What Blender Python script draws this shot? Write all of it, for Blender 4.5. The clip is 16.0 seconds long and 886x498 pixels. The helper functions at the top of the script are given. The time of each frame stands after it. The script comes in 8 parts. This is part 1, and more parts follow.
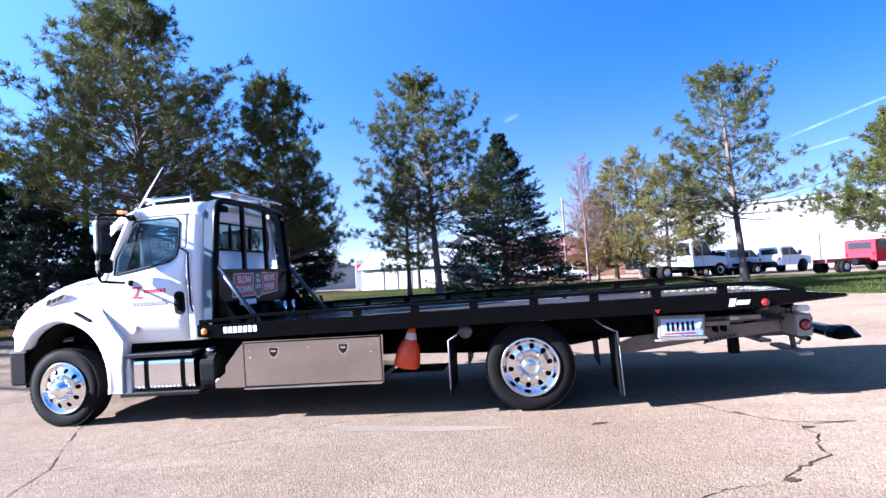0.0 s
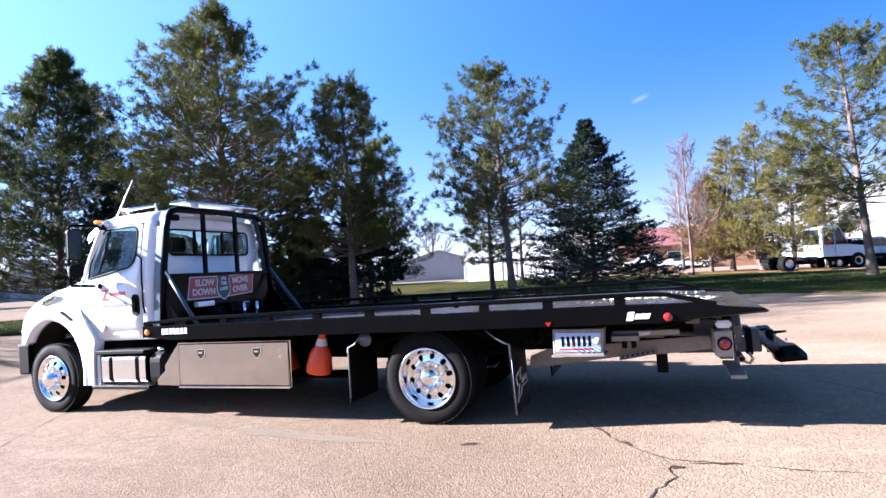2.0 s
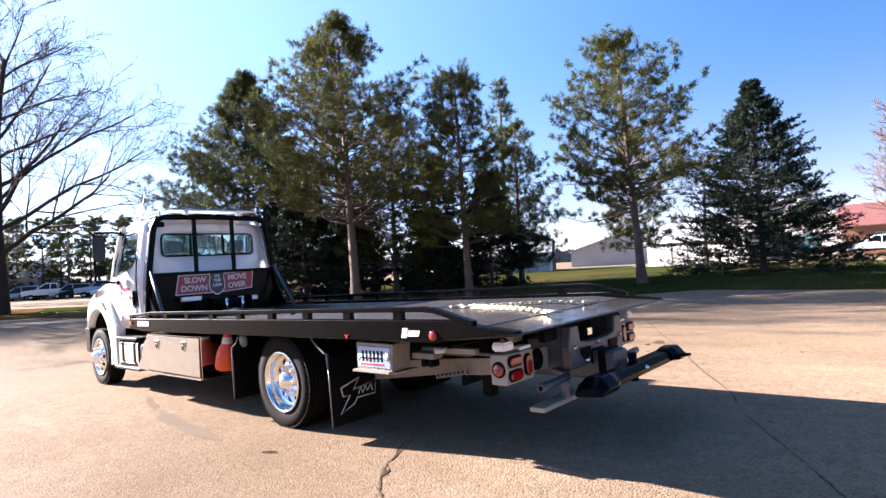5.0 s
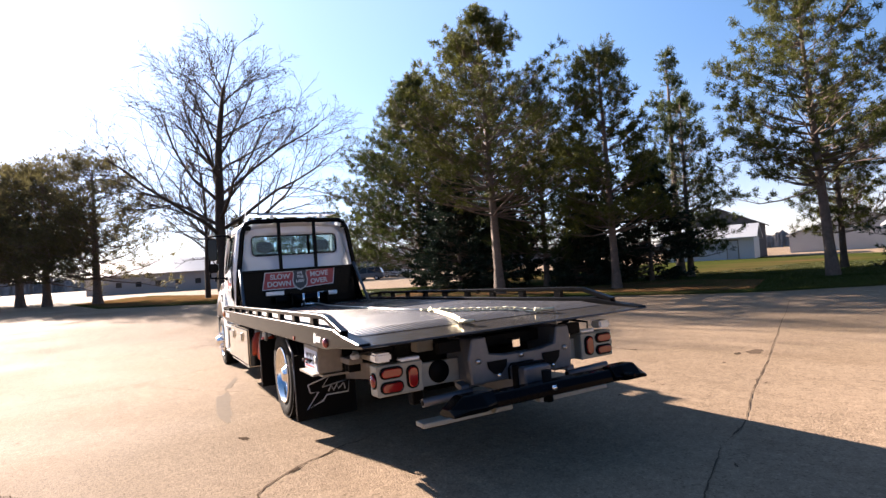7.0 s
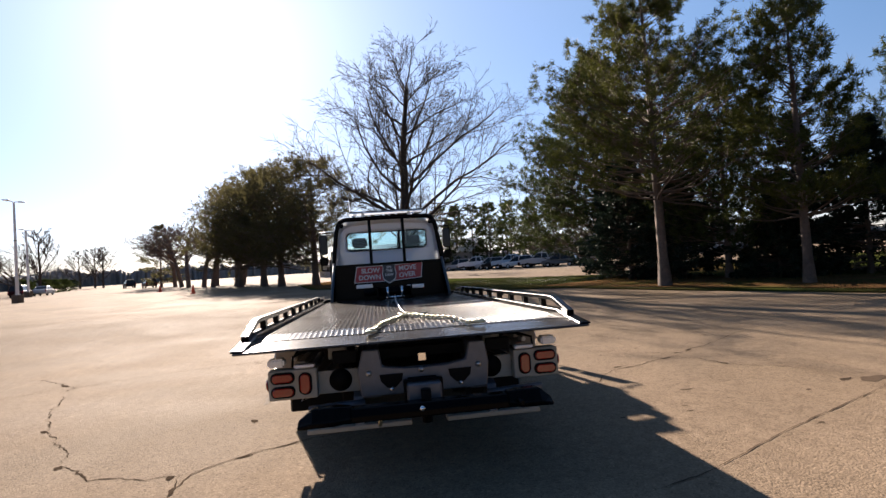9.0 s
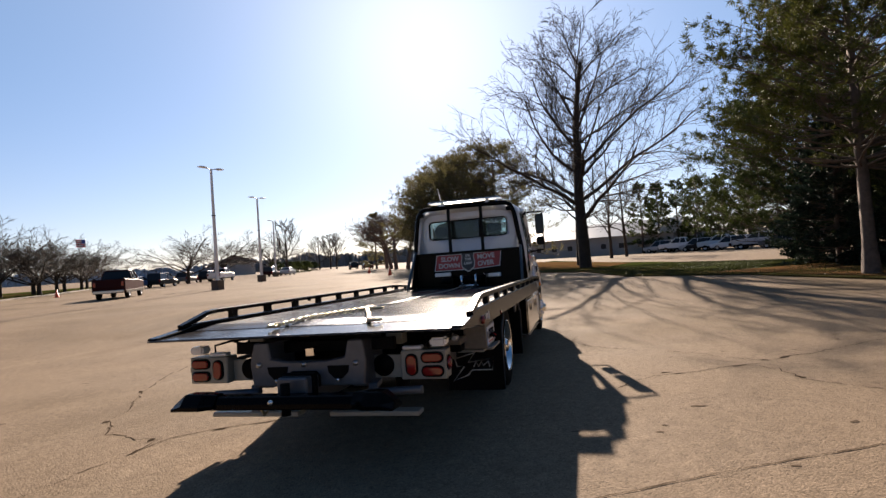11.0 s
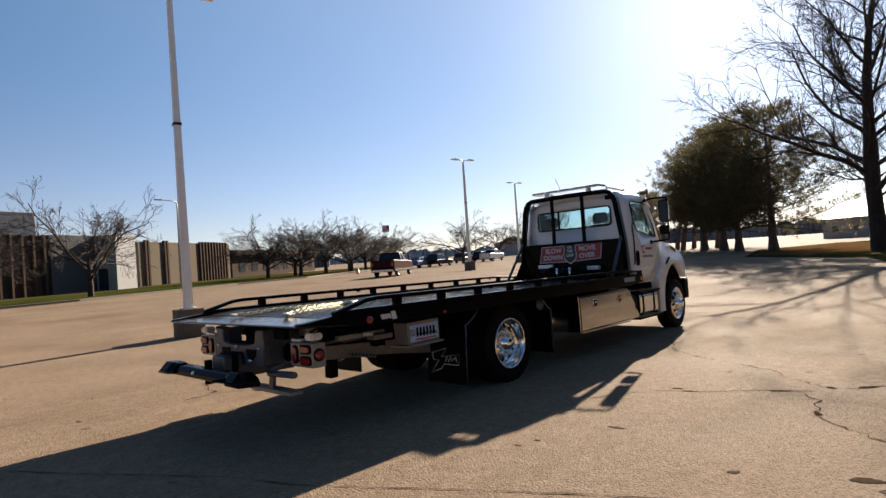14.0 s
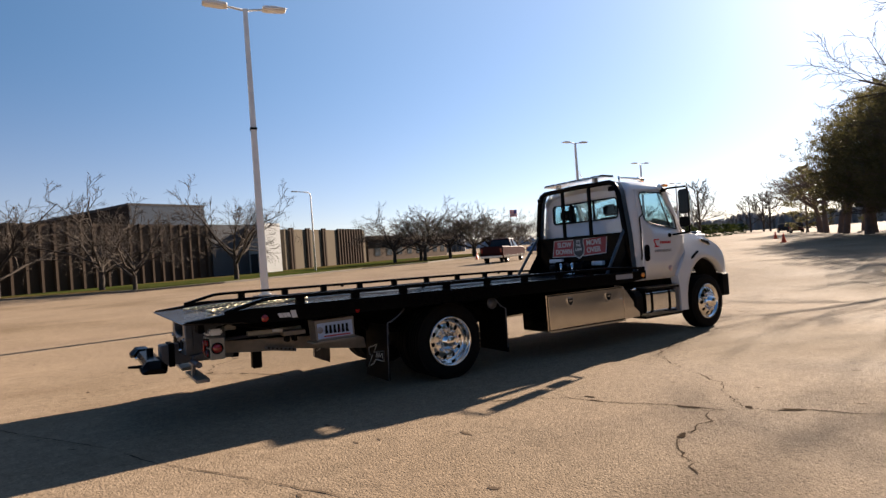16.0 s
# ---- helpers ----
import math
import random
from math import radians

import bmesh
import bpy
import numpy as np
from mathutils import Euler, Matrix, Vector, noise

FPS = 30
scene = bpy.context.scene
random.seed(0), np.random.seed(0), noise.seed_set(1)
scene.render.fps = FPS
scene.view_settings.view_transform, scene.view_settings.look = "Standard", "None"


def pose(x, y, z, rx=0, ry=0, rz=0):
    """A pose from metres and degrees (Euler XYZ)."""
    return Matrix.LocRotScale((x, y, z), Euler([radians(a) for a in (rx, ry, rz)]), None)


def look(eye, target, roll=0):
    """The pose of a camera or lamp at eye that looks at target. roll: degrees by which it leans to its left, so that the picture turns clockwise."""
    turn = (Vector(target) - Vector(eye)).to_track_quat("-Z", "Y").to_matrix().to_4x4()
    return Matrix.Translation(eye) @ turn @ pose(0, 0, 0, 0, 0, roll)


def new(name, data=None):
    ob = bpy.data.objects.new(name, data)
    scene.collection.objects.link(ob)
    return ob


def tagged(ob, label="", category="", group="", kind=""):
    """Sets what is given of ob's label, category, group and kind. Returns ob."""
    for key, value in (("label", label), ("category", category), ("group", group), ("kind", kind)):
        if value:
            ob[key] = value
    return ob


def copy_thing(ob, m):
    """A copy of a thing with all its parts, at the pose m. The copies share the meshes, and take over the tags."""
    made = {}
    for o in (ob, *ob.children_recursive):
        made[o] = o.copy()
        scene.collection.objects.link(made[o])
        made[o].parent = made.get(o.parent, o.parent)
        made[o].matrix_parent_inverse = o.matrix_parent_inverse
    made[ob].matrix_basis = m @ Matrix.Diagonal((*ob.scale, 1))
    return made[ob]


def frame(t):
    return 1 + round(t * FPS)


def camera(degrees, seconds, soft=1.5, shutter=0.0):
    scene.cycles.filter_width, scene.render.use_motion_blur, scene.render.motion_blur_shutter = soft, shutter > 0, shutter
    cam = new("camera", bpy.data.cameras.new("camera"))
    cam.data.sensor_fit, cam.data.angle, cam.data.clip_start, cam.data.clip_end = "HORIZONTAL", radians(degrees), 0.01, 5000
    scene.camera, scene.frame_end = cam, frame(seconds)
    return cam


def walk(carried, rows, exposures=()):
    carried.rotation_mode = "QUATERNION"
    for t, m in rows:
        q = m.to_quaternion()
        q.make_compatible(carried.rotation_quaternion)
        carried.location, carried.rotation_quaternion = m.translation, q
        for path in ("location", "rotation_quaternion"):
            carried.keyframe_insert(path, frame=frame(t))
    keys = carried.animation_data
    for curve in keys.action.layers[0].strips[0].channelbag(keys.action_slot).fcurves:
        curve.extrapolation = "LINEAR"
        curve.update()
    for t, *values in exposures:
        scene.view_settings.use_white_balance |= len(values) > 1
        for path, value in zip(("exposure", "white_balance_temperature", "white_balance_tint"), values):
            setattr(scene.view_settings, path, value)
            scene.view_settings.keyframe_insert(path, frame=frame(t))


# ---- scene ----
cam = camera(76.6, 16.0, soft=1.45)
PATH = [
    (0, (0.064, -7.081, 1.502), (-0.245, -5.107, 1.587), -4.2),
    (0.5, (0.668, -6.989, 1.502), (0.264, -5.032, 1.584), -4.3),
    (1, (1.204, -6.763, 1.511), (0.71, -4.827, 1.59), -4.3),
    (1.5, (1.763, -6.579, 1.511), (1.157, -4.674, 1.591), -4.3),
    (2, (2.273, -6.272, 1.507), (1.538, -4.414, 1.588), -4.3),
    (2.5, (2.793, -6.051, 1.501), (1.96, -4.234, 1.583), -4.4),
    (3, (3.277, -5.705, 1.498), (2.305, -3.959, 1.58), -4.3),
    (3.2, (3.471, -5.573, 1.485), (2.456, -3.852, 1.567), -4.3),
    (5.3, (5.34, -3.995, 1.464), (3.935, -2.574, 1.54), -4.5),
    (5.5, (5.506, -3.834, 1.46), (4.049, -2.466, 1.538), -4.6),
    (6, (5.829, -3.369, 1.457), (4.239, -2.158, 1.536), -4.5),
    (6.5, (6.114, -2.915, 1.443), (4.442, -1.822, 1.526), -4.5),
    (7, (6.389, -2.401, 1.447), (4.624, -1.464, 1.531), -4.6),
    (7.5, (6.538, -1.892, 1.455), (4.704, -1.098, 1.539), -4.5),
    (8, (6.735, -1.33, 1.462), (4.835, -0.708, 1.545), -4.5),
    (8.5, (6.843, -0.734, 1.463), (4.891, -0.306, 1.547), -4.3),
    (9, (6.966, -0.193, 1.471), (4.982, 0.038, 1.555), -4.1),
    (9.5, (6.939, 0.375, 1.472), (4.941, 0.393, 1.556), -4.1),
    (10, (6.94, 0.952, 1.465), (4.95, 0.777, 1.548), -4.1),
    (10.2, (6.877, 1.212, 1.443), (4.895, 0.959, 1.523), -4.1),
    (12.3, (6.403, 3.623, 1.411), (4.592, 2.777, 1.481), -3.9),
    (12.5, (6.288, 3.831, 1.417), (4.508, 2.921, 1.487), -3.9),
    (13, (6.068, 4.38, 1.414), (4.386, 3.299, 1.485), -3.8),
    (13.5, (5.768, 4.869, 1.419), (4.2, 3.628, 1.486), -3.7),
    (14, (5.446, 5.321, 1.423), (3.989, 3.952, 1.49), -3.6),
    (14.5, (5.083, 5.805, 1.432), (3.711, 4.352, 1.49), -3.6),
    (15, (4.699, 6.235, 1.448), (3.413, 4.704, 1.501), -3.5),
    (15.5, (4.238, 6.693, 1.458), (3.073, 5.068, 1.504), -3.4),
    (16, (3.699, 7.018, 1.464), (2.625, 5.332, 1.504), -3.5),
]

LEVEL = pose(0, 0, 0, 0.56, -1.08, 0)          # the paved apron under the truck slopes a little
walk(cam, [(t, LEVEL @ look(eye, target, roll)) for t, eye, target, roll in PATH],
     exposures=[(0.0, 3.02, 4950, 20), (3.0, 3.16, 5650, 22), (5.5, 3.08, 6400, 22), (7.0, 2.76, 6850, 21), (9.0, 2.04, 6900, 18), (10.2, 1.86, 7000, 18), (12.5, 1.72, 7150, 16), (14.0, 1.85, 7150, 16), (16.0, 2.08, 7150, 16)])

# ---- sky and sun ----
SUN_AZ, SUN_EL = -165.0, 22.5                   # degrees from +x towards +y; height
world = bpy.data.worlds.new("sky")
scene.world = world
world.use_nodes = True
wn = world.node_tree.nodes
wl = world.node_tree.links
sky = wn.new("ShaderNodeTexSky")
sky.sky_type = "NISHITA"
sky.sun_disc = False
sky.sun_elevation = radians(SUN_EL)
sky.sun_rotation = radians(90 - SUN_AZ)
sky.altitude, sky.air_density, sky.dust_density, sky.ozone_density = 300, 0.95, 0.20, 5.0
wn["Background"].inputs["Strength"].default_value = 0.050
vivid = wn.new("ShaderNodeHueSaturation")
vivid.inputs["Saturation"].default_value, vivid.inputs["Hue"].default_value, vivid.inputs["Value"].default_value = 1.18, 0.500, 0.45
wl.new(sky.outputs["Color"], vivid.inputs["Color"])
# thin high haze that pales the sky broadly towards the sun
sun_way = Vector((math.cos(radians(SUN_AZ)) * math.cos(radians(SUN_EL)), math.sin(radians(SUN_AZ)) * math.cos(radians(SUN_EL)), math.sin(radians(SUN_EL))))
heaven = wn.new("ShaderNodeTexCoord")
toward = wn.new("ShaderNodeVectorMath")
toward.operation, toward.inputs[1].default_value = "DOT_PRODUCT", sun_way
wl.new(heaven.outputs["Generated"], toward.inputs[0])
half = wn.new("ShaderNodeMath")
half.operation, half.inputs[1].default_value, half.inputs[2].default_value = "MULTIPLY_ADD", 0.5, 0.5
wl.new(toward.outputs["Value"], half.inputs[0])
veiled = vivid.outputs["Color"]
for power, tone in ((2.2, (0.70, 1.46, 2.36)), (6.0, (1.15, 0.85, 0.55)), (70.0, (2.0, 2.0, 2.0))):
    lobe = wn.new("ShaderNodeMath")
    lobe.operation, lobe.inputs[1].default_value = "POWER", power
    wl.new(half.outputs[0], lobe.inputs[0])
    haze = wn.new("ShaderNodeMix")
    haze.data_type, haze.blend_type, haze.clamp_factor, haze.clamp_result = "RGBA", "ADD", False, False
    wl.new(lobe.outputs[0], haze.inputs["Factor"])
    wl.new(veiled, haze.inputs[6])
    haze.inputs[7].default_value = (*tone, 1)
    veiled = haze.outputs[2]
# warm dust low over the horizon
updown = wn.new("ShaderNodeSeparateXYZ")
wl.new(heaven.outputs["Generated"], updown.inputs[0])
low_sky = wn.new("ShaderNodeMapRange")
low_sky.inputs["From Min"].default_value, low_sky.inputs["From Max"].default_value = 0.0, 0.42
low_sky.inputs["To Min"].default_value, low_sky.inputs["To Max"].default_value = 1.0, 0.0
wl.new(updown.outputs["Z"], low_sky.inputs["Value"])
dusty = wn.new("ShaderNodeMath")
dusty.operation, dusty.inputs[1].default_value = "POWER", 2.5
wl.new(low_sky.outputs[0], dusty.inputs[0])
dust = wn.new("ShaderNodeMix")
dust.data_type, dust.blend_type, dust.clamp_factor, dust.clamp_result = "RGBA", "ADD", False, False
wl.new(dusty.outputs[0], dust.inputs["Factor"])
wl.new(veiled, dust.inputs[6])
dust.inputs[7].default_value = (1.50, 0.75, 0.45, 1)
wl.new(dust.outputs[2], wn["Background"].inputs["Color"])
sun_data = bpy.data.lights.new("sun", "SUN")
sun_data.energy, sun_data.angle, sun_data.color = 5.0, radians(0.53), (1.0, 0.91, 0.78)
sun = new("sun", sun_data)
sun.matrix_world = look(sun_way * 50, (0, 0, 0))

# ---- materials ----


def material(name, colour, rough=0.6, metal=0.0, vary=0.15, fine=40.0, coarse=2.0, bump=0.0, bump_scale=80.0, island=0.0, stain=None, stain_at=0.62, coat=0.0, alpha_two=None, spec=0.5):
    """A procedural surface: colour varied at two scales, roughness too, with fine relief."""
    m = bpy.data.materials.new(name)
    m.use_nodes = True
    n, l = m.node_tree.nodes, m.node_tree.links
    p = n["Principled BSDF"]
    p.inputs["Metallic"].default_value = metal
    p.inputs["Coat Weight"].default_value = coat
    p.inputs["Specular IOR Level"].default_value = spec
    co = n.new("ShaderNodeTexCoord")
    a = n.new("ShaderNodeTexNoise")
    a.inputs["Scale"].default_value, a.inputs["Detail"].default_value = fine, 4
    b = n.new("ShaderNodeTexNoise")
    b.inputs["Scale"].default_value, b.inputs["Detail"].default_value = coarse, 5
    for t in (a, b):
        l.new(co.outputs["Object"], t.inputs["Vector"])
    mean = n.new("ShaderNodeMath")
    mean.operation = "ADD"
    l.new(a.outputs["Fac"], mean.inputs[0])
    l.new(b.outputs["Fac"], mean.inputs[1])
    fac = mean.outputs[0]
    if island:
        g = n.new("ShaderNodeNewGeometry")
        mul = n.new("ShaderNodeMath")
        mul.operation = "MULTIPLY_ADD"
        l.new(g.outputs["Random Per Island"], mul.inputs[0])
        mul.inputs[1].default_value = island
        l.new(fac, mul.inputs[2])
        fac = mul.outputs[0]
    ramp = n.new("ShaderNodeMapRange")
    ramp.inputs["From Min"].default_value, ramp.inputs["From Max"].default_value = 0.6, 1.4 + island
    l.new(fac, ramp.inputs["Value"])
    mix = n.new("ShaderNodeMix")
    mix.data_type = "RGBA"
    dark = [c * (1 - vary) for c in colour]
    light = list(alpha_two) if alpha_two else [min(1, c * (1 + vary)) for c in colour]
    mix.inputs[6].default_value = (*dark, 1)
    mix.inputs[7].default_value = (*light, 1)
    l.new(ramp.outputs["Result"], mix.inputs["Factor"])
    out = mix.outputs[2]
    if stain:
        s = n.new("ShaderNodeTexNoise")
        s.inputs["Scale"].default_value, s.inputs["Detail"].default_value = coarse * 0.37, 6
        l.new(co.outputs["Object"], s.inputs["Vector"])
        sr = n.new("ShaderNodeMapRange")
        sr.inputs["From Min"].default_value, sr.inputs["From Max"].default_value = stain_at - 0.1, stain_at + 0.12
        l.new(s.outputs["Fac"], sr.inputs["Value"])
        smix = n.new("ShaderNodeMix")
        smix.data_type = "RGBA"
        smix.inputs[7].default_value = (*stain, 1)
        l.new(sr.outputs["Result"], smix.inputs["Factor"])
        l.new(out, smix.inputs[6])
        out = smix.outputs[2]
    l.new(out, p.inputs["Base Color"])
    rr = n.new("ShaderNodeMapRange")
    rr.inputs["To Min"].default_value, rr.inputs["To Max"].default_value = max(0.02, rough * 0.8), min(1, rough * 1.2)
    l.new(b.outputs["Fac"], rr.inputs["Value"])
    l.new(rr.outputs["Result"], p.inputs["Roughness"])
    if bump:
        k = n.new("ShaderNodeTexNoise")
        k.inputs["Scale"].default_value, k.inputs["Detail"].default_value = bump_scale, 3
        l.new(co.outputs["Object"], k.inputs["Vector"])
        u = n.new("ShaderNodeBump")
        u.inputs["Strength"].default_value, u.inputs["Distance"].default_value = bump, 0.01
        l.new(k.outputs["Fac"], u.inputs["Height"])
        l.new(u.outputs["Normal"], p.inputs["Normal"])
    return m


def leaf_material(name, dark, light, coarse=0.7, through_light=0.3):
    m = material(name, dark, 0.55, vary=0.3, fine=6, coarse=coarse, island=0.6, alpha_two=light, spec=0.08)
    n, l = m.node_tree.nodes, m.node_tree.links
    p, o = n["Principled BSDF"], n["Material Output"]
    t = n.new("ShaderNodeBsdfTranslucent")
    l.new(p.inputs["Base Color"].links[0].from_socket, t.inputs["Color"])
    x = n.new("ShaderNodeMixShader")
    x.inputs[0].default_value = through_light
    l.new(p.outputs[0], x.inputs[1])
    l.new(t.outputs[0], x.inputs[2])
    l.new(x.outputs[0], o.inputs["Surface"])
    return m


def glass_material(name, tint, rough=0.02, clear=0.75):
    m = bpy.data.materials.new(name)
    m.use_nodes = True
    n, l = m.node_tree.nodes, m.node_tree.links
    o = n["Material Output"]
    n.remove(n["Principled BSDF"])
    g = n.new("ShaderNodeBsdfGlossy")
    g.inputs["Roughness"].default_value = rough
    t = n.new("ShaderNodeBsdfTransparent")
    t.inputs["Color"].default_value = (*[c * clear for c in tint], 1)
    w = n.new("ShaderNodeLayerWeight")
    w.inputs["Blend"].default_value = 0.5
    five = n.new("ShaderNodeMath")
    five.operation, five.inputs[1].default_value = "POWER", 5.0
    l.new(w.outputs["Facing"], five.inputs[0])
    f = n.new("ShaderNodeMath")
    f.operation, f.inputs[1].default_value, f.inputs[2].default_value = "MULTIPLY_ADD", 0.9, 0.03
    l.new(five.outputs[0], f.inputs[0])
    x = n.new("ShaderNodeMixShader")
    l.new(f.outputs[0], x.inputs[0])
    l.new(t.outputs[0], x.inputs[1])
    l.new(g.outputs[0], x.inputs[2])
    l.new(x.outputs[0], o.inputs["Surface"])
    return m


def concrete_material():
    """Old exposed-aggregate concrete: tan paste, small stones, stains and worn light patches."""
    m = material("concrete_apron", (0.195, 0.144, 0.100), 0.90, vary=0.20, fine=9, coarse=0.5, bump=0.7, bump_scale=70, stain=(0.136, 0.098, 0.063), stain_at=0.60, spec=0.03)
    n, l = m.node_tree.nodes, m.node_tree.links
    p = n["Principled BSDF"]
    p.inputs["Diffuse Roughness"].default_value = 0.20
    base = p.inputs["Base Color"].links[0].from_socket
    co = n.new("ShaderNodeTexCoord")
    out, height = base, None
    for scale, dark, pale in ((55, 0.70, 1.20), (120, 0.72, 1.18)):
        v = n.new("ShaderNodeTexVoronoi")
        v.inputs["Scale"].default_value = scale
        l.new(co.outputs["Object"], v.inputs["Vector"])
        sep = n.new("ShaderNodeSeparateColor")
        l.new(v.outputs["Color"], sep.inputs[0])
        r = n.new("ShaderNodeValToRGB")
        r.color_ramp.interpolation = "LINEAR"
        e = r.color_ramp.elements
        e[0].position, e[0].color = 0.0, (dark, dark, dark * 0.97, 1)
        e[1].position, e[1].color = 1.0, (pale, pale, pale, 1)
        for at, c in ((0.14, 0.90), (0.82, 1.04)):
            k = e.new(at)
            k.color = (c, c, c, 1)
        l.new(sep.outputs[0], r.inputs["Fac"])
        mul = n.new("ShaderNodeMix")
        mul.data_type, mul.blend_type = "RGBA", "MULTIPLY"
        mul.inputs["Factor"].default_value = 1
        mul.clamp_result = False
        l.new(out, mul.inputs[6])
        l.new(r.outputs["Color"], mul.inputs[7])
        out = mul.outputs[2]
        height = height or v.outputs["Distance"]
    # pale scuffs drawn out by traffic, and scattered small pits
    for turn, stretch, scale, lo, hi, tone in ((35, 6.0, 1.1, 0.56, 0.74, (1.24, 1.26, 1.28)), (-20, 3.5, 0.7, 0.54, 0.72, (0.84, 0.82, 0.80)), (0, 1.0, 7.0, 0.68, 0.76, (0.72, 0.70, 0.68))):
        mp = n.new("ShaderNodeMapping")
        mp.inputs["Rotation"].default_value = (0, 0, radians(turn))
        mp.inputs["Scale"].default_value = (1 / stretch, 1, 1)
        l.new(co.outputs["Object"], mp.inputs["Vector"])
        s = n.new("ShaderNodeTexNoise")
        s.inputs["Scale"].default_value, s.inputs["Detail"].default_value, s.inputs["Roughness"].default_value = scale, 7, 0.62
        l.new(mp.outputs["Vector"], s.inputs["Vector"])
        r = n.new("ShaderNodeMapRange")
        r.inputs["From Min"].default_value, r.inputs["From Max"].default_value = lo, hi
        l.new(s.outputs["Fac"], r.inputs["Value"])
        mul = n.new("ShaderNodeMix")
        mul.data_type, mul.blend_type, mul.clamp_result = "RGBA", "MULTIPLY", False
        l.new(r.outputs["Result"], mul.inputs["Factor"])
        l.new(out, mul.inputs[6])
        mul.inputs[7].default_value = (*tone, 1)
        out = mul.outputs[2]
    l.new(out, p.inputs["Base Color"])
    old = p.inputs["Normal"].links[0].from_node
    u = n.new("ShaderNodeBump")
    u.invert = True
    u.inputs["Strength"].default_value, u.inputs["Distance"].default_value = 0.7, 0.004
    l.new(height, u.inputs["Height"])
    l.new(old.outputs["Normal"], u.inputs["Normal"])
    l.new(u.outputs["Normal"], p.inputs["Normal"])
    return m


CONCRETE = concrete_material()
CRACK = material("crack_filler", (0.045, 0.033, 0.024), 0.95, vary=0.4, spec=0.0)
JOINT = material("joint_sealant", (0.075, 0.055, 0.040), 0.95, vary=0.3, spec=0.0)
PATCH = material("pale_patch", (0.190, 0.148, 0.106), 0.85, spec=0.02, vary=0.12, fine=20, coarse=3)
PATCH.node_tree.nodes["Principled BSDF"].inputs["Diffuse Roughness"].default_value = 0.55
GRASS = material("grass", (0.020, 0.032, 0.007), 0.95, spec=0.0, vary=0.4, fine=14, coarse=0.25, alpha_two=(0.046, 0.053, 0.015), bump=0.8, bump_scale=60, stain=(0.070, 0.045, 0.021), stain_at=0.58)
BLADE = leaf_material("grass_blades", (0.022, 0.038, 0.008), (0.062, 0.072, 0.02), coarse=0.3, through_light=0.12)
LITTER = material("needle_litter", (0.092, 0.051, 0.024), 0.95, spec=0.0, vary=0.45, fine=25, coarse=1.5, bump=0.6, bump_scale=50, stain=(0.054, 0.054, 0.016), stain_at=0.6)
BARK = material("pine_bark", (0.100, 0.076, 0.062), 0.9, vary=0.4, fine=9, coarse=2, bump=0.9, bump_scale=14, spec=0.15)
OAK_BARK = material("grey_bark", (0.046, 0.037, 0.031), 0.95, vary=0.4, fine=12, coarse=2, bump=0.9, bump_scale=16, spec=0.1)
PINE = leaf_material("pine_needles", (0.018, 0.031, 0.008), (0.112, 0.115, 0.026))
PINE_DARK = leaf_material("white_pine_needles", (0.013, 0.026, 0.009), (0.075, 0.092, 0.026))
SPRUCE = leaf_material("spruce_needles", (0.007, 0.016, 0.012), (0.029, 0.045, 0.029), through_light=0.2)
# needles of the row, lightened in colour to stand for glare against the sun
ROW_PINE = leaf_material("haze_tinted_needles", (0.042, 0.041, 0.019), (0.130, 0.115, 0.050), through_light=0.5)
LARCH = leaf_material("yellowing_needles", (0.060, 0.068, 0.014), (0.190, 0.155, 0.036))
RED_TWIG = material("reddish_twigs", (0.108, 0.067, 0.054), 0.85, vary=0.3, fine=10)
# row twigs, brown-grey lightened with painted sun haze
ROW_BARK = material("haze_tinted_twigs", (0.113, 0.084, 0.071), 0.95, vary=0.3, fine=12, coarse=2, spec=0.1)
RUST = leaf_material("russet_needles", (0.070, 0.043, 0.013), (0.183, 0.102, 0.032))
WHITE_WALL = material("white_metal_siding", (0.398, 0.398, 0.392), 0.7, vary=0.06, coarse=0.4, spec=0.08)
# grey siding with the shade on house and bay painted into its dark tone
SHADE_GREY = material("shaded_grey_siding", (0.060, 0.062, 0.068), 0.8, vary=0.12, coarse=0.5, spec=0.03)
GREY_WALL = material("grey_siding", (0.33, 0.33, 0.325), 0.75, vary=0.1, coarse=0.5, spec=0.05)
PALE_ROOF = material("pale_metal_roof", (0.333, 0.339, 0.344), 0.4, vary=0.08, coarse=0.4, metal=0.2)
DARK_ROOF = material("dark_shingle_roof", (0.070, 0.065, 0.065), 0.9, vary=0.25, fine=6, spec=0.05)
RED_ROOF = material("red_shingle_roof", (0.129, 0.045, 0.040), 0.8, vary=0.2, fine=6)
BRICK = material("orange_brick", (0.177, 0.086, 0.045), 0.85, vary=0.22, fine=9)
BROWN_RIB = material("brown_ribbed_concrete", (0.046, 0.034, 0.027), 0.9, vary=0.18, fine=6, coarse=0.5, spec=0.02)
TAN_RIB = material("tan_ribbed_concrete", (0.100, 0.082, 0.062), 0.9, vary=0.12, fine=6, coarse=0.5, spec=0.02)
DARK_GLASS = material("dark_window_glass", (0.03, 0.035, 0.04), 0.08, vary=0.2, coarse=0.5)
POLE_WHITE = material("white_painted_steel", (0.66, 0.65, 0.64), 0.45, vary=0.08, fine=8, coarse=1)
BASE_CONCRETE = material("grey_brown_concrete_base", (0.092, 0.070, 0.054), 0.9, vary=0.3, fine=15, coarse=3, bump=0.6)
KERB = material("kerb_concrete", (0.135, 0.112, 0.088), 0.9, vary=0.15, fine=15, coarse=2)
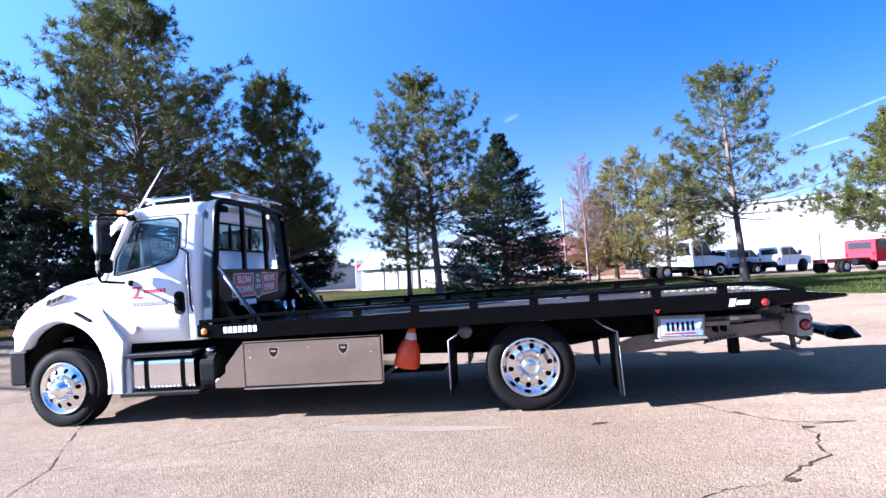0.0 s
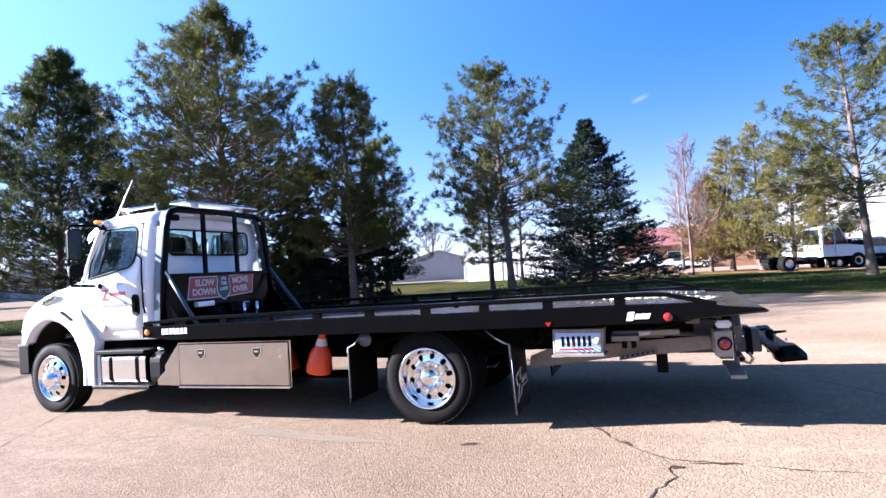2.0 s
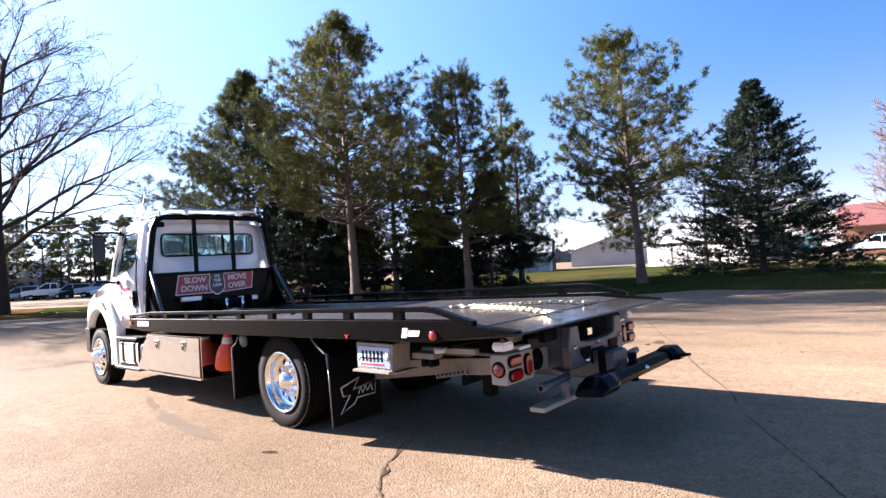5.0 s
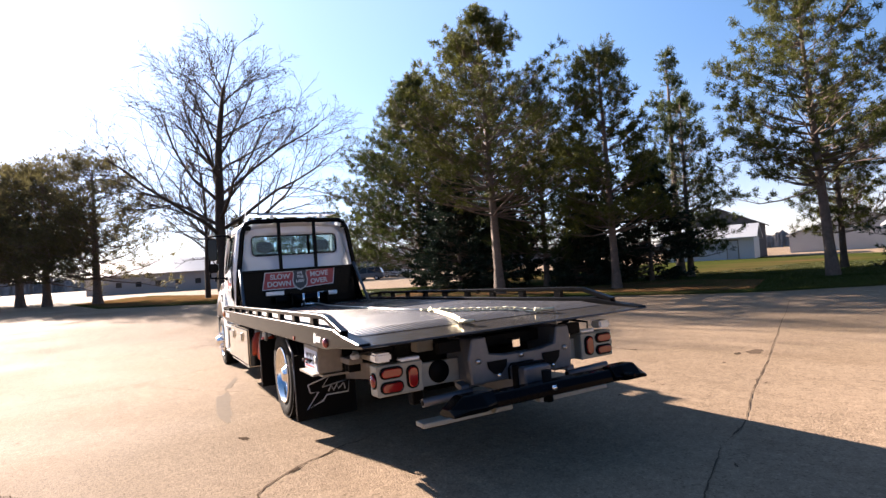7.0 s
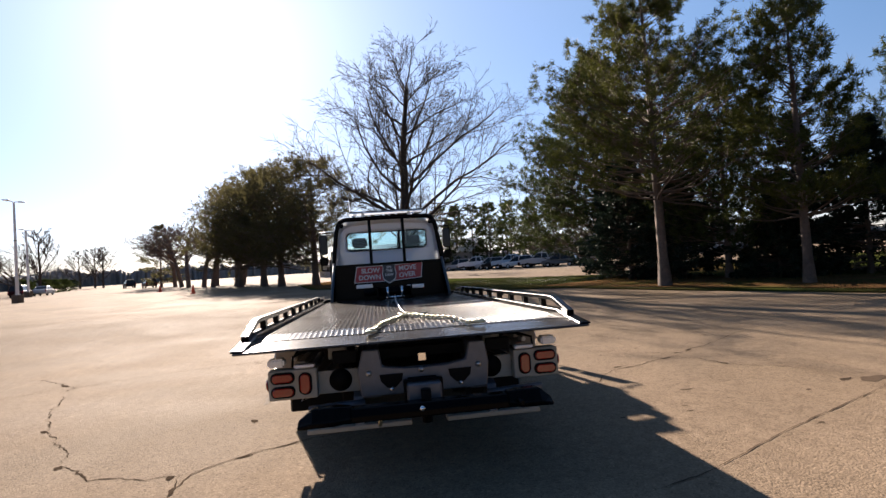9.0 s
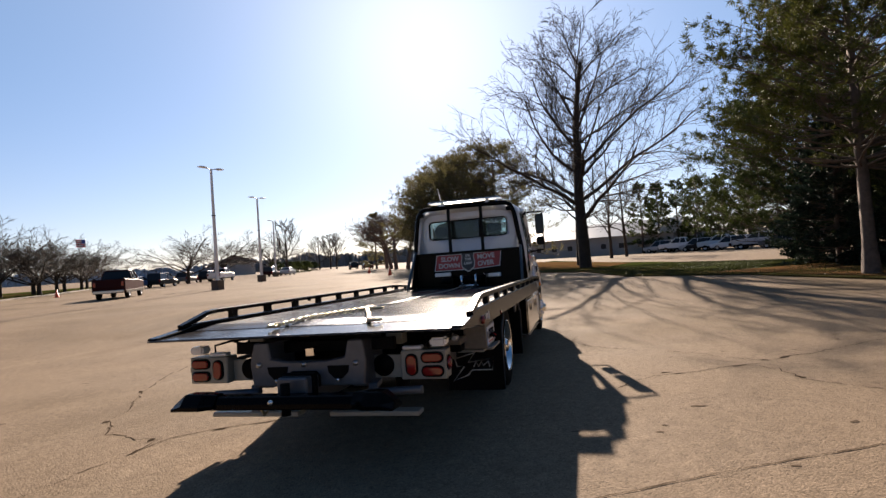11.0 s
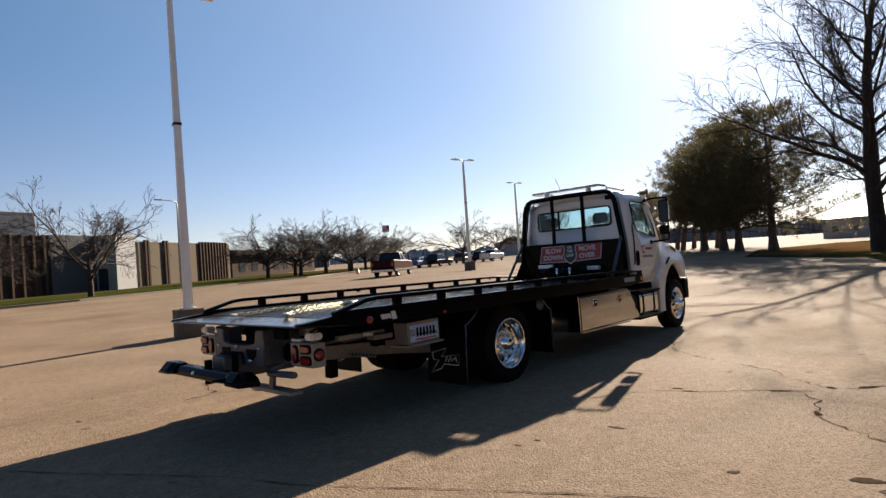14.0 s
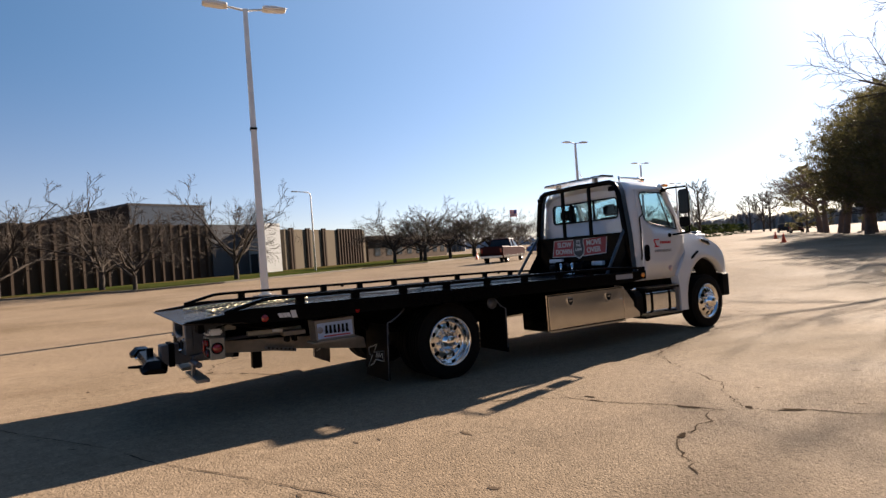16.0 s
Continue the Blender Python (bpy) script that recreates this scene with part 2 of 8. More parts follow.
# distance haze is painted in as this pale blue
HILL = material("hazed_wooded_hill", (0.34, 0.40, 0.46), 1.0, vary=0.3, fine=0.2, coarse=0.03)

# ---- building tools ----


class Shape:
    """Collects vertices and faces of one mesh."""

    def __init__(self):
        self.v, self.f, self.smooth = [], [], []

    def add(self, verts, faces, smooth=False):
        k = len(self.v)
        self.v.extend([tuple(p) for p in verts])
        self.f.extend([tuple(i + k for i in f) for f in faces])
        self.smooth.extend([smooth] * len(faces))
        return self

    def box(self, x0, x1, y0, y1, z0, z1, m=None):
        vs = [Vector((x, y, z)) for x in (x0, x1) for y in (y0, y1) for z in (z0, z1)]
        if m is not None:
            vs = [m @ v for v in vs]
        return self.add(vs, [(0, 1, 3, 2), (4, 6, 7, 5), (0, 4, 5, 1), (2, 3, 7, 6), (0, 2, 6, 4), (1, 5, 7, 3)])

    def prism(self, outline, axis, a, b, inset=0.0):
        """An outline in the two other axes, drawn from a to b along axis; inset chamfers both ends."""
        def put(p, w):
            p = list(p)
            p.insert("xyz".index(axis), w)
            return p
        n = len(outline)
        cx, cy = sum(p[0] for p in outline) / n, sum(p[1] for p in outline) / n
        small = [(p[0] + (cx - p[0]) * inset, p[1] + (cy - p[1]) * inset) for p in outline]
        if inset:
            d = 0.25 * inset * (b - a)
            rings = [(small, a), (outline, a + d), (outline, b - d), (small, b)]
        else:
            rings = [(outline, a), (outline, b)]
        vs = [put(p, w) for ring, w in rings for p in ring]
        fs = [(r * n + i, r * n + (i + 1) % n, (r + 1) * n + (i + 1) % n, (r + 1) * n + i) for r in range(len(rings) - 1) for i in range(n)]
        fs += [tuple(reversed(range(n))), tuple(range((len(rings) - 1) * n, len(rings) * n))]
        return self.add(vs, fs)

    def tube(self, points, radii, sides=8, cap=True):
        """A round bar along points; radii one number or one for each point."""
        pts = [Vector(p) for p in points]
        if not hasattr(radii, "__len__"):
            radii = [radii] * len(pts)
        vs, up = [], None
        for i, p in enumerate(pts):
            d = (pts[min(i + 1, len(pts) - 1)] - pts[max(i - 1, 0)]).normalized()
            if up is None:
                up = Vector((0, 0, 1)) if abs(d.z) < 0.9 else Vector((1, 0, 0))
            u = d.cross(up).normalized()
            w = u.cross(d).normalized()
            up = w
            for k in range(sides):
                a = 2 * math.pi * (k + 0.5) / sides
                vs.append(p + radii[i] * (math.cos(a) * u + math.sin(a) * w))
        fs = [(r * sides + k, r * sides + (k + 1) % sides, (r + 1) * sides + (k + 1) % sides, (r + 1) * sides + k) for r in range(len(pts) - 1) for k in range(sides)]
        self.add(vs, fs, True)
        if cap:
            n = len(self.v) - len(vs)
            self.f += [tuple(n + k for k in reversed(range(sides))), tuple(n + (len(pts) - 1) * sides + k for k in range(sides))]
            self.smooth += [False, False]
        return self

    def lathe(self, profile, centre, axis="y", sides=32):
        """A profile of (along, radius) turned round an axis through centre."""
        vs, c = [], Vector(centre)
        k0 = "xyz".index(axis)
        for along, r in profile:
            for k in range(sides):
                a = 2 * math.pi * k / sides
                p = [r * math.cos(a), r * math.sin(a)]
                p.insert(k0, along)
                vs.append(c + Vector(p))
        n = len(profile)
        fs = [(i * sides + k, i * sides + (k + 1) % sides, (i + 1) * sides + (k + 1) % sides, (i + 1) * sides + k) for i in range(n - 1) for k in range(sides)]
        return self.add(vs, fs, True)

    def mesh(self, name, mat, bevel=0.0, segments=1):
        me = bpy.data.meshes.new(name)
        me.from_pydata([tuple(p) for p in self.v], [], self.f)
        if bevel:
            bm = bmesh.new()
            bm.from_mesh(me)
            bmesh.ops.remove_doubles(bm, verts=bm.verts, dist=0.0002)
            bmesh.ops.recalc_face_normals(bm, faces=bm.faces)
            edges = [e for e in bm.edges if len(e.link_faces) == 2 and e.calc_face_angle(0) > 0.6]
            bmesh.ops.bevel(bm, geom=edges, offset=bevel, segments=segments, affect="EDGES", clamp_overlap=True)
            bm.to_mesh(me)
            bm.free()
        else:
            if any(self.smooth):
                me.polygons.foreach_set("use_smooth", self.smooth)
            bm = bmesh.new()
            bm.from_mesh(me)
            bmesh.ops.recalc_face_normals(bm, faces=bm.faces)
            bm.to_mesh(me)
            bm.free()
        me.materials.append(mat)
        return me


def thing(name, place, label, category, group="", kind=""):
    """An Empty at a thing's base, the parent of its parts."""
    ob = new(name)
    ob.empty_display_size = 0.2
    ob.matrix_world = place if isinstance(place, Matrix) else Matrix.Translation(place)
    return tagged(ob, label, category, group, kind)


def part(name, shape, mat, parent, label="", bevel=0.0, segments=1):
    ob = new(name, shape.mesh(name, mat, bevel, segments) if isinstance(shape, Shape) else shape)
    ob.parent = parent
    if label:
        ob["label"] = label
    return ob


def whole(name, shape, mat, label, category, group="", kind="", bevel=0.0, place=None):
    """A thing of one mesh."""
    ob = new(name, shape.mesh(name, mat, bevel))
    if place is not None:
        ob.matrix_world = place
    return tagged(ob, label, category, group, kind)


def raw_mesh(name, verts, faces_flat, size, mat, smooth=False):
    """A mesh from numpy arrays: verts (n,3) and faces (m,size)."""
    me = bpy.data.meshes.new(name)
    me.vertices.add(len(verts))
    me.vertices.foreach_set("co", np.asarray(verts, np.float32).ravel())
    m = len(faces_flat)
    me.loops.add(m * size)
    me.loops.foreach_set("vertex_index", np.asarray(faces_flat, np.int32).ravel())
    me.polygons.add(m)
    me.polygons.foreach_set("loop_start", np.arange(0, m * size, size, dtype=np.int32))
    me.polygons.foreach_set("loop_total", np.full(m, size, np.int32))
    me.update(calc_edges=True)
    if smooth:
        me.polygons.foreach_set("use_smooth", np.ones(m, bool))
    me.materials.append(mat)
    return me


def ground_height(x, y):
    """The apron's own slope near the truck, easing to level ground further off."""
    w = np.exp(-(np.hypot(x, y) / 15) ** 6)
    lawn = 0.15 * np.clip((y - 11) / 6, 0, 1) * np.clip((x + 12) / 8, 0, 1)
    return w * (0.01885 * x + 0.00977 * y) + (1 - w) * (0.25 + lawn)


def on_ground(x, y, turn=0.0, lift=0.0):
    return pose(x, y, float(ground_height(x, y)) + lift, 0, 0, turn)

# ---- ground ----


def make_ground():
    rings = np.concatenate([np.arange(0, 24, 0.75), np.geomspace(24, 1800, 40)])
    n = 96
    a = np.arange(n) * 2 * np.pi / n
    x, y = (rings[:, None] * np.cos(a)).ravel(), (rings[:, None] * np.sin(a)).ravel()
    v = np.stack([x, y, ground_height(x, y)], 1)
    i, k = np.meshgrid(np.arange(len(rings) - 1), np.arange(n), indexing="ij")
    f = np.stack([i * n + k, (i + 1) * n + k, (i + 1) * n + (k + 1) % n, i * n + (k + 1) % n], -1).reshape(-1, 4)
    ob = new("ground", raw_mesh("ground", v, f, 4, CONCRETE, True))
    return tagged(ob, "tan exposed-aggregate concrete apron with cracks and joints", "pavement", kind="structure")


ground = make_ground()


def ribbon(name, points, width, mat, lift=0.004, jitter=0.0, label="", step=0.06):
    """A narrow strip that lies on the ground along points, with an uneven edge."""
    rng = np.random.default_rng(len(points) * 7 + int(abs(points[0][0]) * 100))
    pts = []
    for (x0, y0), (x1, y1) in zip(points, points[1:]):
        d = math.hypot(x1 - x0, y1 - y0)
        m = max(1, int(d / step))
        for i in range(m):
            pts.append((x0 + (x1 - x0) * i / m, y0 + (y1 - y0) * i / m))
    pts.append(points[-1])
    p = np.array(pts)
    t = np.gradient(p, axis=0)
    t /= np.linalg.norm(t, axis=1)[:, None] + 1e-9
    nrm = np.stack([-t[:, 1], t[:, 0]], 1)
    wobble = np.cumsum(rng.normal(0, 1, len(p)))
    wobble = (wobble - np.linspace(wobble[0], wobble[-1], len(p))) * jitter * 0.35 + rng.normal(0, jitter * 0.5, len(p))
    p = p + nrm * wobble[:, None]
    w = width * (np.clip(np.convolve(rng.uniform(-0.35, 1.3, len(p)), np.ones(3) / 3, "same") * 1.25, 0.12, 1.6) if jitter else np.ones(len(p))) / 2
    a, b = p + nrm * w[:, None], p - nrm * w[:, None]
    xy = np.concatenate([a, b])
    v = np.c_[xy, ground_height(xy[:, 0], xy[:, 1]) + lift]
    m = len(p)
    f = np.array([(i, i + m, i + 1 + m, i + 1) for i in range(m - 1)])
    ob = new(name, raw_mesh(name, v, f, 4, mat))
    ob.parent = ground
    if label:
        ob["label"] = label
    return ob


# the crack that wanders round the camera's side of the truck
ribbon("crack", [(1.30, -0.55), (1.52, -0.95), (1.77, -1.35), (2.0, -1.67), (2.21, -1.92)], 0.020, CRACK, 0.004, 0.03)
ribbon("crack", [(2.21, -1.92), (2.21, -2.21), (2.01, -2.68), (1.55, -3.07), (1.03, -3.39), (0.36, -3.9), (-0.55, -4.37), (-2.3, -5.1)], 0.016, CRACK, 0.004, 0.03)
ribbon("crack", [(-2.75, -5.3), (-3.02, -5.32), (-3.75, -5.99), (-4.38, -6.58)], 0.026, CRACK, 0.004, 0.03)
ribbon("crack", [(2.2, -1.89), (2.4, -1.85), (2.62, -1.81), (2.8, -1.86), (3.03, -1.89), (3.7, -1.86)], 0.014, CRACK, 0.004, 0.02)
ribbon("crack", [(-6.71, -8.02), (-6.82, -6.64)], 0.02, CRACK, 0.004, 0.02)
# the cracks that meet beyond the truck
ribbon("crack", [(-4.15, 1.5), (-2.85, 2.1), (-2.26, 2.88), (-1.85, 3.52), (-1.41, 3.88), (-1.17, 4.18)], 0.014, CRACK, 0.004, 0.03)
ribbon("crack", [(-1.17, 4.18), (-1.24, 4.44), (-1.42, 4.55), (-1.60, 4.88), (-2.53, 5.96), (-2.78, 6.41)], 0.015, CRACK, 0.004, 0.02)
ribbon("crack", [(0.28, 2.40), (-0.05, 2.57), (-0.34, 2.83), (-0.52, 3.30), (-0.83, 3.80), (-0.98, 4.12)], 0.012, CRACK, 0.004, 0.02)
ribbon("crack", [(-0.88, 3.92), (-0.78, 4.10), (-0.45, 4.20), (-0.10, 4.27), (0.25, 4.55), (0.47, 4.79)], 0.016, CRACK, 0.004, 0.035)
ribbon("crack", [(-2.85, 2.1), (-3.3, 1.75), (-4.2, 1.9)], 0.010, CRACK, 0.004, 0.02)
ribbon("crack", [(-8.02, 0.13), (-7.59, 0.73), (-7.31, 1.26), (-7.1, 2.2)], 0.026, CRACK, 0.004, 0.03)
ribbon("joint", [(2.53, -1.82), (2.18, -1.79), (1.94, -1.59), (1.71, -1.31), (1.53, -0.93)], 0.014, JOINT, 0.005, 0.008)
ribbon("joint", [(-5.8, -0.5), (-5.42, -1.04), (-4.73, -2.09), (-4.34, -2.62), (-3.95, -3.84), (-3.16, -5.21), (-2.53, -6.13)], 0.014, JOINT, 0.005, 0.006)
ribbon("joint", [(-4.30, -2.66), (-3.24, -2.1), (-2.43, -1.63), (-2.05, -1.32), (-1.2, -1.0)], 0.012, JOINT, 0.005, 0.006)
ribbon("joint", [(4.6, -0.5), (4.0, 0.54), (3.57, 1.26), (3.33, 1.91), (2.65, 3.12), (2.05, 4.25), (0.24, 7.5), (-2.2, 12.0)], 0.014, JOINT, 0.005, 0.006)
ribbon("joint", [(9.0, -7.2), (5.32, -8.18), (1.96, -9.07), (-6.0, -11.2)], 0.014, JOINT, 0.005, 0.006)
ribbon("joint", [(-16, -14), (-6, -20), (-24, -30)], 0.014, JOINT, 0.005, 0.006)


def blot(name, x, y, sx, sy, mat, turn=0.0, lift=0.003, seed=0):
    rng = np.random.default_rng(seed)
    n = 26
    a = np.arange(n) * 2 * np.pi / n
    r = 1 + np.convolve(rng.normal(0, 0.35, n), np.ones(3) / 3, "same")
    u, w = sx * r * np.cos(a), sy * r * np.sin(a)
    c, s = math.cos(radians(turn)), math.sin(radians(turn))
    xs, ys = x + u * c - w * s, y + u * s + w * c
    xs, ys = np.append(xs, x), np.append(ys, y)
    v = np.c_[xs, ys, ground_height(xs, ys) + lift]
    f = np.array([(i, (i + 1) % n, n) for i in range(n)])
    ob = new(name, raw_mesh(name, v, f, 3, mat))
    ob.parent = ground
    return ob


blot("worn_patch", -1.25, -1.62, 1.05, 0.09, PATCH, -4, seed=3)
blot("worn_patch", -2.95, -1.33, 0.55, 0.05, PATCH, -14, seed=5)
blot("dark_spot", 0.57, -1.65, 0.08, 0.03, CRACK, 10, seed=6)
for k, (x, y, a, b, turn) in enumerate(((-0.84, 3.84, 0.11, 0.03, 115), (-1.36, 4.50, 0.09, 0.035, 130), (-0.10, 4.29, 0.06, 0.03, 20), (-1.18, 4.22, 0.05, 0.03, 60), (-0.45, 3.12, 0.06, 0.02, 110), (-0.52, 2.98, 0.06, 0.02, 110), (1.85, -1.45, 0.06, 0.025, 125), (2.21, -1.95, 0.05, 0.03, 10), (2.55, -1.82, 0.09, 0.018, 10), (1.6, -3.1, 0.06, 0.03, 40), (0.1, -4.05, 0.07, 0.025, 35), (-3.3, -5.6, 0.12, 0.035, 45))):
    blot("crack_chip", x, y, a, b, CRACK, turn, 0.0045, seed=20 + k)
blot("dark_spot", 1.41, 5.04, 0.20, 0.12, JOINT, 120, seed=7)
blot("dark_spot", 1.30, 4.80, 0.10, 0.04, CRACK, 120, seed=8)
# scattered pits and chips broken out of the paste
chips = np.random.default_rng(77)
for k in range(90):
    r, a = 1.6 + 7.5 * math.sqrt(chips.random()), chips.uniform(-0.2, 2.4) if k < 60 else chips.uniform(-2.4, -0.2)
    size = chips.uniform(0.012, 0.035)
    blot("pit", r * math.cos(a), r * math.sin(a) + (1.0 if a > 0 else -1.0), size * chips.uniform(1.0, 2.6), size * 0.6, JOINT, chips.uniform(90, 140), 0.0035, seed=200 + k)


def sheet(name, outline, mat, lift, label, category, cell=1.5, kind="structure"):
    """A flat area inside an outline that follows the ground, with a thin turned-down edge."""
    xs, ys = [p[0] for p in outline], [p[1] for p in outline]
    bm = bmesh.new()
    vs = [bm.verts.new((x, y, 0)) for x, y in outline]
    bm.faces.new(vs)
    for ax, lo, hi in ((0, min(xs), max(xs)), (1, min(ys), max(ys))):
        m = min(60, max(2, int((hi - lo) / cell)))
        for i in range(1, m):
            co, no = [0, 0, 0], [0, 0, 0]
            co[ax], no[ax] = lo + (hi - lo) * i / m, 1
            bmesh.ops.bisect_plane(bm, geom=bm.verts[:] + bm.edges[:] + bm.faces[:], plane_co=co, plane_no=no)
    rim = [e for e in bm.edges if len(e.link_faces) == 1]
    down = bmesh.ops.extrude_edge_only(bm, edges=rim)
    for v in bm.verts:
        v.co.z = float(ground_height(v.co.x, v.co.y)) + lift
    for v in down["geom"]:
        if isinstance(v, bmesh.types.BMVert):
            v.co.z -= lift + 0.03
    bmesh.ops.recalc_face_normals(bm, faces=bm.faces)
    me = bpy.data.meshes.new(name)
    bm.to_mesh(me)
    bm.free()
    me.materials.append(mat)
    return tagged(new(name, me), label, category, kind=kind)


LAWN_EDGE = [(-48, -8.0), (-33, -5.0), (-25, 2.0), (-18.6, 3.6), (-16.0, 7.6), (-9.6, 11.4), (-4.2, 13.4), (-1.2, 15.3), (3.4, 14.6), (7.8, 12.9), (10, 11.2), (16, 9.0), (40, 4)]
lawn = sheet("lawn", LAWN_EDGE + [(60, 22), (20, 27), (8, 33), (-4, 46), (-14, 55), (-40, 60), (-36, 30), (-24, 15.5), (-30, 9.0), (-42, 3.6), (-62, -2)], GRASS, 0.05, "patchy green lawn strewn with brown needles", "lawn")
litter = sheet("needle_bed", [(-17.5, 7.0), (-9.6, 11.9), (-4.4, 13.9), (-5.5, 16.2), (-10, 17.0), (-15, 15.0), (-20, 12.0)], LITTER, 0.075, "brown needle litter under the pines", "ground cover")
litter_west = sheet("needle_bed", [(-60, -3.6), (-47.6, -7.4), (-33, -4.6), (-29.4, -0.8), (-30.4, 3.2), (-36, 5.0), (-44, 2.6)], LITTER, 0.070, "brown leaf litter round the great oak", "ground cover")
litter_b = sheet("needle_bed", [(3.2, 38.0), (11.5, 34.0), (14.0, 38.5), (8, 44.0), (4, 43.5)], LITTER, 0.085, "russet needle litter under the yellowing conifers", "ground cover")
verge = sheet("verge", [(34, -58), (26, -52), (8.9, -43.6), (0.7, -36.8), (-5, -38.3), (-19.5, -45.3), (-29, -48.3), (-45, -58.3), (-80, -85.3), (-86, -95), (-45, -95), (20, -95)], GRASS, 0.10, "grass verge beside the ribbed building", "lawn", cell=3)


def inside(px, py, poly):
    """Which of the points lie in the outline."""
    hit = np.zeros(len(px), bool)
    for (x0, y0), (x1, y1) in zip(poly, poly[1:] + poly[:1]):
        cross = (y0 > py) != (y1 > py)
        with np.errstate(divide="ignore", invalid="ignore"):
            at = (x1 - x0) * (py - y0) / (y1 - y0) + x0
        hit ^= cross & (px < at)
    return hit


def grass_blades(poly, x0, x1, y0, y1, count, seed, lift, height=0.075):
    """Upright blades strewn over the part of an outline that lies in a box."""
    rng = np.random.default_rng(seed)
    px, py = rng.uniform(x0, x1, count), rng.uniform(y0, y1, count)
    clumps = np.sin(px * 1.7 + 3 * np.sin(py * 0.6)) + np.sin(py * 2.1 + 2 * np.sin(px * 0.8)) + rng.normal(0, 0.8, count)
    keep = inside(px, py, poly) & (clumps > -0.9)
    px, py = px[keep], py[keep]
    n = len(px)
    a, h = rng.uniform(0, 2 * np.pi, n), height * rng.uniform(0.4, 1.25, n)
    w = rng.uniform(0.006, 0.013, n)
    z = ground_height(px, py) + lift - 0.01
    lean = rng.normal(0, 0.035, (n, 2))
    v = np.stack([np.c_[px - w * np.cos(a), py - w * np.sin(a), z], np.c_[px + w * np.cos(a), py + w * np.sin(a), z], np.c_[px + lean[:, 0], py + lean[:, 1], z + h]], 1).reshape(-1, 3)
    ob = new("grass", raw_mesh("grass", v, np.arange(len(v)).reshape(-1, 3), 3, BLADE))
    return tagged(ob, "short uneven grass with bare brown patches", "grass", kind="stuff")


LAWN_ALL = LAWN_EDGE + [(60, 22), (20, 27), (8, 33), (-4, 46), (-14, 55), (-40, 60), (-36, 30), (-24, 15.5), (-30, 9.0), (-42, 3.6), (-62, -2)]
grass_blades(LAWN_ALL, -31, -14, -6, 12, 80000, 1, 0.05)
grass_blades(LAWN_ALL, -14, 22, 9, 34, 190000, 2, 0.05)


def kerb_run(points):
    s = Shape()
    for (x0, y0), (x1, y1) in zip(points, points[1:]):
        d = Vector((x1 - x0, y1 - y0, 0))
        q = d.normalized().cross(Vector((0, 0, 1))) * 0.15
        z0, z1 = float(ground_height(x0, y0)), float(ground_height(x1, y1))
        a, b = Vector((x0, y0, z0)), Vector((x1, y1, z1))
        lo, hi = Vector((0, 0, -0.05)), Vector((0, 0, 0.14))
        vs = [p + o + w for p in (a, b) for o in (-q, q) for w in (lo, hi)]
        s.add(vs, [(0, 1, 3, 2), (4, 6, 7, 5), (0, 4, 5, 1), (2, 3, 7, 6), (0, 2, 6, 4), (1, 5, 7, 3)])
    return whole("kerb", s, KERB, "pale concrete kerb along the grass verge", "kerb", kind="structure")


kerb_run([(26, -51.6), (8.9, -43.2), (0.7, -36.4), (-5, -37.9), (-19.5, -44.9), (-29, -47.9), (-45, -57.9), (-80, -84.9)])

# ---- trees ----


def tube_arrays(paths, sides=5):
    """Many tapered round bars as one set of arrays. paths: lists of (x, y, z, radius)."""
    V, F, n0 = [], [], 0
    ang = np.arange(sides) * 2 * np.pi / sides
    for path in paths:
        p = np.asarray(path, float)
        d = np.gradient(p[:, :3], axis=0)
        d /= np.linalg.norm(d, axis=1)[:, None] + 1e-9
        ref = np.where(np.abs(d[:, 2:3]) < 0.9, [[0, 0, 1.0]], [[1.0, 0, 0]])
        u = np.cross(d, ref)
        u /= np.linalg.norm(u, axis=1)[:, None] + 1e-9
        w = np.cross(u, d)
        ring = p[:, None, :3] + p[:, None, 3:4] * (np.cos(ang)[None, :, None] * u[:, None] + np.sin(ang)[None, :, None] * w[:, None])
        V.append(ring.reshape(-1, 3))
        m = len(p)
        i, k = np.meshgrid(np.arange(m - 1), np.arange(sides), indexing="ij")
        F.append(n0 + np.stack([i * sides + k, i * sides + (k + 1) % sides, (i + 1) * sides + (k + 1) % sides, (i + 1) * sides + k], -1).reshape(-1, 4))
        n0 += m * sides
    return np.concatenate(V), np.concatenate(F)


def needle_arrays(centres, ways, rng, count, length, width, spread=0.62):
    """Bunches of thin needles: at each centre, count narrow triangles that fan out round a way."""
    n = len(centres)
    d = ways[:, None, :] + rng.normal(0, spread, (n, count, 3))
    d /= np.linalg.norm(d, axis=2)[..., None] + 1e-9
    L = length * rng.uniform(0.6, 1.15, (n, count, 1))
    side = np.cross(d, rng.normal(0, 1, (n, count, 3)))
    side /= np.linalg.norm(side, axis=2)[..., None] + 1e-9
    c = centres[:, None, :] + rng.normal(0, length * 0.22, (n, count, 3))
    w = width * rng.uniform(0.7, 1.3, (n, count, 1))
    a, b, t = c - side * w, c + side * w, c + d * L
    v = np.stack([a, b, t], 2).reshape(-1, 3)
    return v, np.arange(len(v)).reshape(-1, 3)


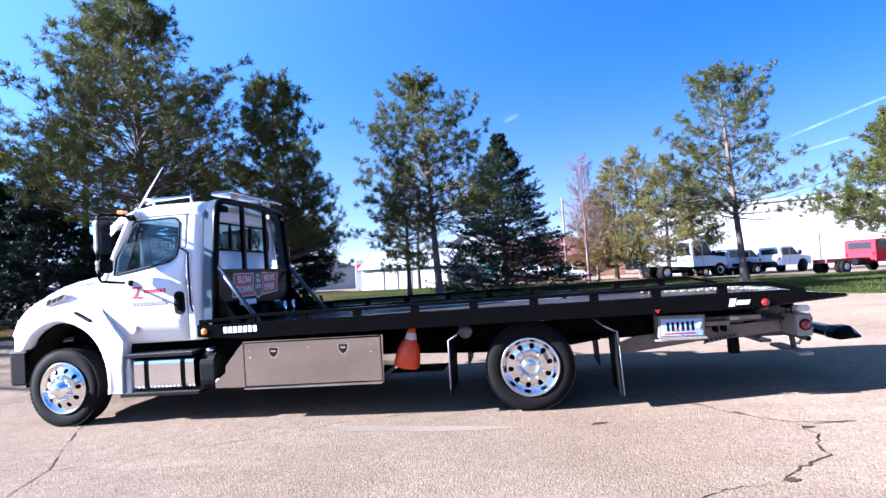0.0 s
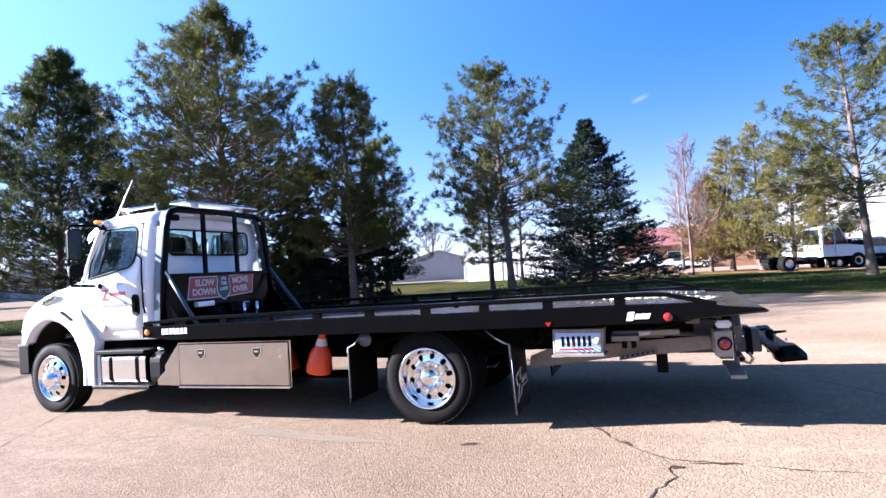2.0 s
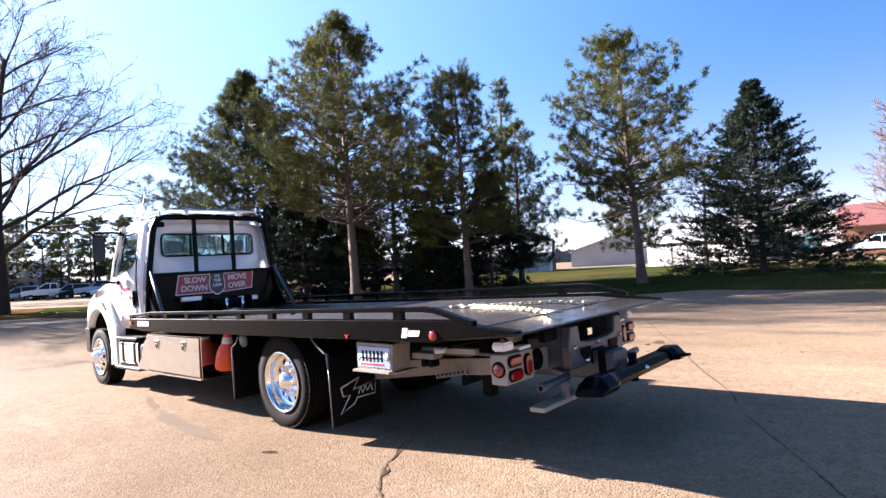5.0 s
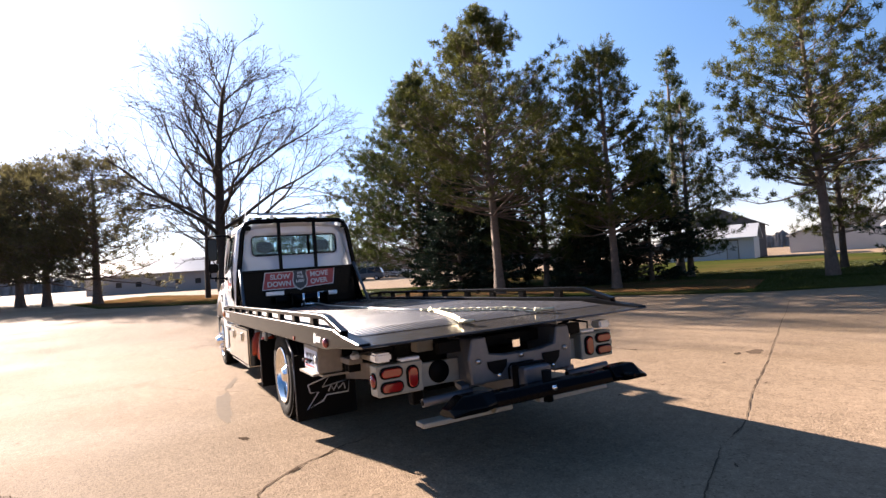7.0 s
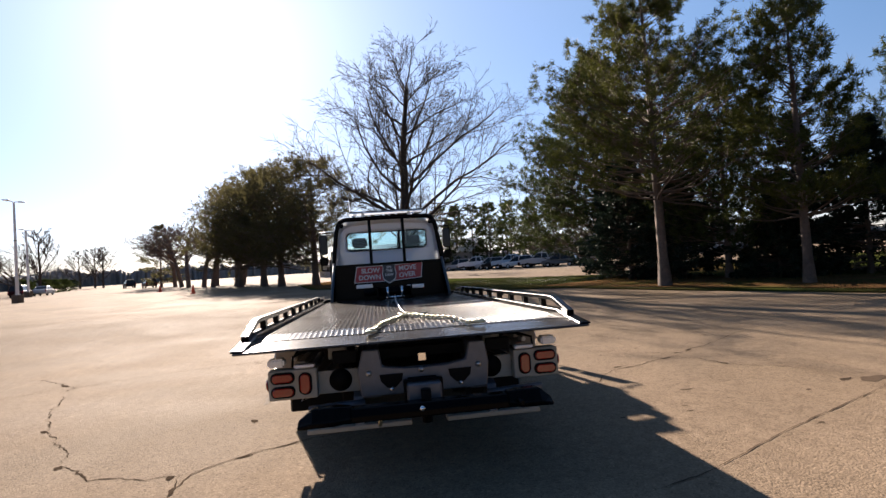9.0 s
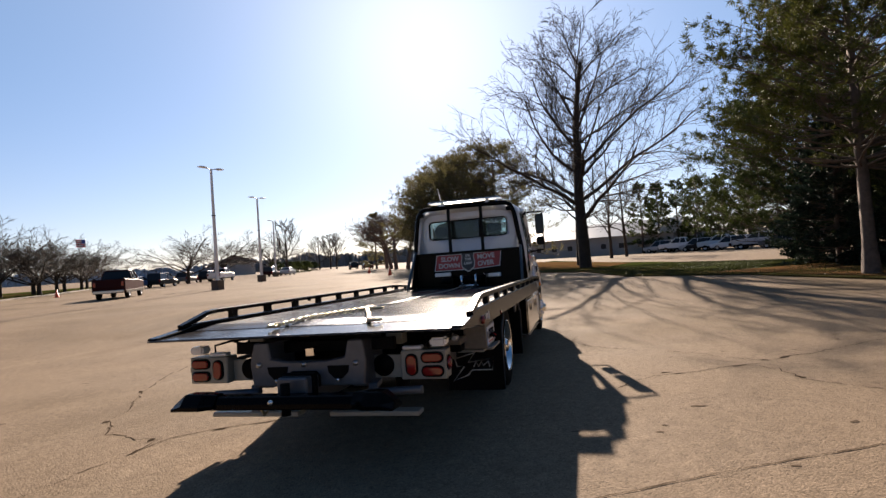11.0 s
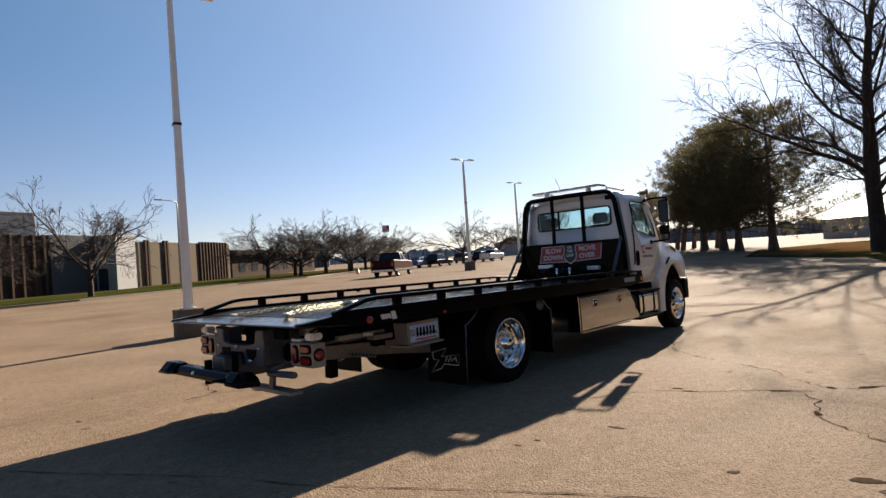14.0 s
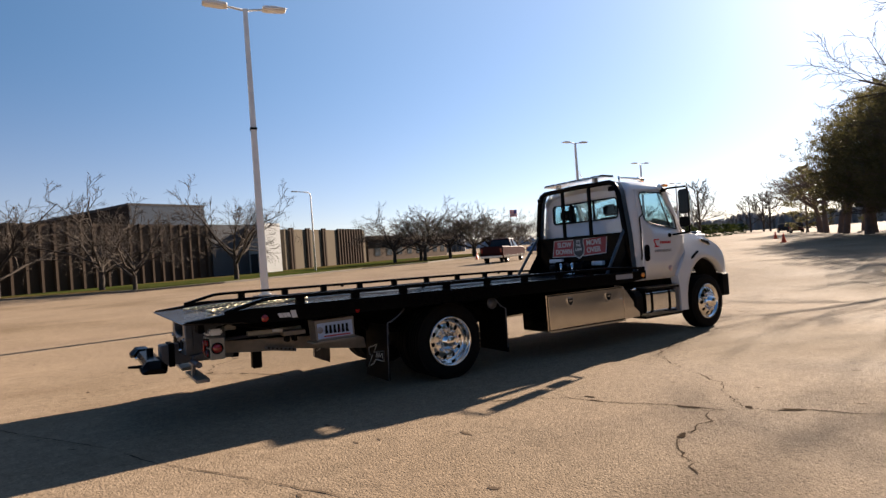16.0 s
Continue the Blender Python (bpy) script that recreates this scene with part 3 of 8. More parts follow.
def conifer(name, x, y, height, radius, clear, seed, needles, label, lean=(0, 0), whorls=26, per=6, tufts=5, shape=1.0, droop=-0.1, trunk=0.0, count=26, length=0.20, width=0.011, bark=None, lift=0.0, sparse=0.0, category="tree", round_top=0.5, even=0.55, inner=0.36, pom=0.0, sub=2):
    """A conifer: a tapered, slightly bent trunk, limbs in uneven whorls that fork, and bunches of needles along them.
    With pom the needles stand in round tufts of that radius at the ends of upturned twigs, as on a pine."""
    rng = np.random.default_rng(seed)
    trunk = trunk or height * 0.017
    zs = np.linspace(0, 1, 12)
    bend = np.cumsum(rng.normal(0, 0.02, (12, 2)), 0) * height * 0.06
    tx, ty = lean[0] * zs + bend[:, 0] * zs, lean[1] * zs + bend[:, 1] * zs
    paths = [np.c_[tx, ty, zs * height, trunk * (1 - zs) ** 0.8 + 0.012]]
    paths[0][0, 3] *= 1.35
    cs, ws = [], []
    for i in range(whorls):
        f = (i + rng.uniform(0, 0.8)) / whorls
        z = height * (clear + (0.985 - clear) * f)
        q = z / height
        px, py = np.interp(q, zs, tx), np.interp(q, zs, ty)
        reach = radius * ((1 - f) ** shape * (round_top + (1 - round_top) * min(1, 0.35 + f * 3))) + 0.10
        limbs = max(3, round(per * (1 - 0.25 * f))) if pom else per
        for j in range(limbs):
            if rng.random() < sparse:
                continue
            a = rng.uniform(0, 2 * np.pi)
            r = reach * rng.uniform(even, 1.12)
            rise = droop + rng.normal(0.12, 0.12) + 0.5 * f
            m = 6
            s = np.linspace(0, 1, m)
            wob = np.cumsum(rng.normal(0, 0.05, (m, 3)), 0) * r
            bx = px + np.cos(a) * r * s + wob[:, 0] * s
            by = py + np.sin(a) * r * s + wob[:, 1] * s
            bz = z + r * (rise * s + (0.26 if pom else 0.16) * s ** 2) + wob[:, 2] * s
            bz = bz - max(0.0, bz[-1] - height - 0.1) * s
            br = (0.012 + trunk * 0.16 * (1 - f)) * (1 - 0.85 * s)
            paths.append(np.c_[bx, by, bz, br])
            out = np.array([np.cos(a), np.sin(a), 0.45])
            turn = np.array([-np.sin(a), np.cos(a), 0.0])
            tip = np.array([bx[-1], by[-1], bz[-1]])
            plumes = [(np.array([np.interp(0.72, s, bx), np.interp(0.72, s, by), np.interp(0.72, s, bz)]), tip)]
            if pom:
                cs.append(tip)
                ws.append(out + np.array([0, 0, 0.35]))
            twigs = max(3, int(tufts * (0.45 + 0.85 * r / radius))) if pom else tufts
            for t in range(twigs):
                u = inner + (0.97 - inner) * (t + rng.uniform(0.1, 0.9)) / twigs
                c0 = np.array([np.interp(u, s, bx), np.interp(u, s, by), np.interp(u, s, bz)])
                sign = 1 if (t + j) % 2 else -1
                lift_z = rng.uniform(0.15, 0.75) if pom else rise * 0.5 + rng.normal(0.12, 0.10)
                way = out * np.array([1, 1, 0.3]) * rng.uniform(0.6, 1.0) + turn * sign * rng.uniform(0.35, 1.0) + np.array([0, 0, lift_z])
                way = way / np.linalg.norm(way)
                c1 = c0 + way * (0.16 + r * rng.uniform(0.16, 0.30) * (1.25 - 0.7 * u))
                paths.append([(*c0, 0.010), (*c1, 0.004)])
                plumes.append((c0 * 0.6 + c1 * 0.4, c1))
                if pom:
                    cs.append(c1)
                    ws.append(way + np.array([0, 0, 0.25]))
                    for e in range(sub):
                        b0 = c0 + (c1 - c0) * rng.uniform(0.35, 0.9)
                        w2 = way + rng.normal(0, 0.6, 3) + np.array([0, 0, 0.35])
                        w2 = w2 / np.linalg.norm(w2)
                        b1 = b0 + w2 * rng.uniform(0.9, 1.9) * pom
                        paths.append([(*b0, 0.006), (*b1, 0.004)])
                        cs.append(b1)
                        ws.append(w2)
            if not pom:
                for c0, c1 in plumes:
                    m = max(2, int(np.linalg.norm(c1 - c0) / (length * 0.75)) + 1)
                    for e in range(m):
                        cs.append(c0 + (c1 - c0) * (e + 0.7) / m + rng.normal(0, length * 0.16, 3))
                        ws.append((c1 - c0) / (np.linalg.norm(c1 - c0) + 1e-6) * 1.1)
    tv, tf = tube_arrays([q for q in paths if len(q) > 2], 5)
    wv, wf = tube_arrays([q for q in paths if len(q) == 2], 3)
    tv, tf = np.concatenate([tv, wv]), np.concatenate([tf, wf + len(tv)])
    if pom:
        ws = np.array(ws)
        ws = ws / np.linalg.norm(ws, axis=1)[:, None]
        nv, nf = needle_arrays(np.array(cs) - ws * pom * 0.35, ws * 0.6, rng, count, pom, width, 0.66)
    else:
        nv, nf = needle_arrays(np.array(cs), np.array(ws), rng, max(6, int(count * 0.31)), length, width * 2.05)
    ob = thing(name, on_ground(x, y, 0, lift), label, category)
    part("trunk", raw_mesh("trunk", tv, tf, 4, bark or BARK, True), None, ob, "brown-grey bark with bare lower limbs")
    part("crown", raw_mesh("crown", nv, nf, 3, needles), None, ob)
    return ob


def bare_tree(name, x, y, height, spread, seed, label, levels=5, first=0.30, trunk=0.3, kids=(9, 6, 5, 4, 3), bark=None, lift=0.0, up=0.5, category="tree", thin=0.011, wide=1.25, limb_size=0.5, wander=0.10, fork=1.0, taper=0.72, twig=4):
    """A leafless tree: a trunk that carries on upward, and limbs that fork down to twigs."""
    rng = np.random.default_rng(seed)
    paths = []

    def limb(base, way, length, r, level):
        m = 7 if level < 2 else 4 if level + 1 < levels else twig
        pts, p, d = [], np.array(base, float), np.array(way, float)
        for i in range(m):
            f = i / (m - 1)
            pts.append((*p, max(thin * 0.6, r * (1 - (taper if level == 0 else 0.72) * f))))
            d = d + rng.normal(0, (wander * 0.4 if level == 0 else wander) + 0.02 * level, 3) + np.array([0, 0, 0.05 * up * (level > 0)])
            d /= np.linalg.norm(d)
            p = p + d * length / (m - 1)
        paths.append((level, pts))
        if level + 1 >= levels:
            return
        arr = np.array(pts)
        n = kids[min(level, len(kids) - 1)]
        lo = first if level == 0 else 0.22
        for k in range(n):
            f = lo + (1 - lo) * (k + rng.uniform(0.05, 0.95)) / n
            at = [np.interp(f, np.linspace(0, 1, m), arr[:, c]) for c in range(3)]
            rr = np.interp(f, np.linspace(0, 1, m), arr[:, 3])
            axis = arr[min(m - 1, int(f * (m - 1)) + 1), :3] - arr[int(f * (m - 1)), :3] if f < 1 else d
            axis = axis / (np.linalg.norm(axis) + 1e-9)
            side = np.cross(axis, rng.normal(0, 1, 3))
            side /= np.linalg.norm(side) + 1e-9
            if level == 0:
                side = np.array([math.cos(k * 2.4 + seed), math.sin(k * 2.4 + seed), 0])
                open_ = wide - 0.5 * wide * (f - lo) / (1 - lo)
                w = axis * (1.15 - 0.25 * open_) + side * open_
                L = spread * (1.18 - 0.72 * (f - lo) / (1 - lo)) * rng.uniform(0.85, 1.1)
            else:
                w = axis + side * rng.uniform(0.5, 0.95) + np.array([0, 0, up * 0.35])
                L = length * rng.uniform(0.36, 0.58) * (1.15 - 0.4 * f)
            w = w / np.linalg.norm(w)
            limb(at, w, L, max(thin, rr * (limb_size if level == 0 else 0.6)), level + 1)

    limb((0, 0, 0), (0, 0, 1), height * fork, trunk, 0)
    boughs = [q for lv, q in paths if lv == 1 and q[0][3] > 0.04]
    small = [q for lv, q in paths if lv > 1 or (lv == 1 and q[0][3] <= 0.04)]
    ob = thing(name, on_ground(x, y, 0, lift), label, category)
    v, f = tube_arrays([paths[0][1]], 10)
    part("trunk", raw_mesh("trunk", v, f, 4, bark or OAK_BARK, True), None, ob)
    for q in boughs:
        v, f = tube_arrays([q], 7)
        part("limb", raw_mesh("limb", v, f, 4, bark or OAK_BARK, True), None, ob)
    v, f = tube_arrays(small, 3)
    tagged(part("crown", raw_mesh("crown", v, f, 4, bark or OAK_BARK), None, ob), kind="stuff")
    return ob


# the pines on the lawn
conifer("pine_tree", -13.0, 10.4, 12.0, 5.4, 0.27, 11, PINE, "tall pine with a bare leaning trunk and tufted crown", lean=(-0.5, 0), whorls=34, per=7, tufts=9, shape=0.95, round_top=0.7, even=0.62, pom=0.21, count=26, width=0.0135, sub=1)
conifer("pine_tree", -27.8, 14.0, 14.4, 6.9, 0.08, 12, PINE_DARK, "dense blue-green pine with boughs down to the grass", whorls=38, per=11, tufts=12, shape=1.0, round_top=0.8, even=0.70, pom=0.26, count=20, width=0.018, sub=1)
conifer("pine_tree", -18.6, 14.0, 10.5, 3.4, 0.06, 13, PINE_DARK, "dense dark pine behind the front row", whorls=24, per=7, tufts=6, shape=0.8, pom=0.22, count=22, width=0.0145, sub=1)
conifer("pine_tree", -9.5, 13.4, 9.3, 2.4, 0.22, 14, PINE, "slim pine with a pale straight trunk", lean=(-0.2, 0), whorls=26, per=6, tufts=6, shape=0.55, round_top=0.7, pom=0.21, count=26, width=0.0135, sub=1)
conifer("pine_tree", -13.6, 22.0, 11.8, 2.8, 0.12, 15, PINE_DARK, "thin grey-green pine with see-through crown", whorls=24, per=5, tufts=5, sparse=0.15, pom=0.22, count=22, width=0.0145, sub=1)
conifer("spruce_tree", -15.0, 17.5, 6.8, 2.6, 0.02, 16, SPRUCE, "dark spruce in the shade behind the pines", whorls=26, per=9, tufts=6, count=14, length=0.16, droop=-0.3, width=0.021)
conifer("spruce_tree", -11.2, 17.2, 5.8, 2.4, 0.02, 17, SPRUCE, "dark low spruce filling the gap between pines", whorls=24, per=9, tufts=6, count=14, length=0.16, droop=-0.3, width=0.021)
conifer("spruce_tree", -18.4, 11.6, 6.2, 2.6, 0.02, 18, SPRUCE, "dark spruce at the edge of the pine group", whorls=24, per=9, tufts=6, count=14, length=0.16, droop=-0.3, width=0.021)
conifer("pine_tree", -4.1, 17.7, 10.2, 3.9, 0.28, 19, PINE, "open-crowned pine with a leaning reddish trunk", lean=(-0.55, 0.1), whorls=26, per=6, tufts=8, sparse=0.10, round_top=0.8, shape=0.70, pom=0.21, count=26, width=0.0135, sub=1)
conifer("pine_tree", -6.9, 24.0, 7.8, 2.2, 0.18, 20, PINE, "smaller yellow-green pine behind the lawn", whorls=22, per=6, tufts=5, pom=0.21, count=26, width=0.0135, sub=1)
conifer("spruce_tree", -1.5, 25.6, 9.2, 4.1, 0.02, 21, SPRUCE, "dark blue-green spruce shaped like a full cone", whorls=46, per=11, tufts=7, count=20, length=0.15, droop=-0.26, shape=1.0, round_top=1.0, width=0.012, even=0.82)
conifer("pine_tree", 10.3, 22.4, 10.6, 4.0, 0.28, 22, PINE, "airy pine with a long bare trunk by the parked trucks", lean=(-0.6, 0.1), whorls=22, per=6, tufts=8, sparse=0.12, round_top=0.85, shape=0.62, pom=0.21, count=26, width=0.0135, sub=1)
conifer("pine_tree", 14.2, 17.0, 6.5, 3.0, 0.25, 23, PINE, "bushy pine at the end of the lawn", whorls=20, per=8, tufts=7, even=0.7, pom=0.21, count=26, width=0.0135, sub=1)
for x, y, h, r, s, mt in ((5.4, 41.0, 7.4, 2.8, 31, RUST), (6.8, 40.2, 10.0, 3.6, 32, LARCH), (8.6, 39.6, 10.6, 3.9, 33, LARCH), (10.4, 38.2, 9.4, 3.7, 34, LARCH), (12.4, 38.6, 8.4, 2.8, 35, PINE)):
    conifer("larch_tree", x, y, h, r, 0.08, s, mt, "conifer turned yellow and russet in autumn", whorls=28, per=7, tufts=7, count=13, pom=0.23, width=0.017, sub=1, shape=0.85, even=0.6, sparse=0.08)
bare_tree("bare_tree", 3.7, 31.0, 7.9, 1.9, 41, "slender leafless young tree on the lawn", levels=4, kids=(34, 9, 6), trunk=0.10, first=0.24, up=0.5, bark=RED_TWIG, wide=1.1, limb_size=0.35, wander=0.05, thin=0.012)
bare_tree("bare_tree", -12.0, 52.0, 9.0, 4.0, 45, "leafless tree beside the white shed", levels=4, kids=(10, 6, 5), trunk=0.2, first=0.2)
conifer("pine_tree", -14.2, 13.8, 8.6, 2.8, 0.10, 24, PINE_DARK, "shaded pine filling the middle of the group", whorls=22, per=7, tufts=6, shape=0.6, pom=0.22, count=22, width=0.0145, sub=1)
conifer("pine_tree", -11.4, 20.0, 8.4, 2.6, 0.10, 25, PINE_DARK, "shaded pine behind the slim one", whorls=22, per=6, tufts=5, shape=0.6, pom=0.22, count=22, width=0.0145, sub=1)
for x, y, h, r, s in ((-16.4, 13.0, 4.2, 2.5, 26), (-22.0, 12.8, 6.6, 3.1, 27), (-12.9, 15.0, 3.2, 2.0, 29)):
    conifer("spruce_tree", x, y, h, r, 0.02, s, SPRUCE, "low dark spruce under the tall pines", whorls=22, per=9, tufts=6, count=13, length=0.16, droop=-0.3, width=0.022)
# the great leafless tree by the drive
bare_tree("bare_oak", -31.0, 1.9, 13.6, 7.6, 51, "great leafless oak with a wide twiggy crown", levels=5, kids=(24, 10, 7, 4), trunk=0.41, first=0.20, up=0.14, wide=1.55, limb_size=0.42, thin=0.012, wander=0.10)
bare_tree("bare_tree", -37.0, 1.4, 9.0, 3.4, 52, "smaller leafless tree behind the oak", levels=5, kids=(14, 8, 5), trunk=0.2, first=0.3)
bare_tree("bare_tree", -60.0, 4.6, 8.5, 3.8, 54, "leafless tree in front of the long shed", levels=4, kids=(12, 8, 6), trunk=0.2, first=0.25, thin=0.018)
bare_tree("bare_tree", -64.0, 6.5, 9.0, 4.2, 53, "leafless tree at the far car park", levels=4, kids=(12, 7, 5), trunk=0.2, first=0.25, thin=0.02)

# ---- the truck ----
BLACK = material("black_enamel", (0.0018, 0.0018, 0.0022), 0.22, vary=0.3, fine=30, coarse=3, spec=0.06)
MATT = material("matt_black_steel", (0.0025, 0.0025, 0.0027), 0.6, vary=0.3, fine=30, coarse=4, bump=0.2, spec=0.08)
WHITE = material("white_cab_paint", (0.64, 0.65, 0.67), 0.22, vary=0.03, fine=3, coarse=0.8, coat=0.5)
RUBBER = material("tyre_rubber", (0.0065, 0.006, 0.0055), 0.75, vary=0.3, fine=30, coarse=5, bump=0.3, spec=0.08)
CHROME = material("polished_aluminium", (0.80, 0.80, 0.80), 0.14, metal=1.0, vary=0.05, fine=20, coarse=3)
BOXALU = material("mirror_finish_toolbox", (0.50, 0.48, 0.46), 0.09, metal=1.0, vary=0.08, fine=6, coarse=1.5, bump=0.05, bump_scale=3)
STEEL = material("brushed_stainless", (0.45, 0.44, 0.43), 0.30, metal=1.0, vary=0.15, fine=25, coarse=3, bump=0.05)
GALV = material("grey_painted_steel", (0.085, 0.093, 0.11), 0.38, vary=0.15, fine=20, coarse=4, metal=0.35)
PALE = material("pale_painted_bracket", (0.25, 0.235, 0.20), 0.4, vary=0.12, fine=20, coarse=4)
DECK = material("ribbed_steel_deck", (0.030, 0.028, 0.028), 0.17, metal=0.0, spec=0.14, vary=0.25, fine=12, coarse=1.5, bump=0.08, bump_scale=30)
GOLD = material("yellow_zinc_chain", (0.52, 0.46, 0.32), 0.42, metal=1.0, vary=0.2)
ARM = material("weathered_plate", (0.20, 0.175, 0.15), 0.5, metal=0.15, vary=0.25, fine=18, coarse=3, bump=0.1)
ROPE = material("steel_rope", (0.45, 0.45, 0.44), 0.4, metal=1.0)
RED_LENS = material("red_lens", (0.22, 0.008, 0.007), 0.12, vary=0.15, coat=0.6)
AMBER_LENS = material("amber_lens", (0.75, 0.22, 0.02), 0.12, vary=0.15, coat=0.6)
CLEAR_LENS = material("clear_lens", (0.72, 0.73, 0.75), 0.10, vary=0.08, coat=0.6)
CONE_ORANGE = material("orange_cone_plastic", (0.62, 0.055, 0.006), 0.45, vary=0.12, fine=10)
SIGN_RED = material("red_sign_face", (0.33, 0.03, 0.033), 0.4, vary=0.08)
SIGN_WHITE = material("white_sign_vinyl", (0.52, 0.52, 0.52), 0.45, vary=0.05)
SIGN_DARK = material("dark_sign_vinyl", (0.03, 0.033, 0.04), 0.4)
GREY_PRINT = material("grey_lettering", (0.25, 0.25, 0.26), 0.5)
RED_PRINT = material("red_lettering", (0.55, 0.03, 0.04), 0.4)
SEAT = material("dark_seat_cloth", (0.012, 0.012, 0.013), 0.95, vary=0.3, spec=0.05)
CAB_TRIM = material("grey_cab_trim", (0.10, 0.10, 0.10), 0.7, vary=0.2)
GLASS = glass_material("cab_glass", (0.72, 0.87, 0.92), clear=0.93)
PANEL_BLUE = material("blue_white_control_panel", (0.32, 0.42, 0.60), 0.3, vary=0.1)

TRUCK = LEVEL @ pose(0, 0.022, 0, 0, 0, 0.45)
truck = thing("tow_truck", TRUCK, "white rollback tow truck with a black flat bed", "truck")


def bent_plate(name, outline, hole, place, thick, mat, parent, n=56, label="", centre=None):
    """A plate between an outline and a hole (both in two axes), bent by place(a, b, depth) and given thickness."""
    cx, cz = centre or (sum(p[0] for p in hole) / len(hole), sum(p[1] for p in hole) / len(hole))

    def ray_hit(poly, a):
        dx, dz, best = math.cos(a), math.sin(a), 0.0
        for (x0, z0), (x1, z1) in zip(poly, poly[1:] + poly[:1]):
            ex, ez = x1 - x0, z1 - z0
            det = dx * -ez + ex * dz
            if abs(det) < 1e-9:
                continue
            s = ((x0 - cx) * -ez + ex * (z0 - cz)) / det
            u = (dx * (z0 - cz) - dz * (x0 - cx)) / det
            if s > 0 and -1e-6 <= u <= 1 + 1e-6:
                best = max(best, s)
        return best

    angles = sorted({round(2 * math.pi * k / n, 4) for k in range(n)} | {round(math.atan2(z - cz, x - cx) % (2 * math.pi), 4) for x, z in outline + hole})
    s, rings = Shape(), 4
    m = len(angles)
    for depth in (0.0, thick):
        vs = []
        for r in range(rings):
            for a in angles:
                ri, ro = ray_hit(hole, a), ray_hit(outline, a)
                d = ri + (ro - ri) * r / (rings - 1)
                vs.append(place(cx + d * math.cos(a), cz + d * math.sin(a), depth))
        s.add(vs, [(r * m + k, r * m + (k + 1) % m, (r + 1) * m + (k + 1) % m, (r + 1) * m + k) for r in range(rings - 1) for k in range(m)], True)
    h = m * rings
    s.f += [(k, h + k, h + (k + 1) % m, (k + 1) % m) for k in range(m)] + [((rings - 1) * m + k, (rings - 1) * m + (k + 1) % m, h + (rings - 1) * m + (k + 1) % m, h + (rings - 1) * m + k) for k in range(m)]
    s.smooth += [False] * (2 * m)
    ob = part(name, s, mat, parent, label)
    return ob


def pane(name, outline, place, mat, parent, inset=0.0):
    s = Shape()
    n = len(outline)
    cx, cz = sum(p[0] for p in outline) / n, sum(p[1] for p in outline) / n
    pts = [(cx + (x - cx) * (1 + inset), cz + (z - cz) * (1 + inset)) for x, z in outline]
    s.add([place(x, z, 0.0) for x, z in pts] + [place(x, z, 0.005) for x, z in pts], [tuple(range(n)), tuple(range(2 * n - 1, n - 1, -1))] + [(k, (k + 1) % n, n + (k + 1) % n, n + k) for k in range(n)])
    ob = part(name, s, mat, parent)
    ob.visible_shadow = False
    return ob


def rounded(x0, x1, z0, z1, r, n=4):
    pts = []
    for cx, cz, a0 in ((x1 - r, z1 - r, 0), (x0 + r, z1 - r, 90), (x0 + r, z0 + r, 180), (x1 - r, z0 + r, 270)):
        pts += [(cx + r * math.cos(radians(a0 + 90 * k / n)), cz + r * math.sin(radians(a0 + 90 * k / n))) for k in range(n + 1)]
    return pts


# cab
def side_y(z):
    return 1.075 - 0.012 * max(0, (1.5 - z) / 0.5) - (0.115 * ((z - 1.72) / 0.78) ** 1.15 if z > 1.72 else 0)


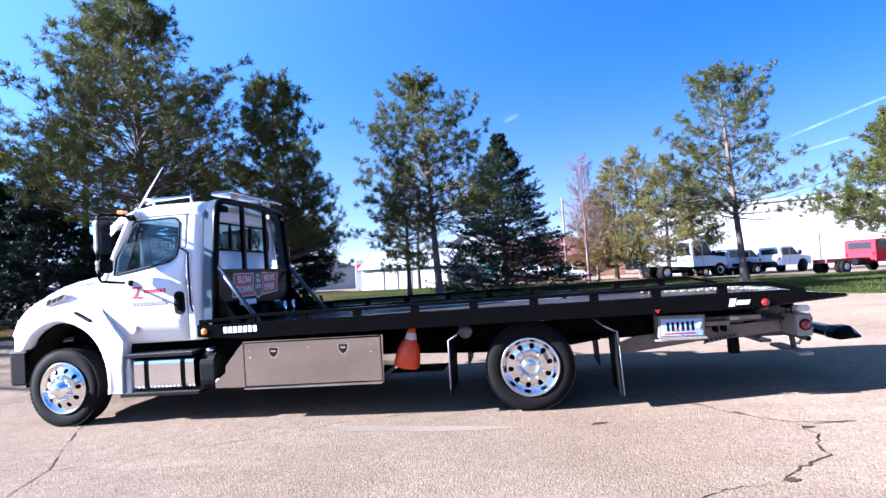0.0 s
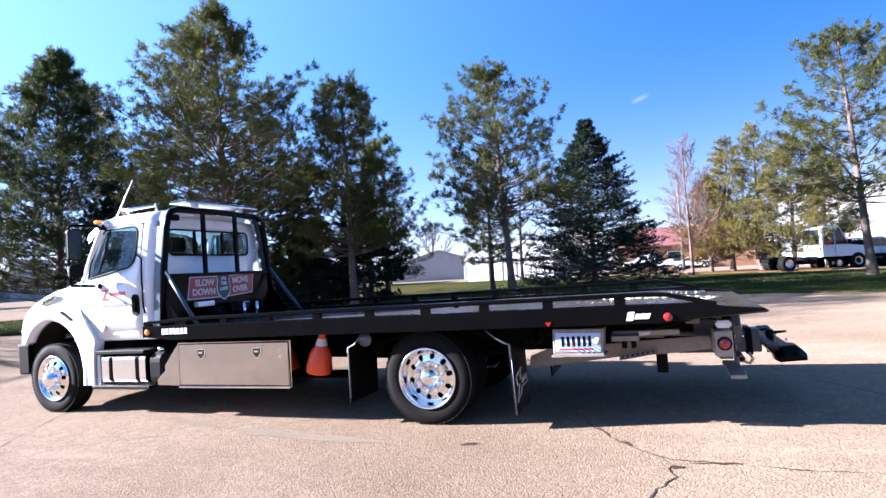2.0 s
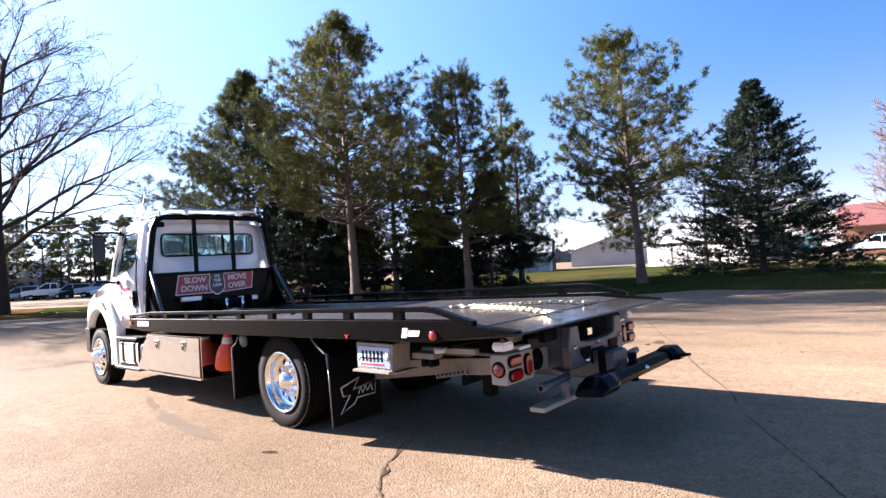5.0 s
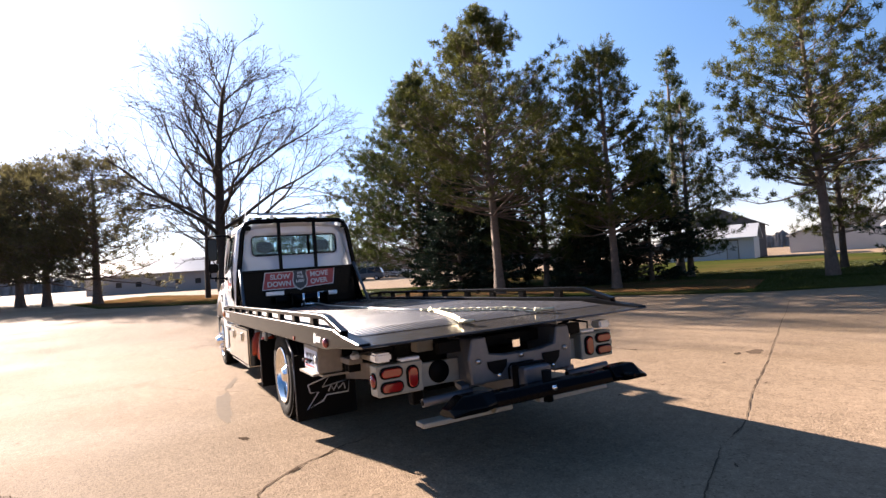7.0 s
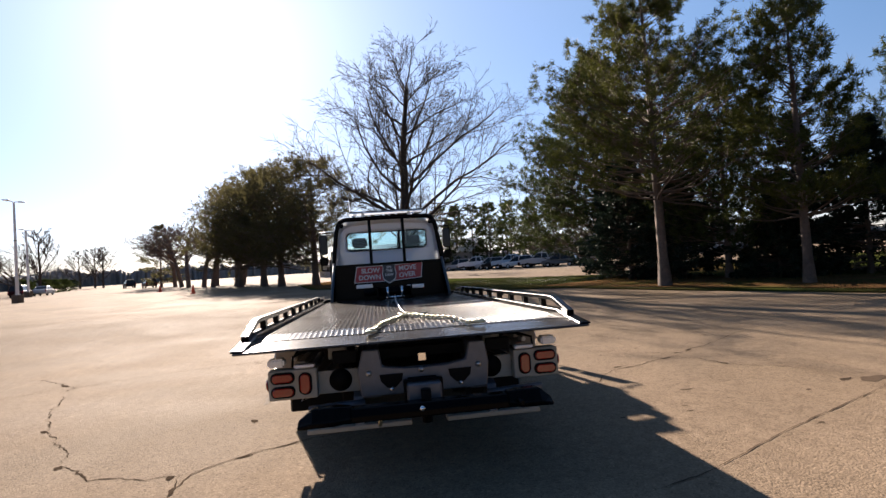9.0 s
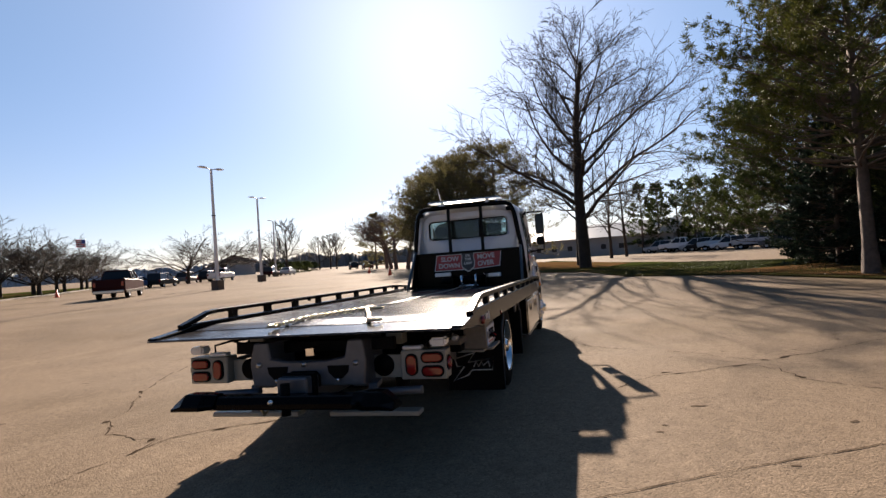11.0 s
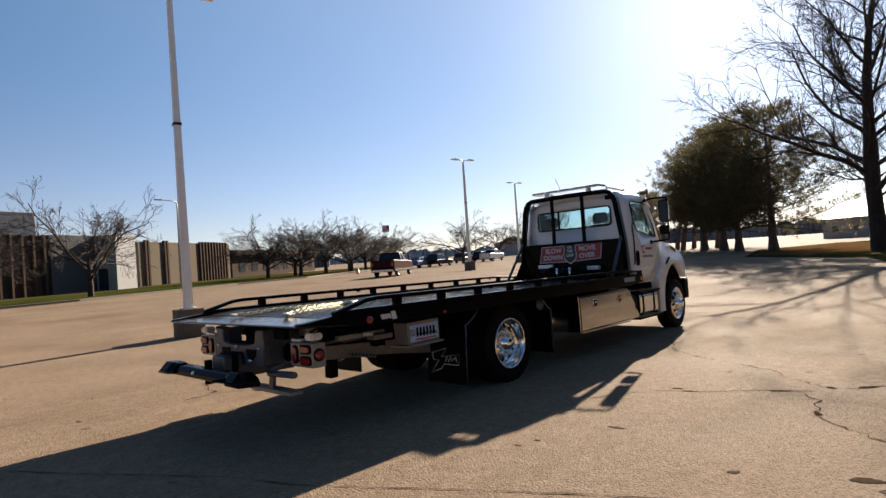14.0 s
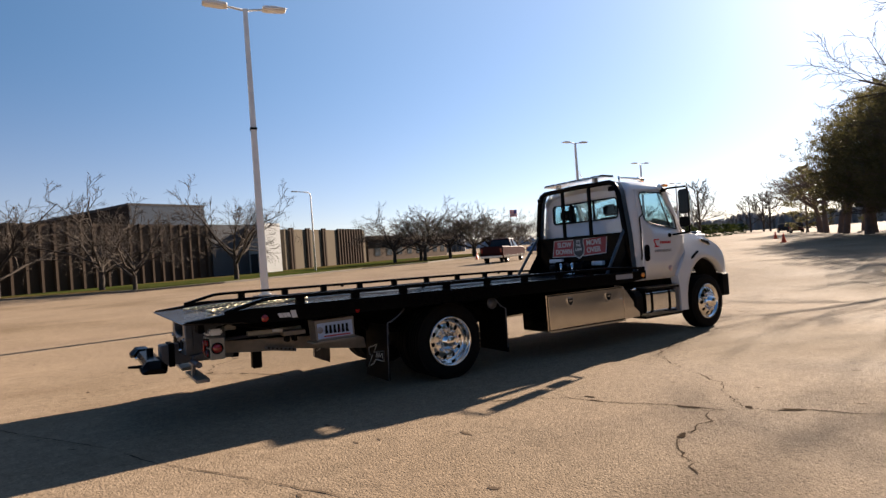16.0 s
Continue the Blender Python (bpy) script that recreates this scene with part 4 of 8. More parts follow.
cab = part("cab", Shape().box(-5.02, -3.82, -0.98, 0.98, 0.93, 1.02), WHITE, truck, "glossy white day cab")
for sgn in (-1, 1):
    def side(x, z, d, sgn=sgn):
        return (x, sgn * (side_y(z) - d), z)

    def side_out(x, z, d, sgn=sgn):
        return (x, sgn * (side_y(z) - 0.018 - d), z)
    WIN = [(-4.86, 1.76), (-4.14, 1.87), (-4.06, 1.93), (-4.03, 2.02), (-4.03, 2.33), (-4.08, 2.385), (-4.16, 2.395), (-4.62, 2.385), (-4.68, 2.33), (-4.84, 1.95)]
    DOOR = [(-4.74, 0.965), (-3.955, 0.95), (-3.935, 1.02), (-3.935, 2.42), (-3.98, 2.475), (-4.58, 2.475), (-4.70, 2.40), (-4.92, 1.93), (-5.03, 1.70), (-5.035, 1.36)]
    door = bent_plate("door", DOOR, WIN, side, 0.05, WHITE, truck, label="white cab door with a raked window", centre=(-4.4, 2.08))
    pane("door_glass", WIN, side_out, GLASS, door, 0.01)
    s = Shape()
    s.tube([(-4.70, sgn * (side_y(1.80) - 0.01), 1.80), (-4.55, sgn * (side_y(2.37) - 0.01), 2.38)], 0.010, 6)
    part("vent_bar", s, MATT, door)
    s = Shape()
    loop = [(x, sgn * (side_y(z) + 0.002), z) for x, z in WIN + WIN[:1]]
    s.tube(loop, 0.011, 6)
    part("window_seal", s, MATT, door)
    s = Shape().prism(rounded(-4.10, -3.965, 1.245, 1.515, 0.055), "y", sgn * 1.068, sgn * 1.084, 0.0)
    h = part("door_handle", s, MATT, door, "black recessed door handle", bevel=0.004)
    s = Shape().prism(rounded(-4.058, -4.008, 1.29, 1.47, 0.024), "y", sgn * 1.082, sgn * 1.104)
    part("latch", s, BLACK, door, bevel=0.004)
    # rear corner panel and pillars
    s = Shape()
    prof = [(-3.925, 0.0), (-3.86, 0.0), (-3.81, 0.014), (-3.775, 0.05), (-3.755, 0.11)]
    zs = [0.95, 1.2, 1.5, 1.72, 1.95, 2.2, 2.4, 2.5, 2.57]
    vs = [(x, sgn * (side_y(min(z, 2.47)) - d - (0.10 * (z - 2.47) / 0.1 if z > 2.47 else 0)), z) for z in zs for x, d in prof]
    k = len(prof)
    s.add(vs, [(i * k + j, i * k + j + 1, (i + 1) * k + j + 1, (i + 1) * k + j) for i in range(len(zs) - 1) for j in range(k - 1)], True)
    part("corner_panel", s, WHITE, cab)
    s = Shape().tube([(-4.99, sgn * 1.035, 1.70), (-4.86, sgn * 1.03, 2.0), (-4.66, sgn * 0.985, 2.44), (-4.58, sgn * 0.965, 2.50)], [0.05, 0.045, 0.045, 0.05], 8)
    part("pillar", s, WHITE, cab)
    s = Shape().tube([(-4.00, sgn * (side_y(2.0) + 0.012), 2.02), (-3.90, sgn * (side_y(1.9) + 0.016), 1.96), (-3.885, sgn * (side_y(1.6) + 0.02), 1.7), (-3.885, sgn * 1.09, 1.35), (-3.86, sgn * 1.09, 1.27)], 0.011, 6)
    part("grab_rail", s, BLACK, cab, "black grab rail behind the door")
# roof
s = Shape()
xs = [(-3.755, -0.10), (-3.80, -0.03), (-3.90, 0.0), (-4.5, 0.01), (-4.70, -0.02), (-4.86, -0.07), (-4.97, -0.14)]
ys = [(-0.985, 2.43), (-0.965, 2.50), (-0.90, 2.555), (-0.72, 2.60), (-0.4, 2.625), (0, 2.632), (0.4, 2.625), (0.72, 2.60), (0.90, 2.555), (0.965, 2.50), (0.985, 2.43)]
k = len(ys)
for low in (0.0, 0.04):
    vs = [(x, y * (1 - 0.02 * (low > 0)), z + dz - low) for x, dz in xs for y, z in ys]
    s.add(vs, [(i * k + j, i * k + j + 1, (i + 1) * k + j + 1, (i + 1) * k + j) for i in range(len(xs) - 1) for j in range(k - 1)], True)
part("roof", s, WHITE, cab)
# rear wall with its wide window


def back(y, z, d):
    return (-3.775 - d - 0.02 * max(0, z - 2.3), y, z)


REAR_WIN = rounded(-0.75, 0.75, 1.995, 2.335, 0.07)
bent_plate("rear_wall", [(-0.98, 0.98), (0.98, 0.98), (0.975, 1.75), (0.93, 2.3), (0.86, 2.49), (0.72, 2.555), (0, 2.58), (-0.72, 2.555), (-0.86, 2.49), (-0.93, 2.3), (-0.975, 1.75)], REAR_WIN, back, 0.05, WHITE, cab, n=64)
pane("rear_glass", REAR_WIN, lambda y, z, d: (-3.79 - d, y, z), GLASS, cab, 0.01)
s = Shape().tube([(-3.772, y, z) for y, z in REAR_WIN + REAR_WIN[:1]], 0.013, 6)
part("rear_window_seal", s, MATT, cab)
for y in (-0.30, 0.23):
    part("window_mullion", Shape().box(-3.80, -3.768, y - 0.012, y + 0.012, 2.0, 2.33), MATT, cab)
# windscreen
s = Shape()
vs = []
for v in range(5):
    for u in range(9):
        f, g = v / 4, u / 8 * 2 - 1
        half = 1.01 + (0.92 - 1.01) * f
        x = -5.22 + 0.31 * f + 0.20 * g * g * (1 - 0.4 * f)
        vs.append((x, half * g, 1.74 + 0.76 * f))
s.add(vs, [(v * 9 + u, v * 9 + u + 1, (v + 1) * 9 + u + 1, (v + 1) * 9 + u) for v in range(4) for u in range(8)], True)
ws = part("windscreen", s, GLASS, cab)
ws.visible_shadow = False
part("dashboard", Shape().prism([(-5.15, 1.3), (-4.75, 1.3), (-4.72, 1.62), (-4.85, 1.72), (-5.15, 1.74)], "y", -0.98, 0.98), CAB_TRIM, cab, bevel=0.02)
for y in (-0.52, 0.50):
    s = Shape().box(-4.45, -3.98, y - 0.26, y + 0.26, 1.25, 1.42).prism([(-4.02, 1.36), (-3.88, 1.36), (-3.84, 2.02), (-3.93, 2.04)], "y", y - 0.24, y + 0.24).prism([(-3.94, 2.05), (-3.84, 2.05), (-3.83, 2.24), (-3.91, 2.24)], "y", y - 0.14, y + 0.14)
    part("cab_seat", s, SEAT, cab, "dark high-backed cab seat", bevel=0.03, segments=2)
ring = [(-4.62 + 0.10 * math.sin(a), -0.52 + 0.22 * math.cos(a), 1.74 + 0.20 * math.sin(a)) for a in [2 * math.pi * k / 20 for k in range(21)]]
part("steering_wheel", Shape().tube(ring, 0.014, 6), MATT, cab)

# bonnet and wings
HUB_F, HUB_R, HUB_Z = -5.575, -0.05, 0.460
LINE = [(-5.10, 1.705), (-5.24, 1.69), (-5.45, 1.665), (-5.63, 1.63), (-5.80, 1.575), (-5.95, 1.50), (-6.07, 1.42), (-6.15, 1.32), (-6.20, 1.22), (-6.245, 1.08), (-6.26, 0.93)]
MIDL = [(-5.16, 1.80), (-5.35, 1.79), (-5.58, 1.77), (-5.80, 1.74), (-6.02, 1.69), (-6.22, 1.62), (-6.38, 1.53), (-6.48, 1.42), (-6.535, 1.28), (-6.56, 1.12), (-6.57, 0.93)]
s = Shape()
vs, cols = [], 17
for (xs_, zs_), (xm, zm) in zip(LINE, MIDL):
    for j in range(cols):
        g = j / (cols - 1) * 2 - 1
        e = abs(g) ** 2.6
        ridge = 0.025 * math.exp(-((abs(g) - 0.62) / 0.16) ** 2)
        vs.append((xm + (xs_ - xm) * e, 0.985 * g, zm + (zs_ - zm) * e + ridge))
s.add(vs, [(i * cols + j, i * cols + j + 1, (i + 1) * cols + j + 1, (i + 1) * cols + j) for i in range(len(LINE) - 1) for j in range(cols - 1)], True)
hood = part("hood", s, WHITE, truck, "white sloping bonnet")
part("cowl", Shape().prism([(-5.2, 1.40), (-4.98, 1.40), (-4.98, 1.70), (-5.06, 1.74), (-5.2, 1.74)], "y", -1.0, 1.0), WHITE, hood, bevel=0.02)
part("grille", Shape().prism([(-6.585, 0.98), (-6.52, 0.98), (-6.47, 1.40), (-6.53, 1.40)], "y", -0.48, 0.48), BLACK, hood, bevel=0.01)
for sgn in (-1, 1):
    outer = [(-6.26, 0.93)] + LINE[::-1] + [(-5.06, 1.68), (-5.045, 1.36), (-4.75, 0.965), (-4.80, 0.66), (-4.80, 0.37)]
    arch = [(HUB_F + 0.01 + 0.61 * math.cos(a), 0.47 + 0.77 * math.sin(a) ** 0.9) for a in [math.pi * (1 - k / 28) for k in range(29)]]
    arch = [(x, max(z, 0.93) if x < HUB_F - 0.3 and z < 0.93 else z) for x, z in arch] + [(-4.965, 0.37)]
    n = 44

    def along(poly, f):
        d = [0.0]
        for p, q in zip(poly, poly[1:]):
            d.append(d[-1] + math.hypot(q[0] - p[0], q[1] - p[1]))
        w = f * d[-1]
        for i in range(len(poly) - 1):
            if w <= d[i + 1] + 1e-9:
                r = (w - d[i]) / max(1e-9, d[i + 1] - d[i])
                return (poly[i][0] + (poly[i + 1][0] - poly[i][0]) * r, poly[i][1] + (poly[i + 1][1] - poly[i][1]) * r)
        return poly[-1]

    s = Shape()
    vs, rows = [], 6
    for k in range(n + 1):
        o, a = along(outer, k / n), along(arch, k / n)
        for r in range(rows):
            f = r / (rows - 1)
            x, z = o[0] + (a[0] - o[0]) * f, o[1] + (a[1] - o[1]) * f
            y = 1.115 - 0.13 * max(0, (z - 1.15) / 0.5) ** 1.6 + 0.02 * f ** 3
            y -= 0.04 * max(0, (-6.05 - x) / 0.2) ** 2
            vs.append((x, sgn * y, z))
        vs.append((a[0], sgn * 1.02, a[1]))
    rows += 1
    s.add(vs, [(k * rows + r, k * rows + r + 1, (k + 1) * rows + r + 1, (k + 1) * rows + r) for k in range(n) for r in range(rows - 1)], True)
    wing = part("wing", s, WHITE, truck, "white wing with an open wheel arch")
    lip = Shape()
    edge = [(-5.10, 1.705), (-5.06, 1.68), (-5.045, 1.36), (-4.90, 1.165), (-4.75, 0.965), (-4.80, 0.66), (-4.80, 0.37)]
    vs = []
    for x, z in edge:
        vs += [(x, sgn * (1.115 - 0.13 * max(0, (z - 1.15) / 0.5) ** 1.6), z), (x + 0.012, sgn * 0.98, z)]
    lip.add(vs, [(2 * k, 2 * k + 1, 2 * k + 3, 2 * k + 2) for k in range(len(edge) - 1)])
    part("wing_return", lip, WHITE, wing)
    part("headlamp", Shape().prism([(-6.36, 1.08), (-6.20, 1.08), (-6.14, 1.30), (-6.24, 1.33)], "y", sgn * 0.86, sgn * 1.04), CLEAR_LENS, wing, bevel=0.03, segments=2)
    part("hood_vent", Shape().prism([(-5.84, 1.455), (-5.80, 1.50), (-5.56, 1.585), (-5.50, 1.575), (-5.54, 1.52), (-5.78, 1.44)], "y", sgn * 0.94, sgn * 1.075), CHROME, wing, "chrome-edged bonnet vent", bevel=0.01)
    for k in range(3):
        part("vent_slat", Shape().prism([(-5.80 + 0.08 * k, 1.462 + 0.022 * k), (-5.745 + 0.08 * k, 1.470 + 0.022 * k), (-5.715 + 0.08 * k, 1.535 + 0.018 * k), (-5.77 + 0.08 * k, 1.520 + 0.018 * k)], "y", sgn * 1.07, sgn * 1.080), MATT, wing)
    s = Shape().box(-5.34, -5.22, sgn * 1.09 - 0.02, sgn * 1.09 + 0.04 * sgn, 1.265, 1.30, None)
    part("hood_latch", Shape().prism([(-5.40, 1.345), (-5.37, 1.365), (-5.17, 1.26), (-5.15, 1.225), (-5.2, 1.225)], "y", sgn * 1.07, sgn * 1.125), MATT, wing, "black rubber bonnet latch", bevel=0.008)
    # arch liner
    s = Shape()
    vs = []
    for k in range(25):
        a = math.pi * k / 24
        for y in (0.62, 1.03):
            vs.append((HUB_F + 0.01 + 0.60 * math.cos(a), sgn * y, 0.47 + 0.75 * math.sin(a)))
    s.add(vs, [(2 * k, 2 * k + 1, 2 * k + 3, 2 * k + 2) for k in range(24)], True)
    part("arch_liner", s, MATT, wing)
bumper = part("bumper", Shape().prism([(-6.08, -1.10), (-6.30, -1.10), (-6.55, -0.80), (-6.66, -0.4), (-6.66, 0.4), (-6.55, 0.80), (-6.30, 1.10), (-6.08, 1.10), (-6.2, 0.9), (-6.2, -0.9)], "z", 0.51, 0.92), MATT, truck, "black plastic front bumper", bevel=0.02)
part("bumper_trim", Shape().prism([(-6.07, -1.105), (-6.30, -1.105), (-6.56, -0.80), (-6.56, -0.75), (-6.29, -1.04), (-6.07, -1.04)], "z", 0.905, 0.935), STEEL, bumper)


# wheels
def wheel_meshes(outer_face, dish):
    """Meshes of a wheel about its own centre, its outer face towards -y: tyre, rim with hand holes, hub, one nut."""
    R = 0.467
    tyre = Shape().lathe([(0.10, 0.30), (0.125, 0.33), (0.132, 0.38), (0.125, 0.43), (0.105, 0.462), (0.085, R), (0.05, R), (0.047, R - 0.012), (0.038, R - 0.012), (0.035, R), (0.006, R), (0.004, R - 0.012), (-0.004, R - 0.012), (-0.006, R), (-0.035, R), (-0.038, R - 0.012), (-0.047, R - 0.012), (-0.05, R), (-0.085, R), (-0.105, 0.462), (-0.125, 0.43), (-0.132, 0.38), (-0.125, 0.33), (-0.115, 0.302), (-0.10, 0.296)], (0, 0, 0), "y", 56)
    for k in range(56):
        a = 2 * math.pi * k / 56
        for y0, y1 in ((0.086, 0.118), (-0.118, -0.086)):
            m = Matrix.Rotation(a, 4, "Y")
            tyre.box(0.450, 0.4675, y0, y1, -0.020, 0.020, m)
    rim = Shape()
    seg = 80
    rings = [(outer_face - 0.018, 0.305), (outer_face - 0.026, 0.296), (outer_face - 0.016, 0.284), (outer_face + 0.018 + dish * 0.25, 0.272), (outer_face + 0.026 + dish * 0.5, 0.262), (outer_face + dish * 0.8 + 0.012, 0.250), (outer_face + dish * 0.96 + 0.006, 0.236), (outer_face + dish - 0.006, 0.206), (outer_face + dish - 0.014, 0.176), (outer_face + dish - 0.018, 0.150), (outer_face + dish - 0.018, 0.10)]
    vs = []
    for i, (y, r) in enumerate(rings):
        for k in range(seg):
            a = 2 * math.pi * k / seg
            corner = k % 8 in (2, 5)
            r_ = r - 0.012 if i == 6 and corner else r + 0.012 if i == 8 and corner else r
            vs.append((r_ * math.cos(a), y, r_ * math.sin(a)))
    fs = []
    for i in range(len(rings) - 1):
        for k in range(seg):
            if i in (6, 7) and k % 8 in (2, 3, 4):
                continue
            fs.append((i * seg + k, i * seg + (k + 1) % seg, (i + 1) * seg + (k + 1) % seg, (i + 1) * seg + k))
    rim.add(vs, fs, True)
    rim.lathe([(outer_face + 0.0, 0.29), (0.11, 0.285), (0.12, 0.30)], (0, 0, 0), "y", 40)
    face = outer_face + dish
    hub = Shape().lathe([(face + 0.01, 0.118), (face - 0.035, 0.113), (face - 0.050, 0.098), (face - 0.075, 0.092), (face - 0.080, 0.078), (face - 0.105, 0.072), (face - 0.115, 0.055), (face - 0.118, 0.0)], (0, 0, 0), "y", 28)
    nuts = Shape().lathe([(face + 0.005, 0.021), (face - 0.03, 0.019), (face - 0.045, 0.013), (face - 0.05, 0.0)], (0, 0, 0), "y", 8)
    drum = Shape().lathe([(face + 0.03, 0.0), (face + 0.03, 0.25), (0.13, 0.25)], (0, 0, 0), "y", 28)
    return {"tyre": tyre.mesh("tyre", RUBBER), "rim": rim.mesh("rim", CHROME), "hub": hub.mesh("hub", CHROME), "nut": nuts.mesh("lug_nut", CHROME), "drum": drum.mesh("brake_drum", MATT)}


def wheel(meshes, m, plain=False):
    tyre = part("wheel", meshes["tyre"], None, truck, "black road tyre on a polished aluminium wheel")
    tyre.matrix_basis = m
    if plain:
        return
    for name in ("rim", "hub", "drum"):
        ob = part({"drum": "brake_drum"}.get(name, name), meshes[name], None, tyre)
    for k in range(10):
        a = 2 * math.pi * (k + 0.5) / 10
        nut = part("lug_nut", meshes["nut"], None, tyre)
        nut.location = (0.140 * math.cos(a), -0.016, 0.140 * math.sin(a))


front = wheel_meshes(-0.115, -0.015)
rear = wheel_meshes(-0.115, 0.095)
for sgn in (-1, 1):
    half = 0 if sgn < 0 else 180
    wheel(front, pose(HUB_F, sgn * 0.985, HUB_Z, 0, 12, half))
    wheel(rear, pose(HUB_R, sgn * 1.02, HUB_Z, 0, 7, half))
    wheel(rear, pose(HUB_R, sgn * 0.72, HUB_Z, 0, 0, 180 - half), True)

# chassis
chassis = part("chassis", Shape().box(-6.2, 2.45, -0.45, -0.37, 0.62, 0.88).box(-6.2, 2.45, 0.37, 0.45, 0.62, 0.88), MATT, truck, "black ladder frame")
for x in (-4.6, -3.2, -1.7, -0.7, 0.8, 2.0):
    part("cross_member", Shape().box(x - 0.05, x + 0.05, -0.37, 0.37, 0.66, 0.82), MATT, chassis)
part("rear_axle", Shape().tube([(0, -0.85, HUB_Z), (0, -0.25, HUB_Z), (0, -0.16, HUB_Z), (0, 0.16, HUB_Z), (0, 0.25, HUB_Z), (0, 0.85, HUB_Z)], [0.08, 0.09, 0.19, 0.19, 0.09, 0.08], 12), MATT, chassis)
part("front_axle", Shape().tube([(HUB_F, -0.85, HUB_Z), (HUB_F, -0.6, HUB_Z - 0.08), (HUB_F, 0.6, HUB_Z - 0.08), (HUB_F, 0.85, HUB_Z)], 0.055, 8), MATT, chassis)
part("drive_shaft", Shape().tube([(-3.4, 0, 0.62), (-0.2, 0, 0.50)], 0.05, 10), MATT, chassis)
part("engine", Shape().box(-6.1, -5.0, -0.4, 0.4, 0.55, 1.35), MATT, chassis, bevel=0.05)
for sgn in (-1, 1):
    part("leaf_spring", Shape().tube([(-0.75, sgn * 0.48, 0.66), (0, sgn * 0.48, 0.56), (0.75, sgn * 0.48, 0.66)], 0.045, 6), MATT, chassis)
    part("air_tank", Shape().tube([(-1.15, sgn * 0.62, 0.72), (-0.72, sgn * 0.62, 0.72)], 0.11, 14), MATT, chassis)
part("subframe", Shape().box(-3.6, 2.5, -0.42, 0.42, 0.88, 0.95), MATT, chassis)

# tanks and steps
for sgn in (-1, 1):
    y0, y1 = (-1.13, -0.62) if sgn < 0 else (0.62, 1.13)
    tank = part("fuel_tank", Shape().prism(rounded(y0, y1, 0.40, 0.77, 0.07), "x", -4.62, -3.86), CHROME, truck, "polished aluminium fuel tank with black straps")
    for x in (-4.46, -4.0):
        part("strap", Shape().prism(rounded(y0 - 0.008, y1 + 0.008, 0.392, 0.778, 0.075), "x", x - 0.025, x + 0.025), BLACK, tank)
    s = Shape().prism(rounded(y0, y1, 0.36, 0.78, 0.12), "x", -3.80, -3.60)
    part("tank_end", s, MATT, tank, bevel=0.02)
    part("cap", Shape().tube([(-3.72, sgn * 0.98, 0.78), (-3.72, sgn * 0.98, 0.83)], 0.06, 14), CHROME, tank)
    for z, x0, x1 in ((0.80, -4.72, -3.86), (0.355, -4.80, -3.80)):
        st = part("step", Shape().box(x0, x1, sgn * 1.02 - 0.13, sgn * 1.02 + 0.13, z - 0.028, z + 0.012), MATT, truck, "black step with a bright serrated tread", bevel=0.006)
        tread = Shape()
        for k in range(int((x1 - x0) / 0.05)):
            tread.box(x0 + 0.02 + k * 0.05, x0 + 0.048 + k * 0.05, sgn * 1.02 - 0.12, sgn * 1.02 + 0.132, z + 0.012, z + 0.020)
        part("tread", tread, STEEL, st)
    part("step_hanger", Shape().box(-4.78, -4.68, sgn * 1.0 - 0.10, sgn * 1.0 + 0.10, 0.36, 0.80), GALV, truck, bevel=0.01)

